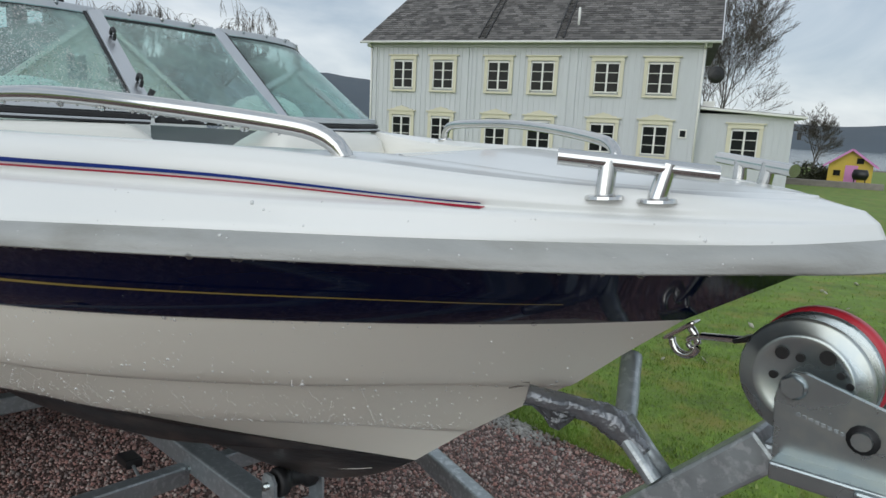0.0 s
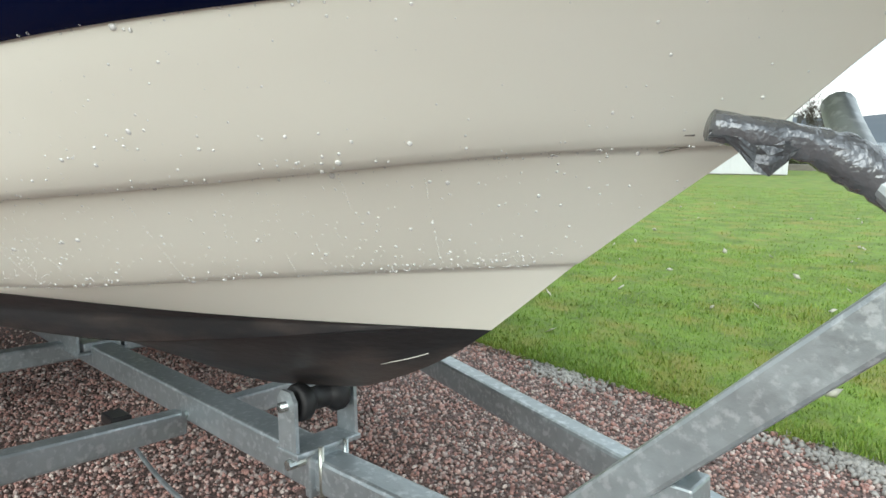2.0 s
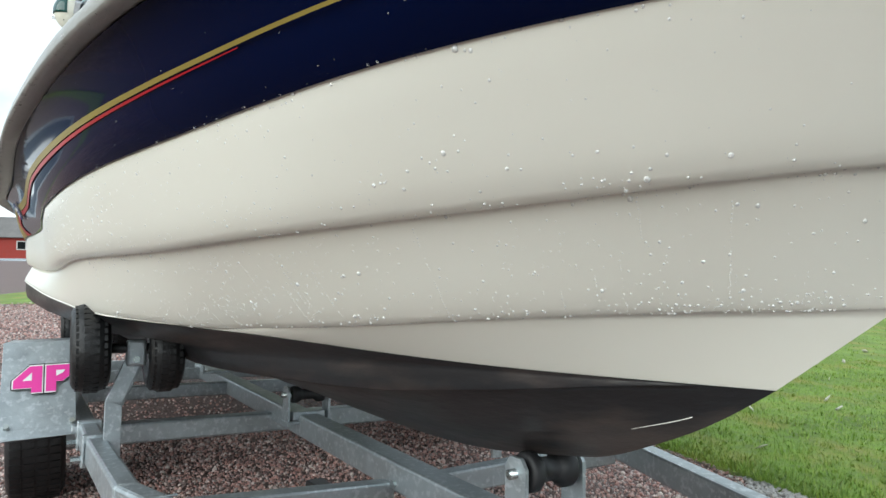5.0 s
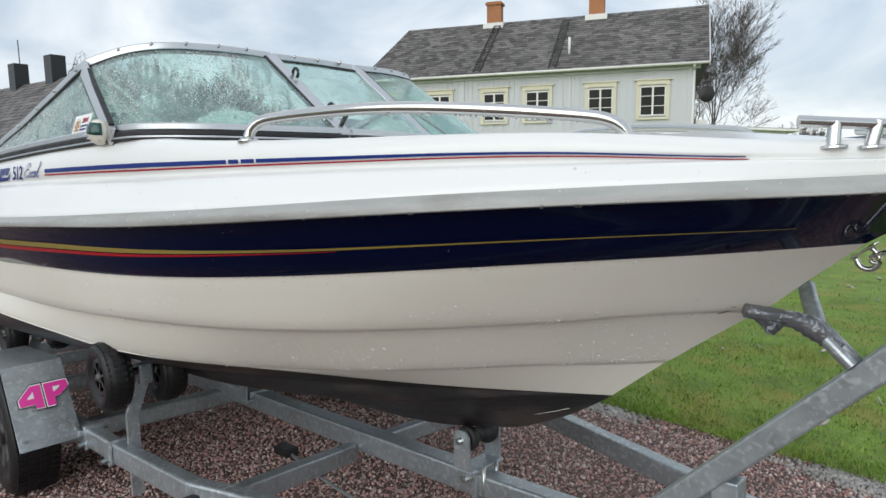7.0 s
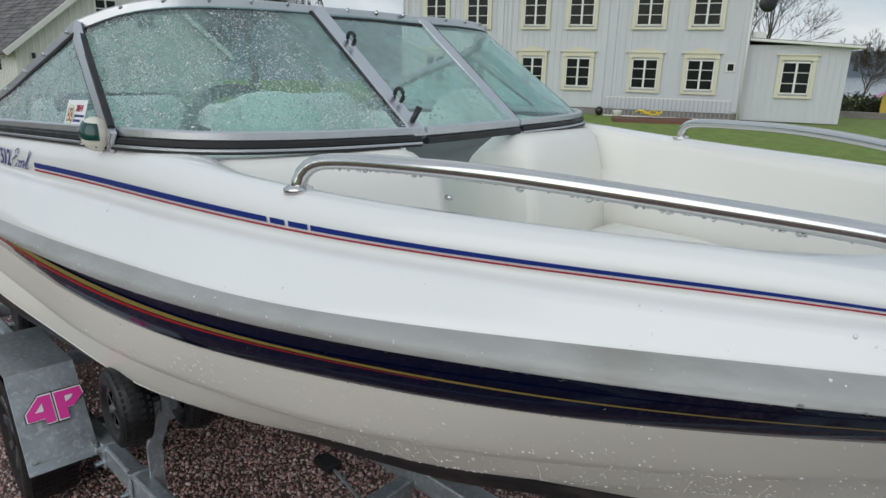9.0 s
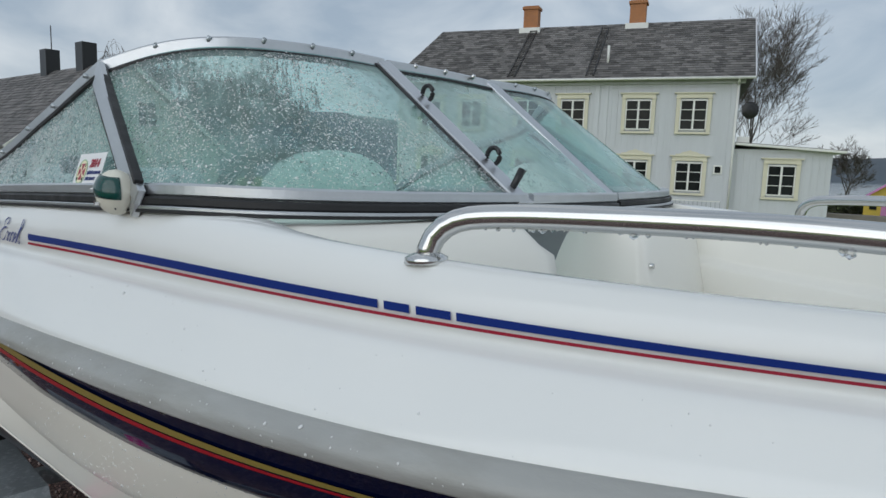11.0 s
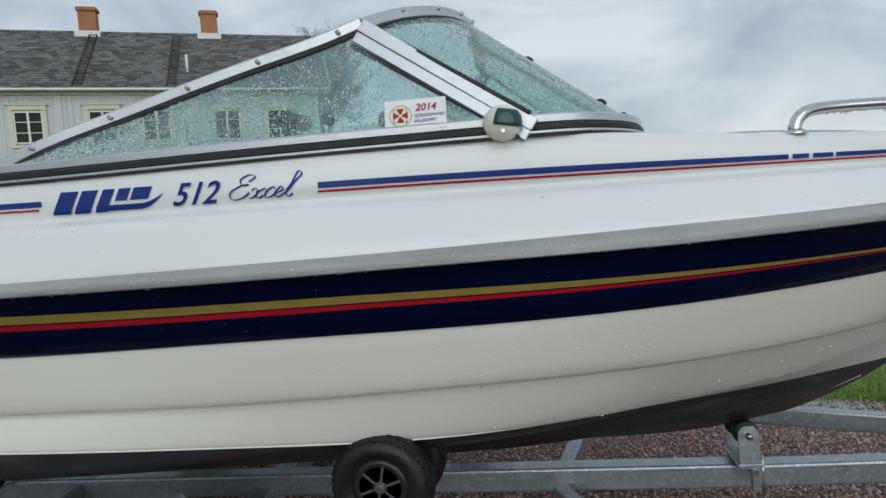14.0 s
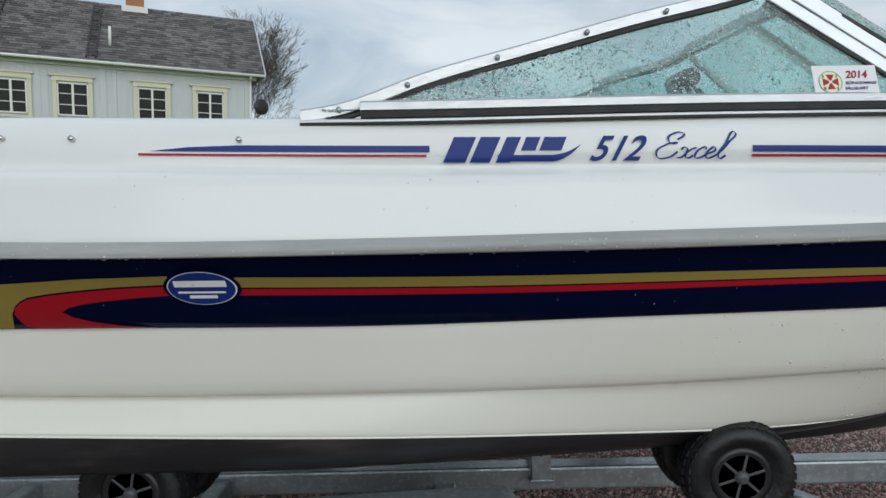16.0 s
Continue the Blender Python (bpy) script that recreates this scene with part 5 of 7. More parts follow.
W("reel_flange_near", lathe([(-0.058, 0.004), (-0.058, 0.046), (-0.062, 0.052), (-0.060, 0.056), (-0.056, 0.058), (-0.054, 0.070), (-0.051, 0.0735), (-0.049, 0.0735), (-0.050, 0.060), (-0.053, 0.050), (-0.053, 0.004)], C0, "Y", 48), ZINC, "dished zinc reel flange", True)
W("reel_flange_far", lathe([(-0.012, 0.004), (-0.012, 0.070), (-0.009, 0.0735), (-0.006, 0.0735), (-0.006, 0.004)], C0, "Y", 48), ZINC, smooth=True)
W("reel_rim", lathe([(0.004, 0.05), (0.004, 0.074), (0.012, 0.0765), (0.022, 0.0765), (0.028, 0.073), (0.028, 0.05)], C0, "Y", 48), mat("red_plastic", (0.55, 0.03, 0.05), 0.35), "red plastic gear cover", True)
W("strap_roll", lathe([(-0.050, 0.01), (-0.050, 0.058), (-0.012, 0.058), (-0.012, 0.01)], C0, "Y", 32), PLASTIC, smooth=True)
for dx, dz, r in ((-0.022, 0.030, 0.0075), (-0.002, 0.028, 0.005), (0.026, 0.034, 0.0085), (-0.030, 0.002, 0.005), (0.040, 0.016, 0.004), (0.050, 0.006, 0.004)):
    W("flange_hole", rod((C0[0] + dx, -0.0625, C0[2] + dz), (C0[0] + dx, -0.0590, C0[2] + dz), r, seg=16), PLASTIC)
W("hub_bolt", rod((2.513, -0.086, 0.903), (2.513, -0.093, 0.903), 0.013, seg=6), ZINC)
W("bolt_washer", rod((2.513, -0.086, 0.903), (2.513, -0.0885, 0.903), 0.015), ZINC, smooth=True)
W("shaft_nut", rod((2.584, -0.086, 0.862), (2.584, -0.096, 0.862), 0.010, seg=12), ZINC)
W("nut_collar", rod((2.584, -0.086, 0.862), (2.584, -0.090, 0.862), 0.016), RUBBER, smooth=True)
for i in range(9):
    W("stamp_bar", box((0.0042, 0.0010, 0.0042), (2.520 + i * 0.0064, -0.0862, 0.872 - i * 0.0014)), GALV)
v, q = sweep(smooth_path([(2.500, -0.03, 0.968), (2.470, -0.022, 0.950), (2.432, -0.012, 0.928)], 10), [(-0.020, -0.0015), (0.020, -0.0015), (0.020, 0.0015), (-0.020, 0.0015)])
put("winch_strap", mesh_from("winch_strap", v, q, PLASTIC, smooth=False), winch, None, "black webbing strap")
hook = tube("snap_hook", [(2.430, -0.012, 0.9265), (2.405, -0.008, 0.9215), (2.378, -0.004, 0.9185), (2.358, -0.002, 0.914), (2.350, 0.0, 0.906), (2.354, 0.0, 0.899), (2.362, 0.0, 0.899)], 0.0042, STEEL, winch, 10, "steel snap hook", steps=30)
W("hook_shank", span((2.368, -0.004, 0.9185), (2.428, -0.011, 0.926), 0.013, 0.009, 0.003), STEEL)
W("strap_eye", span((2.424, -0.011, 0.926), (2.448, -0.014, 0.934), 0.040, 0.006, 0.002), PLASTIC, "stitched end of the strap")


def side_wheel(at, r=0.117, w=0.088):
    """A small pneumatic roller wheel with a spoked plastic rim."""
    x, y, z = at
    wh = thing("roller_wheel", "black pneumatic roller wheel with spoked plastic rim", "wheel", "trailer roller wheels", m=LEAN @ Matrix.Translation(at))
    h = w / 2
    part("tyre", lathe([(-h * 0.66, r * 0.54), (-h * 0.92, r * 0.64), (-h * 1.02, r * 0.78), (-h * 0.90, r * 0.88), (-h * 0.62, r * 0.955), (-h * 0.2, r), (h * 0.2, r), (h * 0.62, r * 0.955), (h * 0.90, r * 0.88), (h * 1.02, r * 0.78), (h * 0.92, r * 0.64), (h * 0.66, r * 0.54)], (0, 0, 0), "Y", 40), TYRE, wh, "ribbed black rubber tyre", True)
    bm = bmesh.new()
    for k in range(36):
        for row in (-0.62, -0.2, 0.22, 0.64):
            a = 2 * math.pi * (k + (0.5 if row in (-0.2, 0.64) else 0)) / 36
            rr = r * (0.932 if abs(row) > 0.5 else 0.990)
            box((0.004, h * 0.34, r * 0.11), (rr * math.cos(a), row * h, rr * math.sin(a)), 0, Matrix.Rotation(-a, 4, "Y"), bm)
    tagged(part("tread", bm, TYRE, wh), kind="stuff")
    rim = part("rim", lathe([(-h * 0.72, r * 0.41), (-h * 0.80, r * 0.46), (-h * 0.70, r * 0.56), (h * 0.70, r * 0.56), (h * 0.80, r * 0.46), (h * 0.72, r * 0.41), (h * 0.72, r * 0.40), (-h * 0.72, r * 0.40), (-h * 0.72, r * 0.41)], (0, 0, 0), "Y", 32), PLASTIC, wh, "black plastic rim", True)
    part("web", rod((0, -0.003, 0), (0, 0.003, 0), r * 0.41, seg=24), TYRE, rim)
    for k in range(6):
        a = 2 * math.pi * k / 6 + 0.3
        part("spoke", span((0.012 * math.cos(a), 0, 0.012 * math.sin(a)), (r * 0.42 * math.cos(a), 0, r * 0.42 * math.sin(a)), w * 0.74, 0.006, 0.001, up=(-math.sin(a), 0, math.cos(a))), WEBGREY, rim)
    part("hub", lathe([(-h * 0.95, 0.004), (-h * 0.95, 0.010), (-h * 0.7, 0.016), (h * 0.7, 0.016), (h * 0.95, 0.010), (h * 0.95, 0.004)], (0, 0, 0), "Y", 18), WEBGREY, rim, smooth=True)
    return wh


first_wheel = side_wheel((0.372, -0.768, 0.560))
for x, y, z in ((0.368, -0.590, 0.546), (-0.91, -0.785, 0.575), (-0.91, -0.600, 0.570), (0.355, 0.660, 0.520), (0.355, 0.470, 0.520), (-0.87, 0.660, 0.53), (-0.87, 0.480, 0.53)):
    copy_thing(first_wheel, LEAN @ Matrix.Translation((x, y, z)))

# road wheels under angular mudguards
RIMGREY = mat("dark_grey_wheel_paint", (0.018, 0.019, 0.020), 0.35, vary=0.2, scale=12)
SPOKEGREY = mat("worn_grey_wheel_paint", (0.085, 0.088, 0.092), 0.3, 0.4, vary=0.3, scale=14)
WHEEL_X, WHEEL_Z, WR = -0.37, 0.264, 0.256
for s in (1, -1):
    rw_ = thing("road_wheel", "worn black road wheel with dark spoked rim", "wheel", "trailer road wheels", m=LEAN @ Matrix.Translation((WHEEL_X, -0.895 if s > 0 else 0.790, WHEEL_Z)))
    h = 0.082
    part("tyre", lathe([(-h * 0.80, WR * 0.60), (-h, WR * 0.72), (-h * 1.02, WR * 0.86), (-h * 0.86, WR * 0.965), (-h * 0.6, WR), (h * 0.6, WR), (h * 0.86, WR * 0.965), (h * 1.02, WR * 0.86), (h, WR * 0.72), (h * 0.80, WR * 0.60)], (0, 0, 0), "Y", 56), TYRE, rw_, smooth=True)
    bm = bmesh.new()
    for k in range(64):
        a = 2 * math.pi * k / 64
        for row in (-0.66, -0.22, 0.22, 0.66):
            box((0.006, h * 0.36, WR * 0.075), (WR * math.cos(a), row * h, WR * math.sin(a)), 0, Matrix.Rotation(-a, 4, "Y"), bm)
    tagged(part("tread", bm, TYRE, rw_), kind="stuff")
    rim = part("rim", lathe([(-h * 0.35, 0.03), (-h * 0.45, WR * 0.5), (-h * 0.86, WR * 0.56), (-h * 0.80, WR * 0.62), (h * 0.80, WR * 0.62), (h * 0.86, WR * 0.56), (h * 0.45, WR * 0.5), (h * 0.35, 0.03)], (0, 0, 0), "Y", 40), RIMGREY, rw_, "dark wheel rim", True)
    for k in range(8):
        a = 2 * math.pi * k / 8
        for side_ in (1, -1):
            part("spoke", span((0.05 * math.cos(a), side_ * h * 0.70, 0.05 * math.sin(a)), (WR * 0.55 * math.cos(a), side_ * h * 0.84, WR * 0.55 * math.sin(a)), 0.036, 0.014, 0.004, up=(0, 1, 0)), SPOKEGREY, rim)
    for side_ in (1, -1):
        part("hub_cap", lathe([(-0.012, 0.05), (0.0, 0.055), (0.012, 0.05)], (0, side_ * h * 0.76, 0), "Y", 24), PLASTIC, rim, smooth=True)
    guard = thing("mudguard", "angular galvanised mudguard plate over road wheel", "mudguard", "trailer mudguards", m=LEAN @ Matrix.Translation((0, 0 if s > 0 else -0.105, 0)))
    prof = [(-0.80, 0.34), (-0.66, 0.536), (-0.115, 0.555), (0.058, 0.285)]
    ya, yb = -0.985 * s, -0.790 * s
    for nm, (a, b) in (("rear_plate", (0, 1)), ("top_plate", (1, 2)), ("front_plate", (2, 3))):
        (x0, z0), (x1, z1) = prof[a], prof[b]
        part(nm, span((x0, (ya + yb) / 2, z0), (x1, (ya + yb) / 2, z1), abs(ya - yb), 0.004, 0.001), GALV, guard)
    bm = bmesh.new()
    lip = [(-0.80, 0.34), (-0.66, 0.536), (-0.115, 0.555), (0.058, 0.285), (0.030, 0.278), (-0.128, 0.525), (-0.648, 0.506), (-0.775, 0.34)]
    va = [bm.verts.new((x, ya, z)) for x, z in lip]
    for a, b, c, d in ((0, 1, 6, 7), (1, 2, 5, 6), (2, 3, 4, 5)):
        bm.faces.new([va[i] for i in (a, b, c, d)])
    bmesh.ops.solidify(bm, geom=bm.faces[:], thickness=0.004)
    part("outer_lip", bm, GALV, guard)
    part("lower_flange", box((0.004, abs(ya - yb), 0.030), (0.050, (ya + yb) / 2, 0.300), 0.001, pose(0, 0, 0, 0, -30, 0)), GALV, guard)
    part("mount_arm", span((0.045, -0.80 * s, 0.300), (0.060, -0.70 * s, 0.285), 0.034, 0.020, 0.004), GALV, guard)
    for y in (-0.965, -0.80):
        part("bolt", rod((0.040, y * s, 0.318), (0.054, y * s, 0.328), 0.008, seg=8), ZINC, guard)
    if s == 1:
        # two pink blocks with white edge on the sloping front plate
        o = Vector((-0.115, -0.985, 0.555))
        dn = (Vector((0.058, 0, 0.285)) - Vector((-0.115, 0, 0.555)))
        ux_, uy_ = Vector((0, 1, 0)), -dn.normalized()
        FM = Matrix.Translation(o + dn.normalized() * 0.085 + Vector((0.006, 0.030, 0.004))) @ Matrix((ux_, uy_, ux_.cross(uy_))).transposed().to_4x4()
        stk = part("sticker", box((0.001, 0.001, 0.001), (0.08, -0.04, 0.001)), PLASTIC, guard, "pink block sticker with black edge", m=FM)
        A4 = [(0.000, -0.078), (0.000, -0.050), (0.042, -0.004), (0.076, -0.004), (0.076, -0.095), (0.048, -0.095), (0.048, -0.078)]
        AP = [(0.084, -0.095), (0.084, -0.004), (0.160, -0.004), (0.164, -0.030), (0.130, -0.062), (0.112, -0.062), (0.112, -0.095)]
        for poly in (A4, AP):
            cx, cy = sum(p[0] for p in poly) / 7, sum(p[1] for p in poly) / 7
            for grow, z, m_ in ((1.13, 0.002, PLASTIC), (1.06, 0.003, WHITEPRINT), (0.97, 0.004, PINK)):
                bm = bmesh.new()
                bm.faces.new([bm.verts.new((cx + (x - cx) * grow, cy + (y - cy) * grow, z)) for x, y in poly])
                part("sticker_block", bm, m_, stk)
        for tri_ in ([(0.024, -0.054), (0.048, -0.028), (0.048, -0.054)], [(0.112, -0.044), (0.112, -0.024), (0.136, -0.024), (0.130, -0.034)]):
            bm = bmesh.new()
            bm.faces.new([bm.verts.new((x, y, 0.005)) for x, y in tri_])
            part("sticker_gap", bm, WHITEPRINT, stk)
# yellow marker on the bend, hanging cable
mk = P("side_marker", box((0.075, 0.022, 0.036), (0.850, -0.770, 0.236), 0.006), YELLOWTAG, label="yellow reflector marker on a rubber mount")
P("marker_mount", box((0.030, 0.080, 0.040), (0.868, -0.715, 0.236), 0.006), RUBBER, mk)
tube("brake_cable", [(0.35, -0.06, 0.07), (0.80, -0.12, 0.045), (1.30, -0.14, 0.05), (1.80, -0.10, 0.07), (2.10, -0.03, 0.12)], 0.006, GALV, trailer, 8, "thin steel cable under the beam", steps=40)
P("cable_bracket", box((0.10, 0.06, 0.035), (0.33, -0.06, 0.075), 0.006), PLASTIC)

# stern drive leg and bracket under the transom
drive = thing("stern_drive", "white and grey stern drive with propeller", "outboard engine", m=LEAN @ MIDDLE)
part("drive_leg", span((-2.50, 0, 0.95), (-2.62, 0, 0.30), 0.14, 0.30, 0.05), GELCOAT, drive, smooth=False)
part("gear_torpedo", lathe([(-0.30, 0.01), (-0.22, 0.05), (0.0, 0.065), (0.16, 0.05), (0.22, 0.02)], (-2.60, 0, 0.33), "X", 24), GELCOAT, drive, smooth=True)
prop = part("propeller_hub", lathe([(-0.08, 0.02), (-0.04, 0.045), (0.05, 0.05)], (-2.88, 0, 0.33), "X", 20), DOORGREY, drive, smooth=True)
for k in range(3):
    a = 2 * math.pi * k / 3
    part("blade", span((-2.88, 0.03 * math.cos(a), 0.33 + 0.03 * math.sin(a)), (-2.86, 0.17 * math.cos(a), 0.33 + 0.17 * math.sin(a)), 0.11, 0.008, 0.003, up=(1, 0.5 * math.sin(a), -0.5 * math.cos(a))), DOORGREY, prop)
# ---- manor house ----
HM = pose(-12.281, 26.798, 0, 0, 0, HOUSE_TURN)
house = thing("manor_house", "pale grey two-storey wooden house with slate roof", "house", m=HM)
H = lambda name, bm, material, label="", parent=None, smooth=False: part(name, bm, material, parent or house, label, smooth)
wall = H("wall", box((16.4, 9.0, 6.0), (-5.8, 4.5, 2.65)), SIDING, "pale grey board and batten wall")
H("plinth", box((16.3, 8.9, 0.7), (-5.8, 4.5, -0.62)), STONE)
bm = bmesh.new()
for u in np.arange(-13.85, 2.35, 0.27):
    box((0.05, 0.03, 5.9), (u, -0.012, 2.66), 0, None, bm)
tagged(part("batten_cladding", bm, SIDING, wall), kind="stuff")
for u, w in ((-13.82, 0.30), (-8.72, 0.24), (-8.28, 0.16), (-3.72, 0.24), (-3.28, 0.16), (2.22, 0.30)):
    H("pilaster", box((w, 0.07, 5.9), (u, -0.02, 2.66), 0.01), SIDING)
H("cornice", box((16.8, 0.16, 0.22), (-5.8, -0.06, 5.50), 0.02), SIDING)
# roof of overlapping slates
slope_a, slope_b = Vector((0, -0.45, 5.60)), Vector((0, 4.5, 9.05))
bm = bmesh.new()
vs = [bm.verts.new(p) for p in [(-14.35, -0.45, 5.6), (2.92, -0.45, 5.6), (3.05, 4.5, 9.05), (-13.4, 4.5, 9.05), (-14.35, 9.45, 5.6), (2.92, 9.45, 5.6)]]
for q in ((0, 1, 2, 3), (3, 2, 5, 4), (0, 3, 4), (1, 5, 2), (0, 4, 5, 1)):
    bm.faces.new([vs[i] for i in q])
roof = H("roof", bm, SLATE, "weathered dark grey slate roof")
rng = np.random.default_rng(7)


def tiles(name, a, b, u0, u1, u2, u3, rows, step, parent, side=1):
    """Courses of slates from the eave a to the ridge b, each lapping the one below."""
    v, q = [], []
    a, b = np.array(a), np.array(b)
    d = (b - a) / rows
    nrm = np.cross((1, 0, 0), d / np.linalg.norm(d)) * side
    for r in range(rows):
        k = r / rows
        lo, hi = u0 + (u2 - u0) * k, u1 + (u3 - u1) * k
        us = np.arange(lo - (step / 2 if r % 2 else 0), hi, step)
        for u in us:
            x0, x1 = max(lo, u + 0.006), min(hi, u + step - 0.006)
            if x1 - x0 < 0.04:
                continue
            base, top = a + d * r, a + d * (r + 1.25)
            lift = 0.028 + rng.uniform(-0.006, 0.010)
            n0 = len(v)
            j = rng.uniform(-0.012, 0.012)
            for x, p, h in ((x0, base, lift), (x1, base, lift + j * 0.4), (x1, top, 0.006), (x0, top, 0.006)):
                v.append((x, *(p + nrm * h)[1:]))
            for x, p in ((x0, base), (x1, base)):
                v.append((x, *(p + nrm * 0.002)[1:]))
            q += [(n0, n0 + 1, n0 + 2, n0 + 3), (n0, n0 + 4, n0 + 5, n0 + 1)]
    return tagged(put(name, mesh_from(name, v, q, SLATE, smooth=False), parent), kind="stuff")


tiles("roof_tiling", (0, -0.47, 5.60), (0, 4.5, 9.06), -14.38, 2.95, -13.4, 3.08, 26, 0.34, roof)
H("gutter", lathe([(-14.4, 0.06), (2.95, 0.06)], (0, -0.52, 5.58), "X", 10), WHITEWOOD, "white metal gutter", smooth=True)
H("verge_board", span((2.96, -0.5, 5.55), (3.08, 4.5, 9.02), 0.05, 0.22, 0), SIDING)
for u in (-13.95, 2.32):
    H("downpipe", rod((u, -0.10, -0.6), (u, -0.10, 5.35), 0.05), WHITEWOOD, smooth=True)
    H("pipe_offset", rod((u, -0.10, 5.33), (u, -0.50, 5.55), 0.05), WHITEWOOD, smooth=True)
for u in (-8.16, -2.52):
    ch = H("chimney", box((0.80, 0.62, 1.9), (u, 4.5, 9.25), 0.01), BRICK, "orange brick chimney")
    H("chimney_cap", box((0.94, 0.76, 0.14), (u, 4.5, 10.08), 0.01), BRICK, parent=ch)
    H("chimney_flashing", box((1.15, 0.95, 0.30), (u, 4.45, 8.86), 0.02), WHITEWOOD, parent=ch)
for u in (-7.9, -4.1):
    lad = None
    for du in (-0.17, 0.17):
        a, b = Vector((u + du, -0.30, 5.80)), Vector((u + du, 4.1, 8.88))
        st = H("roof_ladder", span(a, b, 0.05, 0.06, 0), PLASTIC, "dark iron roof ladder", parent=lad)
        lad = lad or st
    for k in np.linspace(0.03, 0.97, 17):
        p = Vector((u, -0.30, 5.82)).lerp(Vector((u, 4.1, 8.90)), k)
        H("rung", box((0.36, 0.05, 0.04), p), PLASTIC, parent=lad)
H("vent_pipe", rod((-3.45, 0.9, 6.4), (-3.45, 0.9, 7.35), 0.06), WHITEWOOD, smooth=True)
dish = H("satellite_dish", lathe([(0.0, 0.02), (0.02, 0.22), (0.07, 0.38), (0.085, 0.38), (0.03, 0.20), (0.012, 0.02)], (0, 0, 0), "Y", 24), PLASTIC, "dark grey satellite dish")
dish.matrix_basis = pose(2.95, 0.6, 4.30, 0, 0, 20)
H("dish_arm", rod((2.40, 0.6, 4.25), (2.95, 0.65, 4.30), 0.03), DOORGREY)


def window(u, z0, z1, w=1.12, crown="flat", y=0.0):
    """A two-light casement with six panes in a pale yellow surround."""
    h, mid = z1 - z0, u + w / 2
    y -= 0.03
    win = H("window", box((w + 0.36, 0.06, 0.10), (mid, y - 0.06, z0 - 0.12), 0.01), TRIMYEL, "six-pane white window in pale yellow surround")
    for x in (u - 0.09, u + w + 0.09):
        H("surround_side", box((0.17, 0.06, h + 0.14), (x, y - 0.045, (z0 + z1) / 2), 0.01), TRIMYEL, parent=win)
        H("surround_cap", box((0.22, 0.09, 0.07), (x, y - 0.05, z1 + 0.06), 0.01), TRIMYEL, parent=win)
    H("surround_head", box((w + 0.34, 0.06, 0.20), (mid, y - 0.045, z1 + 0.15), 0.01), TRIMYEL, parent=win)
    H("cornice", box((w + 0.56, 0.13, 0.06), (mid, y - 0.06, z1 + 0.28), 0.01), TRIMYEL, parent=win)
    if crown != "flat":
        b = bmesh.new()
        prof = [(-0.62, 0), (0.62, 0), (0.62, 0.05), (0.42, 0.07), (0.30, 0.14), (0.14, 0.17), (0.0, 0.22), (-0.14, 0.17), (-0.30, 0.14), (-0.42, 0.07), (-0.62, 0.05)]
        va = [b.verts.new((mid + x, y - 0.09, z1 + 0.31 + z)) for x, z in prof]
        vb = [b.verts.new((mid + x, y - 0.02, z1 + 0.31 + z)) for x, z in prof]
        b.faces.new(va)
        b.faces.new(vb[::-1])
        for i in range(len(prof)):
            b.faces.new((va[i], va[(i + 1) % len(prof)], vb[(i + 1) % len(prof)], vb[i]))
        H("crown", b, TRIMYEL, parent=win)
    H("frame_left", box((0.05, 0.05, h), (u + 0.025, y - 0.03, (z0 + z1) / 2)), WHITEWOOD, parent=win)
    H("frame_right", box((0.05, 0.05, h), (u + w - 0.025, y - 0.03, (z0 + z1) / 2)), WHITEWOOD, parent=win)
    H("mullion", box((0.085, 0.06, h), (mid, y - 0.035, (z0 + z1) / 2)), WHITEWOOD, parent=win)
    H("frame_head", box((w, 0.05, 0.06), (mid, y - 0.03, z1 - 0.03)), WHITEWOOD, parent=win)
    H("frame_foot", box((w, 0.05, 0.06), (mid, y - 0.03, z0 + 0.03)), WHITEWOOD, parent=win)
    for k in (1, 2):
        H("glazing_bar", box((w - 0.06, 0.04, 0.030), (mid, y - 0.026, z0 + h * k / 3)), WHITEWOOD, parent=win)
    for i in range(2):
        for k in range(3):
            H("pane", box((w / 2 - 0.08, 0.01, h / 3 - 0.03), (u + w * (0.25 + 0.5 * i), y - 0.012, z0 + h * (k + 0.5) / 3)), DARKPANE, parent=win)
    return win


for u in (-12.68, -10.48, -7.58, -5.41, -2.38, 0.0):
    window(u, 3.34, 4.71, 1.10 if u < -6 else 1.14)
    window(u, 0.60, 1.92, 1.06 if u < -6 else 1.14, "curved")
H("small_vent", box((0.36, 0.05, 0.40), (1.78, -0.03, 1.62), 0.01), WHITEWOOD)
H("vent_pane", box((0.24, 0.02, 0.28), (1.78, -0.05, 1.62)), DARKPANE)
# single-storey wing
wing = H("wing_wall", box((3.9, 5.0, 3.2), (4.35, 2.95, 0.98)), SIDING, "pale board wall of the low wing")
bm = bmesh.new()
for u in np.arange(2.6, 6.3, 0.27):
    box((0.05, 0.03, 3.0), (u, 0.435, 0.95), 0, None, bm)
tagged(part("batten_cladding", bm, SIDING, wing), kind="stuff")
H("wing_plinth", box((3.8, 4.8, 0.5), (4.35, 2.95, -0.75)), STONE)
H("wing_roof", span((2.42, 2.9, 2.80), (6.75, 2.9, 2.52), 5.6, 0.10, 0.01), WHITEWOOD, "pale edged low wing roof")
H("wing_roof_felt", span((2.42, 2.95, 2.87), (6.70, 2.95, 2.59), 5.4, 0.03, 0), SLATE)
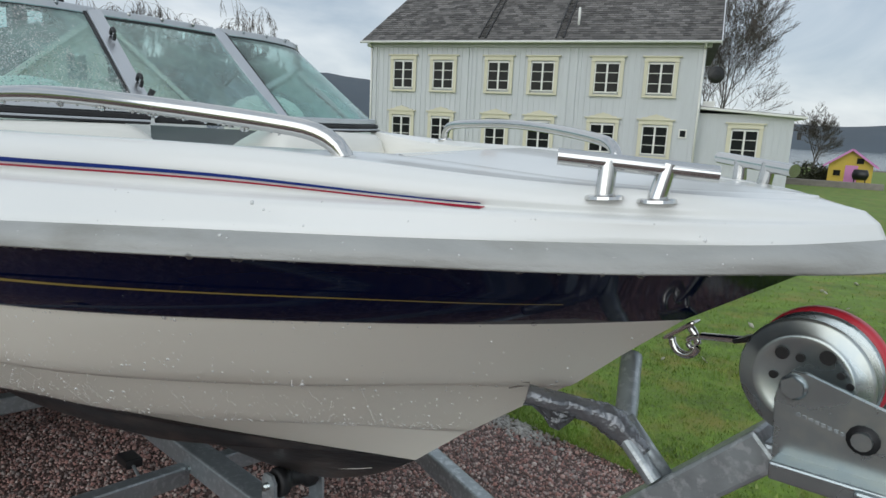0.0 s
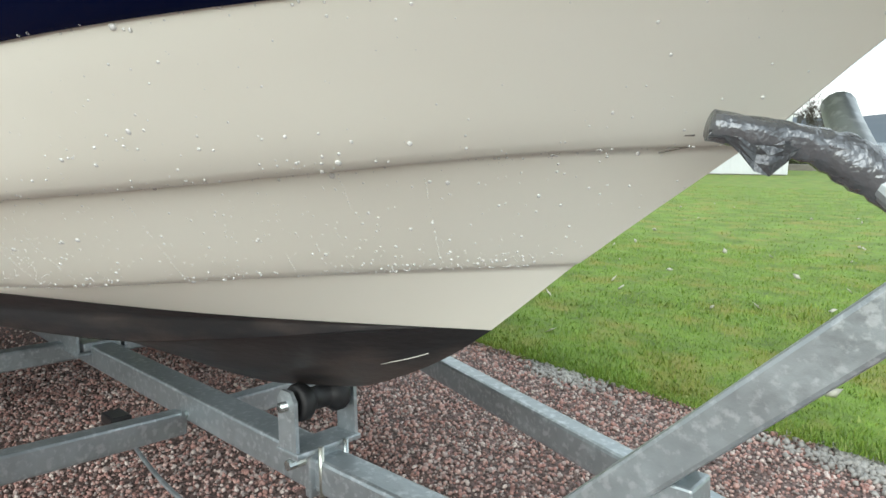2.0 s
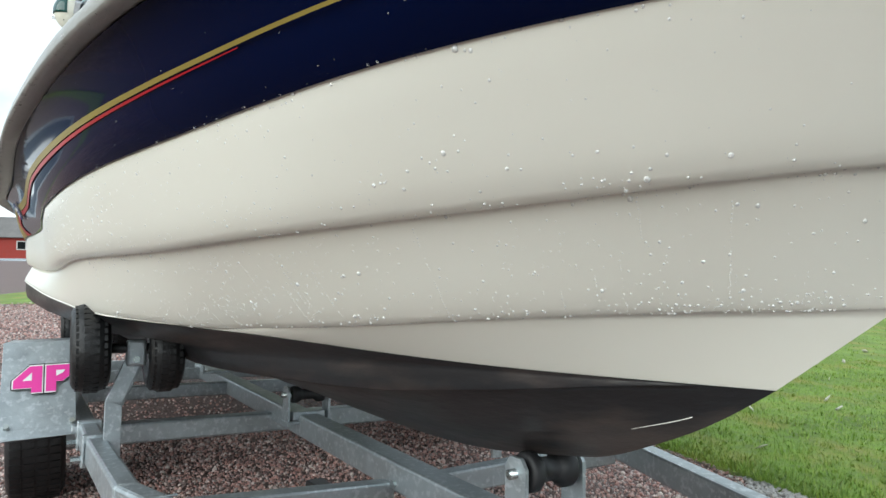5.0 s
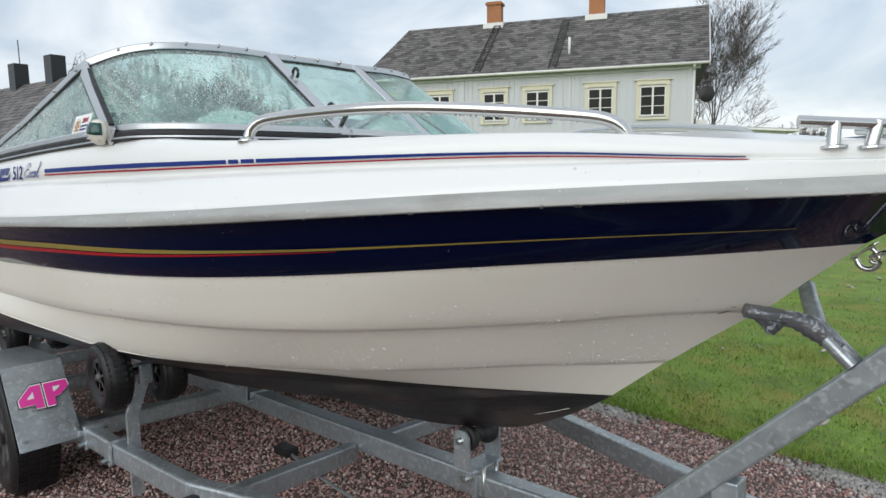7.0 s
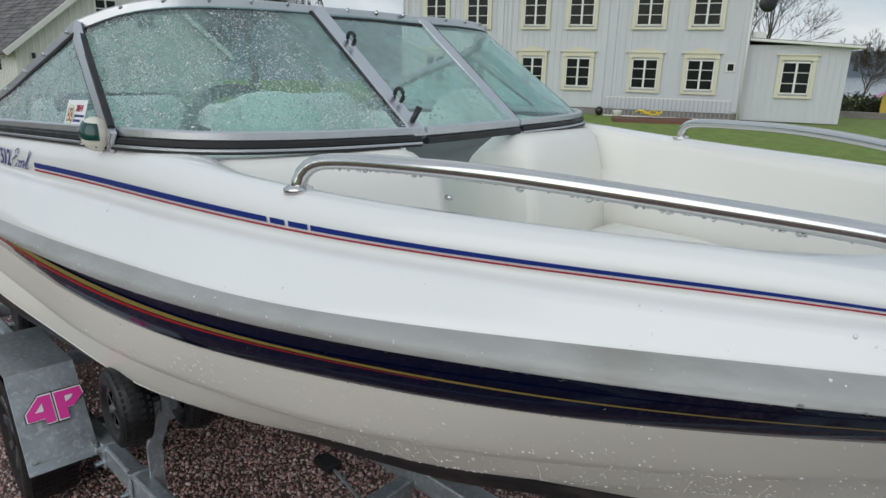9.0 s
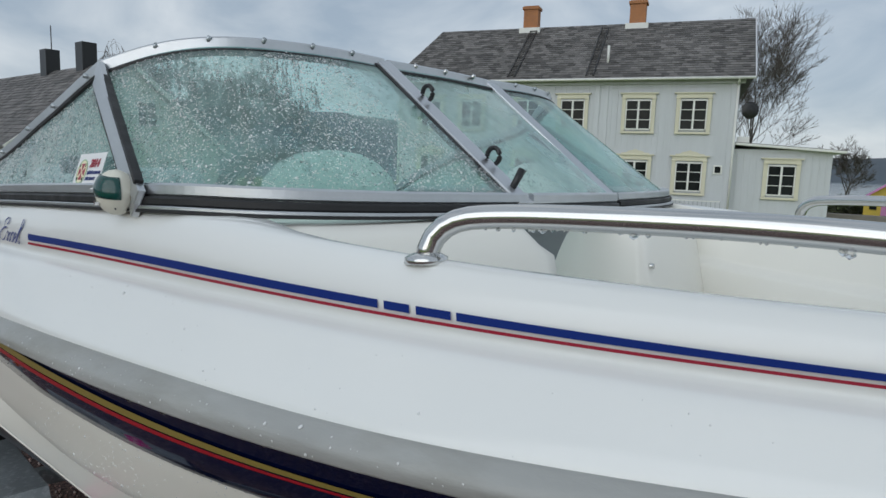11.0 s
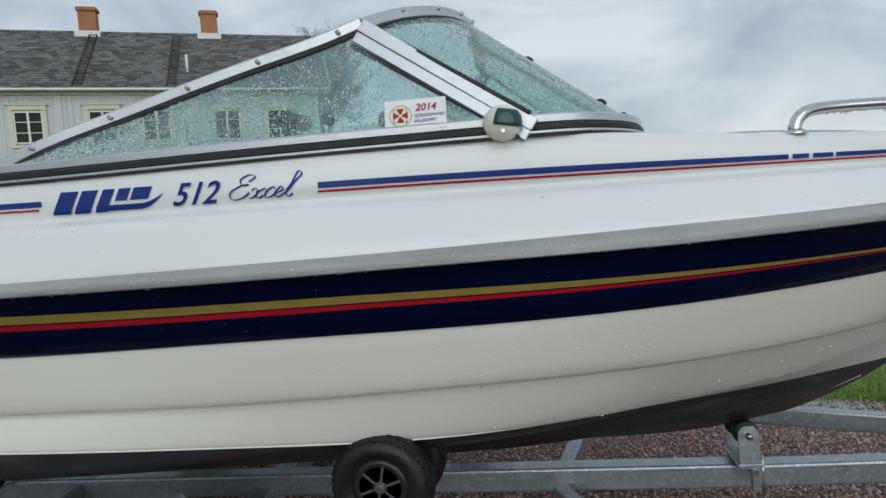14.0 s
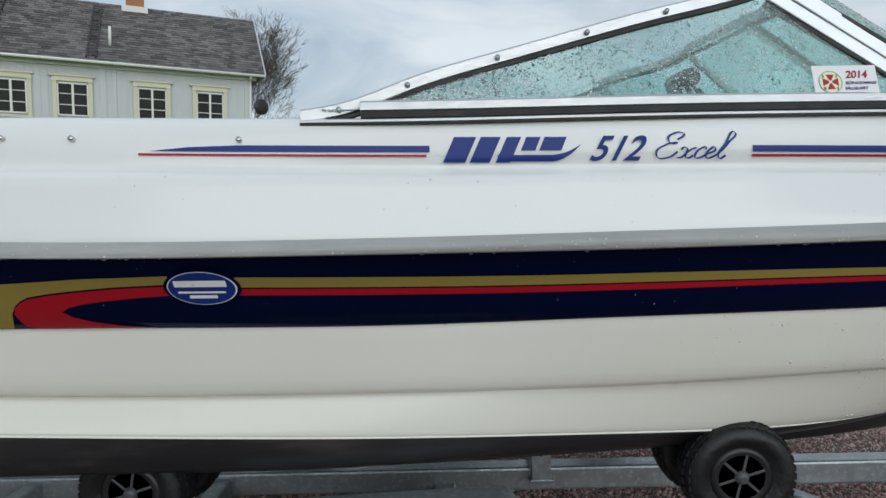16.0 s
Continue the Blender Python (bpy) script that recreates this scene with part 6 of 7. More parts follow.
H("wing_parapet", box((0.5, 0.5, 0.35), (2.75, 0.75, 2.95), 0.02), WHITEWOOD)
window(3.83, 0.56, 1.91, 1.12, "flat", 0.45)
H("wing_lamp", box((0.16, 0.16, 0.34), (6.55, 0.35, 1.75), 0.02), PLASTIC, "black wall lantern")
H("lamp_arm", rod((6.3, 0.45, 2.0), (6.55, 0.35, 1.95), 0.02), PLASTIC)

# terrace fence of thin uprights below the ground floor windows
fence = thing("terrace_fence", "low pale fence of thin iron uprights", "fence", m=HM)
F_ = lambda name, bm, label="": part(name, bm, WHITEWOOD, fence, label)
for z in (-0.58, 0.24):
    F_("fence_rail", span((-3.3, -1.15, z), (1.95, -1.15, z), 0.04, 0.04, 0))
me_bar = mesh_from("upright", [(x, y, z) for z in (-0.66, 0.27) for x, y in ((-0.014, -0.014), (0.014, -0.014), (0.014, 0.014), (-0.014, 0.014))], [(0, 1, 5, 4), (1, 2, 6, 5), (2, 3, 7, 6), (3, 0, 4, 7), (4, 5, 6, 7)], DOORGREY, False)
for u in np.linspace(-3.3, 1.95, 30):
    put("upright", me_bar, fence, Matrix.Translation((u, -1.15, 0)))
terrace = tagged(part("terrace_deck", box((5.4, 1.1, 0.10), (-0.65, -0.60, -0.60), 0.01), STONE, None, m=HM), "low dark terrace deck against the house", "terrace", kind="structure")

# flower bed with a yellow hose, pot
bed = thing("flower_bed", "brown timber framed flower bed on the lawn", "flower bed", m=pose(-11.0, 22.1, ground_z(-11.0, 22.1) + 0.03, 0, 0, 40))
BROWN = mat("brown_timber", (0.16, 0.075, 0.05), 0.8, vary=0.2, scale=6)
for nm, sz, at in (("board", (3.0, 0.08, 0.16), (0, -0.6, 0.08)), ("board", (3.0, 0.08, 0.16), (0, 0.6, 0.08)), ("board", (0.08, 1.2, 0.16), (-1.5, 0, 0.08)), ("board", (0.08, 1.2, 0.16), (1.5, 0, 0.08))):
    part(nm, box(sz, at, 0.01), BROWN, bed)
part("soil", box((2.9, 1.12, 0.10), (0, 0, 0.06)), GRAVELBED, bed)
hose = tagged(tube("garden_hose", [(-11.3 + 0.5 * math.cos(a * 1.7), 22.1 + 0.3 * math.sin(a), -0.25 + 0.16 * math.sin(a * 2.3) ** 2) for a in np.linspace(0, 9, 40)], 0.022, mat("yellow_hose", (0.75, 0.55, 0.03), 0.4), None, 8), "yellow garden hose heaped on the bed", "hose")
pot = tagged(part("plant_pot", lathe([(0, 0.14), (0.30, 0.20), (0.34, 0.21), (0.34, 0.17)], (0, 0, 0), "Z", 20), WHITEWOOD, None, smooth=True, m=Matrix.Translation((-13.4, 23.3, ground_z(-13.4, 23.3) + 0.03))), "white round plant pot beside the bed", "pot")
ball = tagged(part("garden_lamp", lathe([(0, 0.08), (0.10, 0.16), (0.24, 0.18), (0.36, 0.12), (0.40, 0.02)], (0, 0, 0), "Z", 20), PLASTIC, None, smooth=True, m=Matrix.Translation((-15.2, 24.6, ground_z(-15.2, 24.6) + 0.03))), "dark round garden lamp by the wall", "lamp")

# ---- barn-like side house ----
barn = thing("side_house", "white boarded house with dark tiled gable roof", "house", m=pose(-33.6, 5.0, -0.3, 0, 0, 188.6))
# its long side runs along local x, the gable stands at x = 0
BN = lambda name, bm, material, label="", parent=None: part(name, bm, material, parent or barn, label)
BW = 10.6
bm = bmesh.new()
sec = [(0, 0), (0, 2.2), (-BW / 2, 6.3), (-BW, 2.2), (-BW, 0)]
va, vb = [bm.verts.new((0, y, z)) for y, z in sec], [bm.verts.new((34, y, z)) for y, z in sec]
bm.faces.new(va)
bm.faces.new(vb[::-1])
for i in range(5):
    bm.faces.new((va[i], va[(i + 1) % 5], vb[(i + 1) % 5], vb[i]))
bwall = BN("wall", bm, mat("white_board_paint", (0.66, 0.66, 0.62), 0.7, vary=0.06, scale=3), "white vertical board wall")
bm = bmesh.new()
for x in np.arange(0.15, 20, 0.30):
    box((0.05, 0.04, 2.1), (x, 0.015, 1.1), 0, None, bm)
for y in np.arange(-BW + 0.2, 0, 0.30):
    h = 2.2 + (BW / 2 - abs(y + BW / 2)) * (4.1 / (BW / 2)) - 0.15
    box((0.04, 0.05, h), (-0.015, y, h / 2), 0, None, bm)
tagged(part("batten_cladding", bm, WHITEWOOD, bwall), kind="stuff")
for sgn in (1, -1):
    y0 = 0.55 if sgn > 0 else -BW - 0.55
    BN("roof_side", span((17, y0, 1.80), (17, -BW / 2, 6.42), 34.8, 0.12, 0), SLATE, "dark tiled roof slope")
    BN("barge_board", span((-0.42, y0, 1.82), (-0.42, -BW / 2, 6.44), 0.06, 0.24, 0), WHITEWOOD)
broof = tiles("roof_tiles", (0, 0.56, 1.88), (0, -BW / 2, 6.50), -0.4, 34.4, -0.4, 34.4, 22, 0.36, barn, -1)
for x in (9.5, 4.6):
    BN("chimney", box((0.9, 0.8, 1.6), (x, -BW / 2, 7.0), 0.02), PLASTIC, "dark sheet metal chimney")
BN("aerial", rod((9.2, -BW / 2, 7.8), (9.2, -BW / 2, 9.2), 0.03), PLASTIC)
for y in (-BW / 2 + 1.0, -BW / 2 - 1.0):
    w_ = BN("window", box((0.05, 1.15, 1.45), (-0.04, y, 3.85), 0.01), WHITEWOOD, "small white gable window")
    for dy, dz in [(a_, b_) for a_ in (-0.26, 0.26) for b_ in (-0.42, 0.0, 0.42)]:
        BN("pane", box((0.02, 0.42, 0.36), (-0.07, y + dy, 3.85 + dz)), DARKPANE, parent=w_)
for x in (2.2, 5.0, 7.9):
    w_ = BN("window", box((1.0, 0.05, 0.75), (x, 0.04, 1.35), 0.01), WHITEWOOD, "small white side window")
    for dx in (-0.23, 0.23):
        BN("pane", box((0.40, 0.02, 0.58), (x + dx, 0.07, 1.35)), DARKPANE, parent=w_)
BN("wall_lamp", box((0.12, 0.14, 0.26), (-0.16, -0.7, 1.75), 0.02), PLASTIC)

# ---- yellow playhouse ----
play = thing("playhouse", "yellow wooden playhouse with pink door", "playhouse", m=pose(-6.9, 41.0, -0.80, 0, 0, 12))
PL = lambda name, bm, material, label="", parent=None: part(name, bm, material, parent or play, label)
bm = bmesh.new()
sec = [(-1.05, 0), (-1.05, 1.25), (0, 2.0), (1.05, 1.25), (1.05, 0)]
va, vb = [bm.verts.new((x, -1.0, z)) for x, z in sec], [bm.verts.new((x, 1.2, z)) for x, z in sec]
bm.faces.new(va)
bm.faces.new(vb[::-1])
for i in range(5):
    bm.faces.new((va[i], va[(i + 1) % 5], vb[(i + 1) % 5], vb[i]))
PL("wall", bm, YELLOWPAINT)
for s in (1, -1):
    PL("roof_side", span((1.30 * s, 0.1, 1.12), (-0.02 * s, 0.1, 2.08), 2.7, 0.06, 0), PURPLE)
    PL("barge_board", span((1.30 * s, -1.28, 1.10), (0, -1.28, 2.06), 0.04, 0.10, 0), PINKDOOR)
PL("door", box((0.60, 0.05, 1.15), (0.05, -1.02, 0.62), 0.01), PINKDOOR, "pink painted door")
for x, z in ((-0.62, 0.75), (0.42, 1.45)):
    w_ = PL("window", box((0.44, 0.05, 0.40), (x, -1.02, z), 0.01), YELLOWPAINT)
    PL("pane", box((0.34, 0.02, 0.30), (x, -1.05, z)), DARKPANE, parent=w_)
bbq = thing("barbecue", "dark covered barbecue before the playhouse", "barbecue", m=pose(-6.0, 39.2, -0.80))
part("lid", lathe([(-0.4, 0.05), (-0.3, 0.28), (0.3, 0.28), (0.4, 0.05)], (0, 0, 0.75), "X", 16), PLASTIC, bbq, smooth=True)
for x in (-0.3, 0.3):
    part("leg", span((x, 0, 0.0), (x * 0.8, 0, 0.6), 0.05, 0.05, 0), PLASTIC, bbq)
wall_low = tagged(part("garden_wall", box((6.0, 0.4, 0.45), (0, 0, 0.15), 0.04), STONE, None, m=pose(-7.6, 37.6, -0.80, 0, 0, 14)), "low dark stone garden wall", "garden wall", kind="structure")

# ---- red cottage far along the drive ----
red = thing("red_cottage", "falu red cottage with white trim", "cottage", m=pose(-97, -5.0, -0.75, 0, 0, 95))
part("wall", box((9, 7, 3.0), (0, 3.5, 1.5)), REDPAINT, red)
for s in (1, -1):
    part("roof_side", span((0, 3.5 + 4.0 * s, 2.7), (0, 3.5, 5.4), 9.6, 0.12, 0), SLATE, red)
for x in (-3.0, 0, 3.0):
    w_ = part("window", box((1.1, 0.06, 1.2), (x, -0.03, 1.7), 0.01), WHITEWOOD, red)
    part("pane", box((0.85, 0.03, 0.95), (x, -0.07, 1.7)), DARKPANE, w_)
porch = part("porch_rail", span((2.0, -1.5, 0.3), (4.2, -1.5, 1.3), 0.08, 0.10, 0), WHITEWOOD, red)
for k in range(5):
    part("baluster", span((2.1 + 0.5 * k, -1.5, 0.0), (2.1 + 0.5 * k, -1.5, 0.35 + 0.23 * k), 0.05, 0.05, 0), WHITEWOOD, porch)
strip_lawn = tagged(put("lawn_strip", mesh_from("lawn_strip", [(x, y, float(ground_z(x, y)) + 0.03) for x, y in ((-17, -40), (-9, -40), (-8.8, -1.4), (-8.5, 1.3), (-17, 1.3))], [(0, 1, 2, 3, 4)], LAWN)), "strip of lawn across the yard", "lawn", kind="structure")

tagged(put("lawn_beyond_yard", mesh_from("lawn_beyond_yard", [(x, y, float(ground_z(x, y)) + 0.03) for x, y in ((-48, -60), (20, -60), (20, -9), (-8, -6.5), (-9, -5))], [(0, 1, 2, 3, 4)], LAWN)), "lawn on the other side of the yard", "lawn", kind="structure")


# ---- bare trees ----
def bare_tree(name, at, height, seed, label, droop=0.0, spread=0.55, levels=6, trunk=0.16, split=3, fine=0.010, turn=0.0):
    """A leafless tree: a tapered trunk that forks again and again into fine twigs."""
    r = random.Random(seed)
    v, q = [], []

    def limb(p, d, length, rad, level):
        steps = 3 if level < 2 else 2
        sides = 6 if level < 2 else 4 if level < 4 else 3
        first = len(v)
        pos, dr = Vector(p), Vector(d)
        stations = []
        for i in range(steps + 1):
            rr = rad * (1 - 0.45 * i / steps)
            ax = dr.orthogonal().normalized()
            ay = dr.cross(ax).normalized()
            for k in range(sides):
                a = 2 * math.pi * k / sides
                v.append(tuple(pos + (ax * math.cos(a) + ay * math.sin(a)) * rr))
            stations.append((pos.copy(), dr.copy(), rr))
            dr = (dr + Vector((r.uniform(-1, 1), r.uniform(-1, 1), r.uniform(-0.5, 0.8))) * 0.22 + Vector((0, 0, -droop * (0.0, 0.0, 0.02, 0.12, 0.45, 0.9, 1.2, 1.2, 1.2)[level] if level > 1 else 0.02))).normalized()
            pos = pos + dr * (length / steps)
        for i in range(steps):
            for k in range(sides):
                a, b = first + i * sides + k, first + i * sides + (k + 1) % sides
                q.append((a, b, b + sides, a + sides))
        if level >= levels:
            return
        n = split + (1 if r.random() < 0.5 else 0)
        for i in range(n):
            s = stations[-1] if i < 2 else stations[r.randrange(1, len(stations))]
            side = Vector((r.uniform(-1, 1), r.uniform(-1, 1), r.uniform(-0.25, 0.55)))
            dn = (s[1] + side * spread * (1.25 if i else 0.7)).normalized()
            limb(s[0], dn, length * r.uniform(0.62, 0.84), max(fine, s[2] * r.uniform(0.55, 0.78)), level + 1)

    limb((0, 0, -0.2), (0, 0, 1), height * 0.25, trunk, 0)
    t = thing(name, label, "tree", "bare garden trees", m=Matrix.Translation(at) @ Matrix.Rotation(radians(turn), 4, "Z"))
    nf = 3 * 6
    put("trunk", mesh_from("trunk", v[: nf + 6], q[:nf], BARK), t)
    put("crown", mesh_from("crown", v, q[nf:], BARK), t, None, "bare branches and twigs")
    return t


bare_tree("bare_tree", (-14.6, 42.4, -2.6), 17.5, 5, "large leafless spreading garden tree", spread=0.66, trunk=0.25, levels=7, split=3, fine=0.010, turn=160)
bare_tree("bare_tree", (-10.6, 47.5, -1.0), 6.5, 8, "small leafless tree near the lake", spread=0.6, trunk=0.12)
bare_tree("weeping_tree", (-49.0, 24.4, -0.4), 17.0, 12, "leafless weeping tree behind the side house", droop=1.0, spread=0.9, trunk=0.42, levels=7, fine=0.016)
bare_tree("weeping_tree", (-52.5, 18.5, -0.4), 15.0, 15, "leafless weeping tree beside the roof", droop=1.0, spread=0.9, trunk=0.36, levels=7, fine=0.016)
bare_tree("bare_tree", (-45.0, 28.3, -0.4), 8.0, 21, "leafless rounded tree beyond the yard", droop=0.3, spread=0.75, trunk=0.2)
bare_tree("bare_tree", (-24.5, 45.0, -0.6), 13.5, 27, "tall leafless tree behind the house", spread=0.7, trunk=0.3)
bare_tree("bare_tree", (-38.0, 36.0, -0.5), 8.5, 33, "leafless tree beyond the far gable", droop=0.5, spread=0.75, trunk=0.2)


def bush(name, at, size, seed, label, material):
    r = np.random.default_rng(seed)
    n = 1400
    d = r.normal(size=(n, 3))
    d /= np.linalg.norm(d, axis=1)[:, None]
    c = d * (r.random((n, 1)) ** 0.4) * size
    c[:, 2] = np.abs(c[:, 2])
    a, b = r.normal(size=(n, 3)) * 0.11, r.normal(size=(n, 3)) * 0.11
    v = np.stack([c, c + a, c + b], 1).reshape(-1, 3)
    ob = put(name, mesh_from(name, v, np.arange(3 * n).reshape(-1, 3), material, False), None, Matrix.Translation(at))
    return tagged(ob, label, "shrub")


HEDGE = mat("dark_shrub_leaves", (0.05, 0.055, 0.03), 0.8, vary=0.3, scale=3, per_piece=0.4)
bush("shrub", (-9.6, 42.5, -0.9), (1.6, 1.1, 1.3), 3, "dark dense shrub beside the playhouse", HEDGE)
bush("shrub", (-8.5, 43.5, -0.9), (1.3, 1.0, 1.1), 4, "dark low shrub by the lake shore", HEDGE)
# ---- fine surfaces: stones, grass, rain ----
def bulk(name, verts, faces, material, label, category, smooth=False, parent=None):
    """One large mesh of countless pieces, from arrays of places and triangles."""
    me = bpy.data.meshes.new(name)
    me.vertices.add(len(verts))
    me.vertices.foreach_set("co", np.asarray(verts, np.float32).ravel())
    me.loops.add(faces.size)
    me.loops.foreach_set("vertex_index", np.asarray(faces, np.int32).ravel())
    me.polygons.add(len(faces))
    me.polygons.foreach_set("loop_start", np.arange(0, faces.size, 3, dtype=np.int32))
    me.materials.append(material)
    me.update(calc_edges=True)
    if smooth:
        me.shade_smooth()
    ob = put(name, me, parent)
    return tagged(ob, label, category, kind="stuff")


def scatter(shape_v, shape_f, places, turns, sizes):
    """Copies of a small shape as one pair of arrays."""
    n, k = len(places), len(shape_v)
    v = np.einsum("nij,nkj->nki", turns, shape_v[None] * sizes[:, None, :])
    v += places[:, None, :]
    f = (shape_f[None] + (np.arange(n) * k)[:, None, None]).reshape(-1, 3)
    return v.reshape(-1, 3), f


def random_turns(r, n):
    q = r.normal(size=(n, 4))
    q /= np.linalg.norm(q, axis=1)[:, None]
    w, x, y, z = q.T
    return np.stack([1 - 2 * (y * y + z * z), 2 * (x * y - z * w), 2 * (x * z + y * w), 2 * (x * y + z * w), 1 - 2 * (x * x + z * z), 2 * (y * z - x * w), 2 * (x * z - y * w), 2 * (y * z + x * w), 1 - 2 * (x * x + y * y)], -1).reshape(-1, 3, 3)


OCT_V = np.array([(1, 0, 0), (-1, 0, 0), (0, 1, 0), (0, -1, 0), (0.15, 0.1, 0.8), (-0.1, 0.12, -0.8)])
OCT_F = np.array([(0, 2, 4), (2, 1, 4), (1, 3, 4), (3, 0, 4), (2, 0, 5), (1, 2, 5), (3, 1, 5), (0, 3, 5)])
gr = np.random.default_rng(11)
STONES = many(mat("crushed_red_grey_stone", (0.45, 0.40, 0.38), 0.38, vary=0.25, scale=60, bump=0.3, bump_scale=260), [(0.447, 0.244, 0.21), (0.568, 0.361, 0.315), (0.267, 0.16, 0.147), (0.499, 0.412, 0.382), (0.636, 0.462, 0.412), (0.146, 0.101, 0.092), (0.361, 0.319, 0.302), (0.533, 0.294, 0.252), (0.722, 0.63, 0.588), (0.361, 0.206, 0.176)], 0.9)
bm = bmesh.new()
bmesh.ops.create_icosphere(bm, subdivisions=1, radius=1.0)
ICO_V = np.array([v_.co for v_ in bm.verts])
ICO_F = np.array([[v_.index for v_ in f.verts] for f in bm.faces])
bm.free()
# rounded stones where the yard is seen closest, plainer ones beyond
n1, n2 = 84000, 85000
gx, gy = gr.uniform(-0.9, 2.9, n1), gr.uniform(-1.45, 1.48, n1)
gs = np.clip(0.0046 * np.exp(gr.normal(0, 0.33, n1)), 0.0024, 0.010)
pl = np.stack([gx, gy, gs * gr.uniform(0.0, 0.75, n1)], -1)
v, f_ = scatter(ICO_V, ICO_F, pl, random_turns(gr, n1), gs[:, None] * gr.uniform(0.6, 1.25, (n1, 3)))
bulk("gravel", v, f_, STONES, "damp rounded reddish and grey gravel", "gravel")
gx, gy = gr.uniform(-9, 4.5, n2), gr.uniform(-4.5, 1.5, n2)
gs = np.where((gx > -2.2) & (gx < 3.2) & (gy > -2.2), gr.uniform(0.005, 0.009, n2), gr.uniform(0.008, 0.016, n2))
pl = np.stack([gx, gy, gs * gr.uniform(0.1, 0.9, n2)], -1)
v, f_ = scatter(OCT_V, OCT_F, pl, random_turns(gr, n2), gs[:, None] * gr.uniform(0.6, 1.2, (n2, 3)))
bulk("gravel", v, f_, STONES, "damp crushed reddish gravel", "gravel")

# blades of grass, dense near the gravel edge
n1, n2 = 190000, 110000
gx = np.r_[gr.uniform(-4.5, 4.0, n1), gr.uniform(-16, 7, n2)]
gy = np.r_[1.40 + 4.0 * gr.random(n1) ** 1.6, 1.5 + 16 * gr.random(n2) ** 1.3]
tuft = np.sin(gx * 9.1 + 2.3 * np.sin(gy * 7.3)) * np.sin(gy * 8.7 + 2.1 * np.sin(gx * 6.1)) + 0.6 * np.sin(gx * 23 + gy * 17) * np.sin(gy * 21 - gx * 13)
hh = np.r_[gr.uniform(0.010, 0.028, n1), gr.uniform(0.012, 0.030, n2)] * (1 + 0.30 * np.clip(tuft, -0.8, 1.2))
ww = np.r_[gr.uniform(0.0016, 0.0032, n1), gr.uniform(0.004, 0.009, n2)]
az, le = gr.uniform(0, 2 * math.pi, n1 + n2), gr.uniform(0.1, 0.9, n1 + n2)
gz = ground_z(gx, gy) + 0.024
ax, ay = np.cos(az), np.sin(az)
b0 = np.stack([gx - ay * ww, gy + ax * ww, gz], -1)
b1 = np.stack([gx + ay * ww, gy - ax * ww, gz], -1)
tp = np.stack([gx + ax * hh * le, gy + ay * hh * le, gz + hh], -1)
v = np.stack([b0, b1, tp], 1).reshape(-1, 3)
bulk("grass", v, np.arange(len(v)).reshape(-1, 3), GRASS, "short wet green grass blades", "grass")
LITTER = mat("pale_dead_leaves", (0.52, 0.50, 0.42), 0.8, vary=0.2, scale=5)
n = 150
pl = np.stack([gr.uniform(-10, 4, n), 1.6 + 9 * gr.random(n) ** 1.3, np.zeros(n)], -1)
pl[:, 2] = ground_z(pl[:, 0], pl[:, 1]) + 0.045
v, f_ = scatter(OCT_V, OCT_F, pl, random_turns(gr, n), np.stack([gr.uniform(0.015, 0.04, n), gr.uniform(0.012, 0.03, n), np.full(n, 0.004)], -1))
bulk("fallen_leaves", v, f_, LITTER, "pale dead leaves scattered on grass", "leaves")
SPILL = mat("wet_grey_stone_dust", (0.40, 0.385, 0.36), 0.5, vary=0.35, scale=30, bump=0.4, bump_scale=50)
n = 900
cx = np.where(gr.random(n) < 0.65, gr.normal(2.05, 0.12, n), gr.normal(0.95, 0.09, n))
pl = np.stack([cx, gr.normal(1.38, 0.045, n), gr.uniform(0.0, 0.012, n)], -1)
v, f_ = scatter(OCT_V, OCT_F, pl, random_turns(gr, n), gr.uniform(0.006, 0.018, (n, 3)))
bulk("pale_rubble", v, f_, SPILL, "pale wet rubble along the lawn edge", "rubble")

# rain drops
bm = bmesh.new()
bmesh.ops.create_icosphere(bm, subdivisions=1, radius=1.0)
DROP_V = np.array([v_.co for v_ in bm.verts])
DROP_F = np.array([[v_.index for v_ in f.verts] for f in bm.faces])
bm.free()
bm = bmesh.new()
bmesh.ops.create_icosphere(bm, subdivisions=2, radius=1.0)
BIG_V = np.array([v_.co for v_ in bm.verts])
BIG_F = np.array([[v_.index for v_ in f.verts] for f in bm.faces])
bm.free()
WATERDROP = glass("whitened_rain_water", (0.99, 0.99, 0.99), 0.0, 0.82, (0.02, 0.40))
# a white diffuse share paints in the brightness of light focused by drops
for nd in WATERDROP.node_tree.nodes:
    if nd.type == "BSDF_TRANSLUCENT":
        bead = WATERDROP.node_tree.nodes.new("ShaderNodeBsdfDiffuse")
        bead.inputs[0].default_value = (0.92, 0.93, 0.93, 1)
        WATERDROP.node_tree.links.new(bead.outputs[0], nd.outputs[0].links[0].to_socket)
LENSDROP = bpy.data.materials.new("rain_water_on_glass")
LENSDROP.use_nodes = True
# mostly white beads: their colour stands in for light gathered by the water
BEAD = mat("rain_bead_painted_bright", (0.90, 0.905, 0.90), 0.05, coat=0.8)
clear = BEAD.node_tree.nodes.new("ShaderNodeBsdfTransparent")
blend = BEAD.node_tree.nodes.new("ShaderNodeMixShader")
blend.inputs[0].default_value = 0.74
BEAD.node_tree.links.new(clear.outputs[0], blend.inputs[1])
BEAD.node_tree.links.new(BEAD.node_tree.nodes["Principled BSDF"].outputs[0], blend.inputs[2])
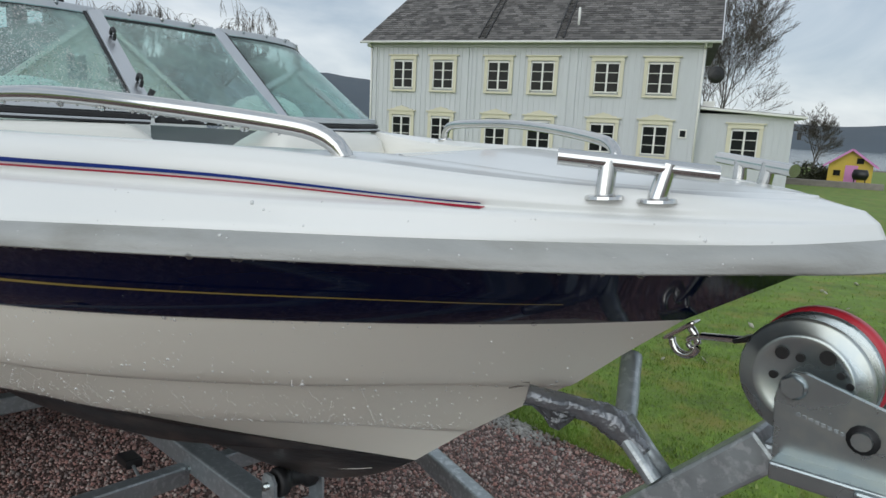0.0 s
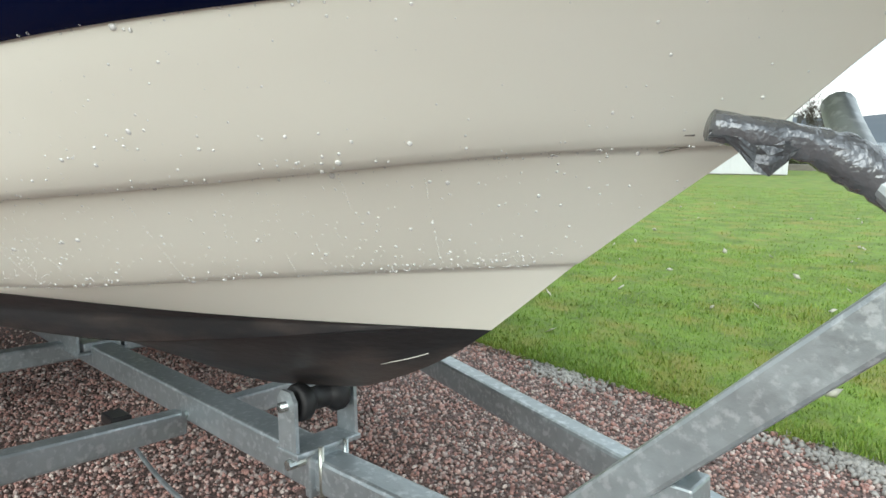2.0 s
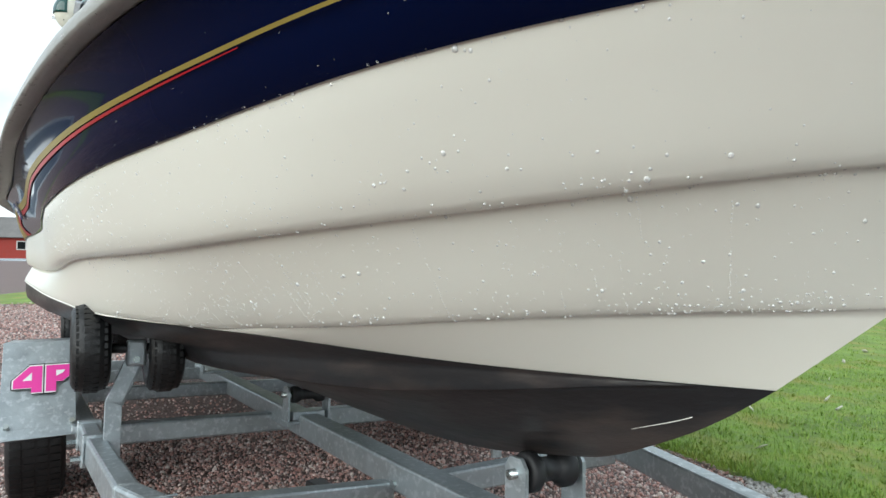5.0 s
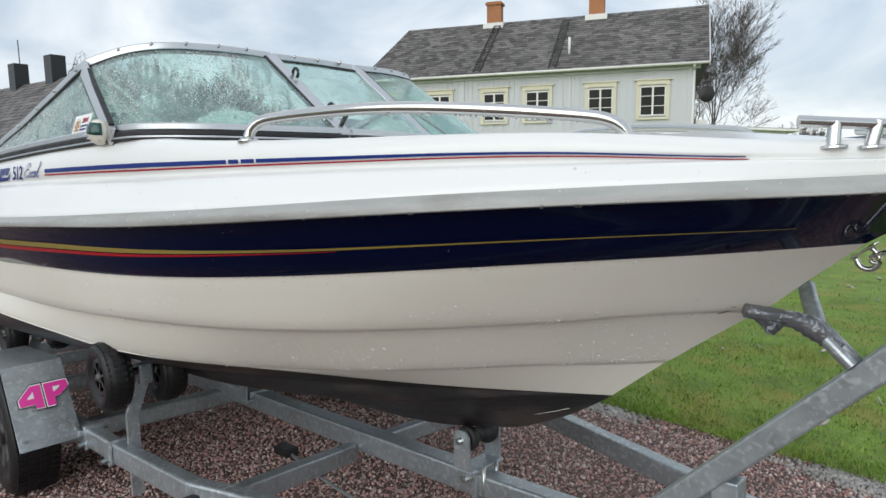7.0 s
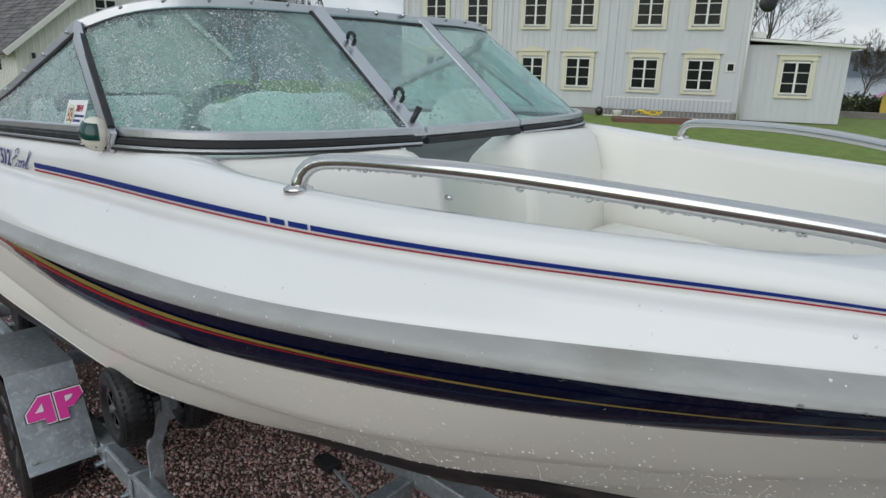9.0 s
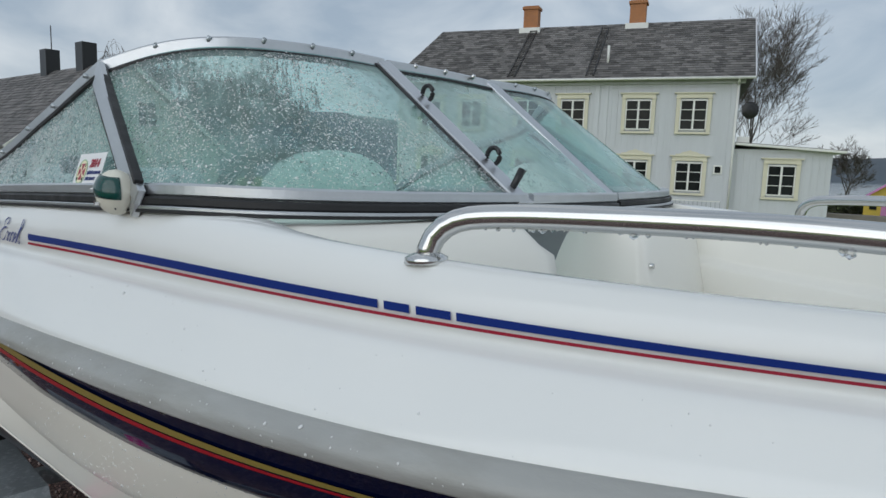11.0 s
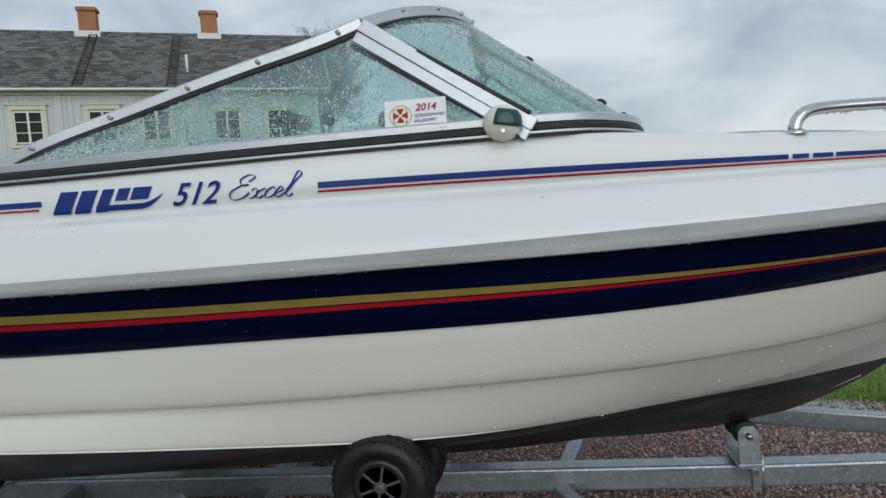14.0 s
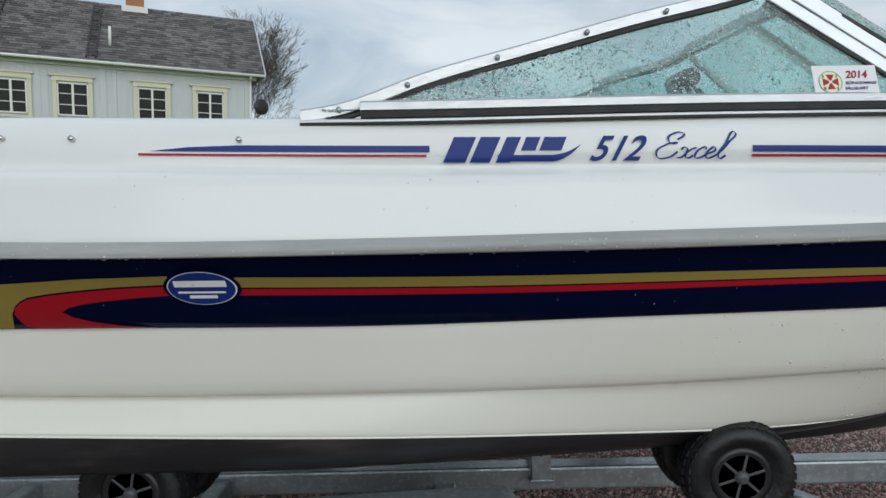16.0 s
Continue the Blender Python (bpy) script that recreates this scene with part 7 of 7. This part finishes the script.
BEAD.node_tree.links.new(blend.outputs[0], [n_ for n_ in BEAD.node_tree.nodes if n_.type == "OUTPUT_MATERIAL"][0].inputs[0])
wb = LENSDROP.node_tree.nodes["Principled BSDF"]
wb.inputs["Transmission Weight"].default_value, wb.inputs["IOR"].default_value, wb.inputs["Roughness"].default_value = 1.0, 1.33, 0.0


def drops(name, rows, n, size, seed, label, x_range=(-1.6, 2.5), clump=0.6, flat=0.55, lift=0.0, cluster=60, low=False, water=None, big=False, wide=0.42):
    """Rain beads on a lofted surface given by its rows."""
    r = np.random.default_rng(seed)
    a = np.array(rows, float)
    rr, cc = a.shape[:2]
    even = lambda m: (1 - (1 - r.random(m)) ** (2 / 3)) * (cc - 1.001) if cc == N_U else r.uniform(0, cc - 1.001, m)
    cen = np.stack([r.uniform(0, rr - 1.001, cluster), even(cluster)], -1)
    k = r.integers(0, cluster, n)
    i = np.where(r.random(n) < clump, cen[k, 0] + r.normal(0, rr * 0.05, n), r.uniform(0, rr - 1.001, n))
    j = np.where(r.random(n) < clump, cen[k, 1] + r.normal(0, cc * 0.012, n), even(n))
    if low:
        i = rr * 0.08 * r.random(n)
    i, j = np.clip(i, 0, rr - 1.001), np.clip(j, 0, cc - 1.001)
    i0, j0 = i.astype(int), j.astype(int)
    fi, fj = (i - i0)[:, None], (j - j0)[:, None]
    p00, p01, p10, p11 = a[i0, j0], a[i0, j0 + 1], a[i0 + 1, j0], a[i0 + 1, j0 + 1]
    p = p00 * (1 - fi) * (1 - fj) + p01 * (1 - fi) * fj + p10 * fi * (1 - fj) + p11 * fi * fj
    tu, tv_ = p01 - p00, p10 - p00
    nn = np.cross(tu, tv_)
    nn /= np.linalg.norm(nn, axis=1)[:, None] + 1e-12
    nn *= np.where(nn[:, 1:2] > 0, -1, 1)
    tu /= np.linalg.norm(tu, axis=1)[:, None] + 1e-12
    tb = np.cross(nn, tu)
    keep = (p[:, 0] > x_range[0]) & (p[:, 0] < x_range[1]) & np.isfinite(p).all(1)
    s = size * np.exp(r.normal(0, wide, n))
    turns = np.stack([tu, tb, nn], -1)
    sz = np.stack([s, s * r.uniform(0.9, 1.3, n), s * flat], -1)
    v, f = scatter(BIG_V if big else DROP_V, BIG_F if big else DROP_F, (p + nn * (lift + s[:, None] * flat * 0.35))[keep], turns[keep], sz[keep])
    return bulk(name, v, f, water or WATERDROP, label, "", True, boat)


drops("hull_rain", top_rows, 2400, 0.0009, 1, "rain drops on the upper hull side", x_range=(0.2, 2.3), water=BEAD, wide=0.5)
drops("hull_rain", top_rows, 460, 0.0017, 21, "large rain drops on the upper hull side", x_range=(0.75, 2.25), clump=0.85, water=BEAD, big=True, wide=0.3, cluster=34)
drops("hull_rain", mid_rows, 5200, 0.0009, 2, "rain drops on the lower hull side", x_range=(0.6, 2.1), water=BEAD, wide=0.5)
drops("hull_rain", mid_rows, 520, 0.0016, 22, "large rain drops on the lower hull side", x_range=(0.8, 2.05), clump=0.8, water=BEAD, big=True, wide=0.3, cluster=30)
drops("crease_rain", top_rows, 520, 0.0018, 3, "rain drops hanging in the hull crease", x_range=(-1.0, 2.2), clump=0.85, low=True, water=BEAD, big=True)
drops("crease_rain", mid_rows, 420, 0.0016, 4, "rain drops hanging in the hull crease", x_range=(0.4, 2.0), clump=0.85, low=True, water=BEAD, big=True)
# thin runs of beads that trickled down the hull
r_ = np.random.default_rng(77)
stack = np.array(mid_rows)
beads = []
for x in r_.uniform(0.9, 1.9, 15):
    i_, j_ = r_.uniform(4.5, 8.0), float(np.interp(x, stack[5, :, 0], range(N_U)))
    for step in range(r_.integers(8, 30)):
        i0, j0 = int(np.clip(i_, 0, len(stack) - 2)), int(np.clip(j_, 0, N_U - 2))
        fi, fj = i_ - i0, j_ - j0
        p = stack[i0, j0] * (1 - fi) * (1 - fj) + stack[i0 + 1, j0] * fi * (1 - fj) + stack[i0, j0 + 1] * (1 - fi) * fj + stack[i0 + 1, j0 + 1] * fi * fj
        tu, tv_ = stack[i0 + 1, j0] - stack[i0, j0], stack[i0, j0 + 1] - stack[i0, j0]
        g = -np.linalg.solve(np.array([[tu @ tu, tu @ tv_], [tu @ tv_, tv_ @ tv_]]), np.array([tu[2], tv_[2]]))
        g *= 0.0055 / (np.linalg.norm(g[0] * tu + g[1] * tv_) + 1e-9)
        beads.append(p + r_.normal(0, 0.0006, 3))
        i_, j_ = i_ + g[0], j_ + g[1]
        if i_ < 0.3:
            break
beads = np.array(beads)
sz_ = 0.0008 * np.exp(r_.normal(0, 0.35, len(beads)))
v, f_ = scatter(DROP_V, DROP_F, beads, random_turns(r_, len(beads)), np.stack([sz_, sz_, sz_], -1))
bulk("hull_rain", v, f_, BEAD, "thin runs of rain beads down the hull", "", True, boat)
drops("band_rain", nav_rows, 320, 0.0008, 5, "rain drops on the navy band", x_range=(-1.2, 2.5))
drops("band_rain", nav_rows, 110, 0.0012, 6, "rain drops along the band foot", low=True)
drops("deck_rain", deck_rows[:8], 200, 0.0008, 7, "rain drops on the white deck side", clump=0.3, water=BEAD)
under = [RBOT + (0, 0.002, -0.001), RBOT + (0, 0.008, -0.001)]
drops("rail_rain", under, 150, 0.0021, 8, "rain drops hanging under the rub rail", clump=0.35, flat=1.0, lift=0.001, water=LENSDROP, big=True)
drops("rail_rain", rail_rows[4:10], 300, 0.0010, 18, "rain drops on the grey rub rail", clump=0.35, water=BEAD)
# on the glass, white-painted drops imitate sparkle beside drops that refract
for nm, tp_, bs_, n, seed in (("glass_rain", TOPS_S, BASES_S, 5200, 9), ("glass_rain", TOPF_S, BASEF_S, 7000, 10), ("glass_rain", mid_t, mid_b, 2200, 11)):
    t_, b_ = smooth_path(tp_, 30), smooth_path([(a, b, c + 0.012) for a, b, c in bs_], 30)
    drops(nm, [b_ + (t_ - b_) * k for k in np.linspace(0.04, 0.96, 8)], n * 2, 0.00075, seed + 40, "rain drops on the windscreen glass, bright specks painted white", x_range=(-0.45, 1.2), clump=0.5, flat=0.5, cluster=120, lift=0.0004, water=BEAD)
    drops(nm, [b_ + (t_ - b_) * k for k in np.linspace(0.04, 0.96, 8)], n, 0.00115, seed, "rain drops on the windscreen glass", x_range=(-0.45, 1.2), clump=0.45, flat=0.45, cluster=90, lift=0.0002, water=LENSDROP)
rp = smooth_path([(1.352, -0.672, 1.2745), (1.45, -0.643, 1.273), (1.60, -0.601, 1.265), (1.75, -0.545, 1.248), (1.90, -0.467, 1.224), (1.99, -0.412, 1.207)], 60)
drops("rail_rain", [rp + (0, -0.004, -0.0118), rp + (0, 0.004, -0.0122)], 90, 0.0017, 12, "rain drops hanging under the grab rail", flat=1.0, water=LENSDROP)

# scratches in the bottom paint at the forefoot
SCRATCH = mat("bare_gelcoat_scratch", (0.70, 0.68, 0.62), 0.6)
for pts in ([(1.575, 0.462), (1.61, 0.472), (1.65, 0.484), (1.675, 0.493)], [(1.300, 0.385), (1.330, 0.388), (1.352, 0.392)], [(1.02, 0.372), (1.10, 0.371), (1.18, 0.374)], [(1.375, 0.405), (1.380, 0.412)], [(1.44, 0.420), (1.452, 0.425)]):
    path = []
    for x, z in pts:
        y = -hull_half(x, z) if x < KEEL[-1, 0] else mid_y(x)
        path.append((x, min(y, mid_y(x)) - 0.002, z))
    tube("scratch", path, 0.0008, SCRATCH, boat, 5, steps=10)
SCUFF = mat("grey_scuff", (0.20, 0.18, 0.16), 0.7)
for k in range(4):
    z = 0.792 + 0.006 * k
    path = [(x, -hull_half(x, z) - 0.003, z + 0.004 * math.sin(x * 60 + k)) for x in np.linspace(2.088, 2.122, 6)]
    tube("scuff_mark", path, 0.0013, SCUFF, boat, 5)
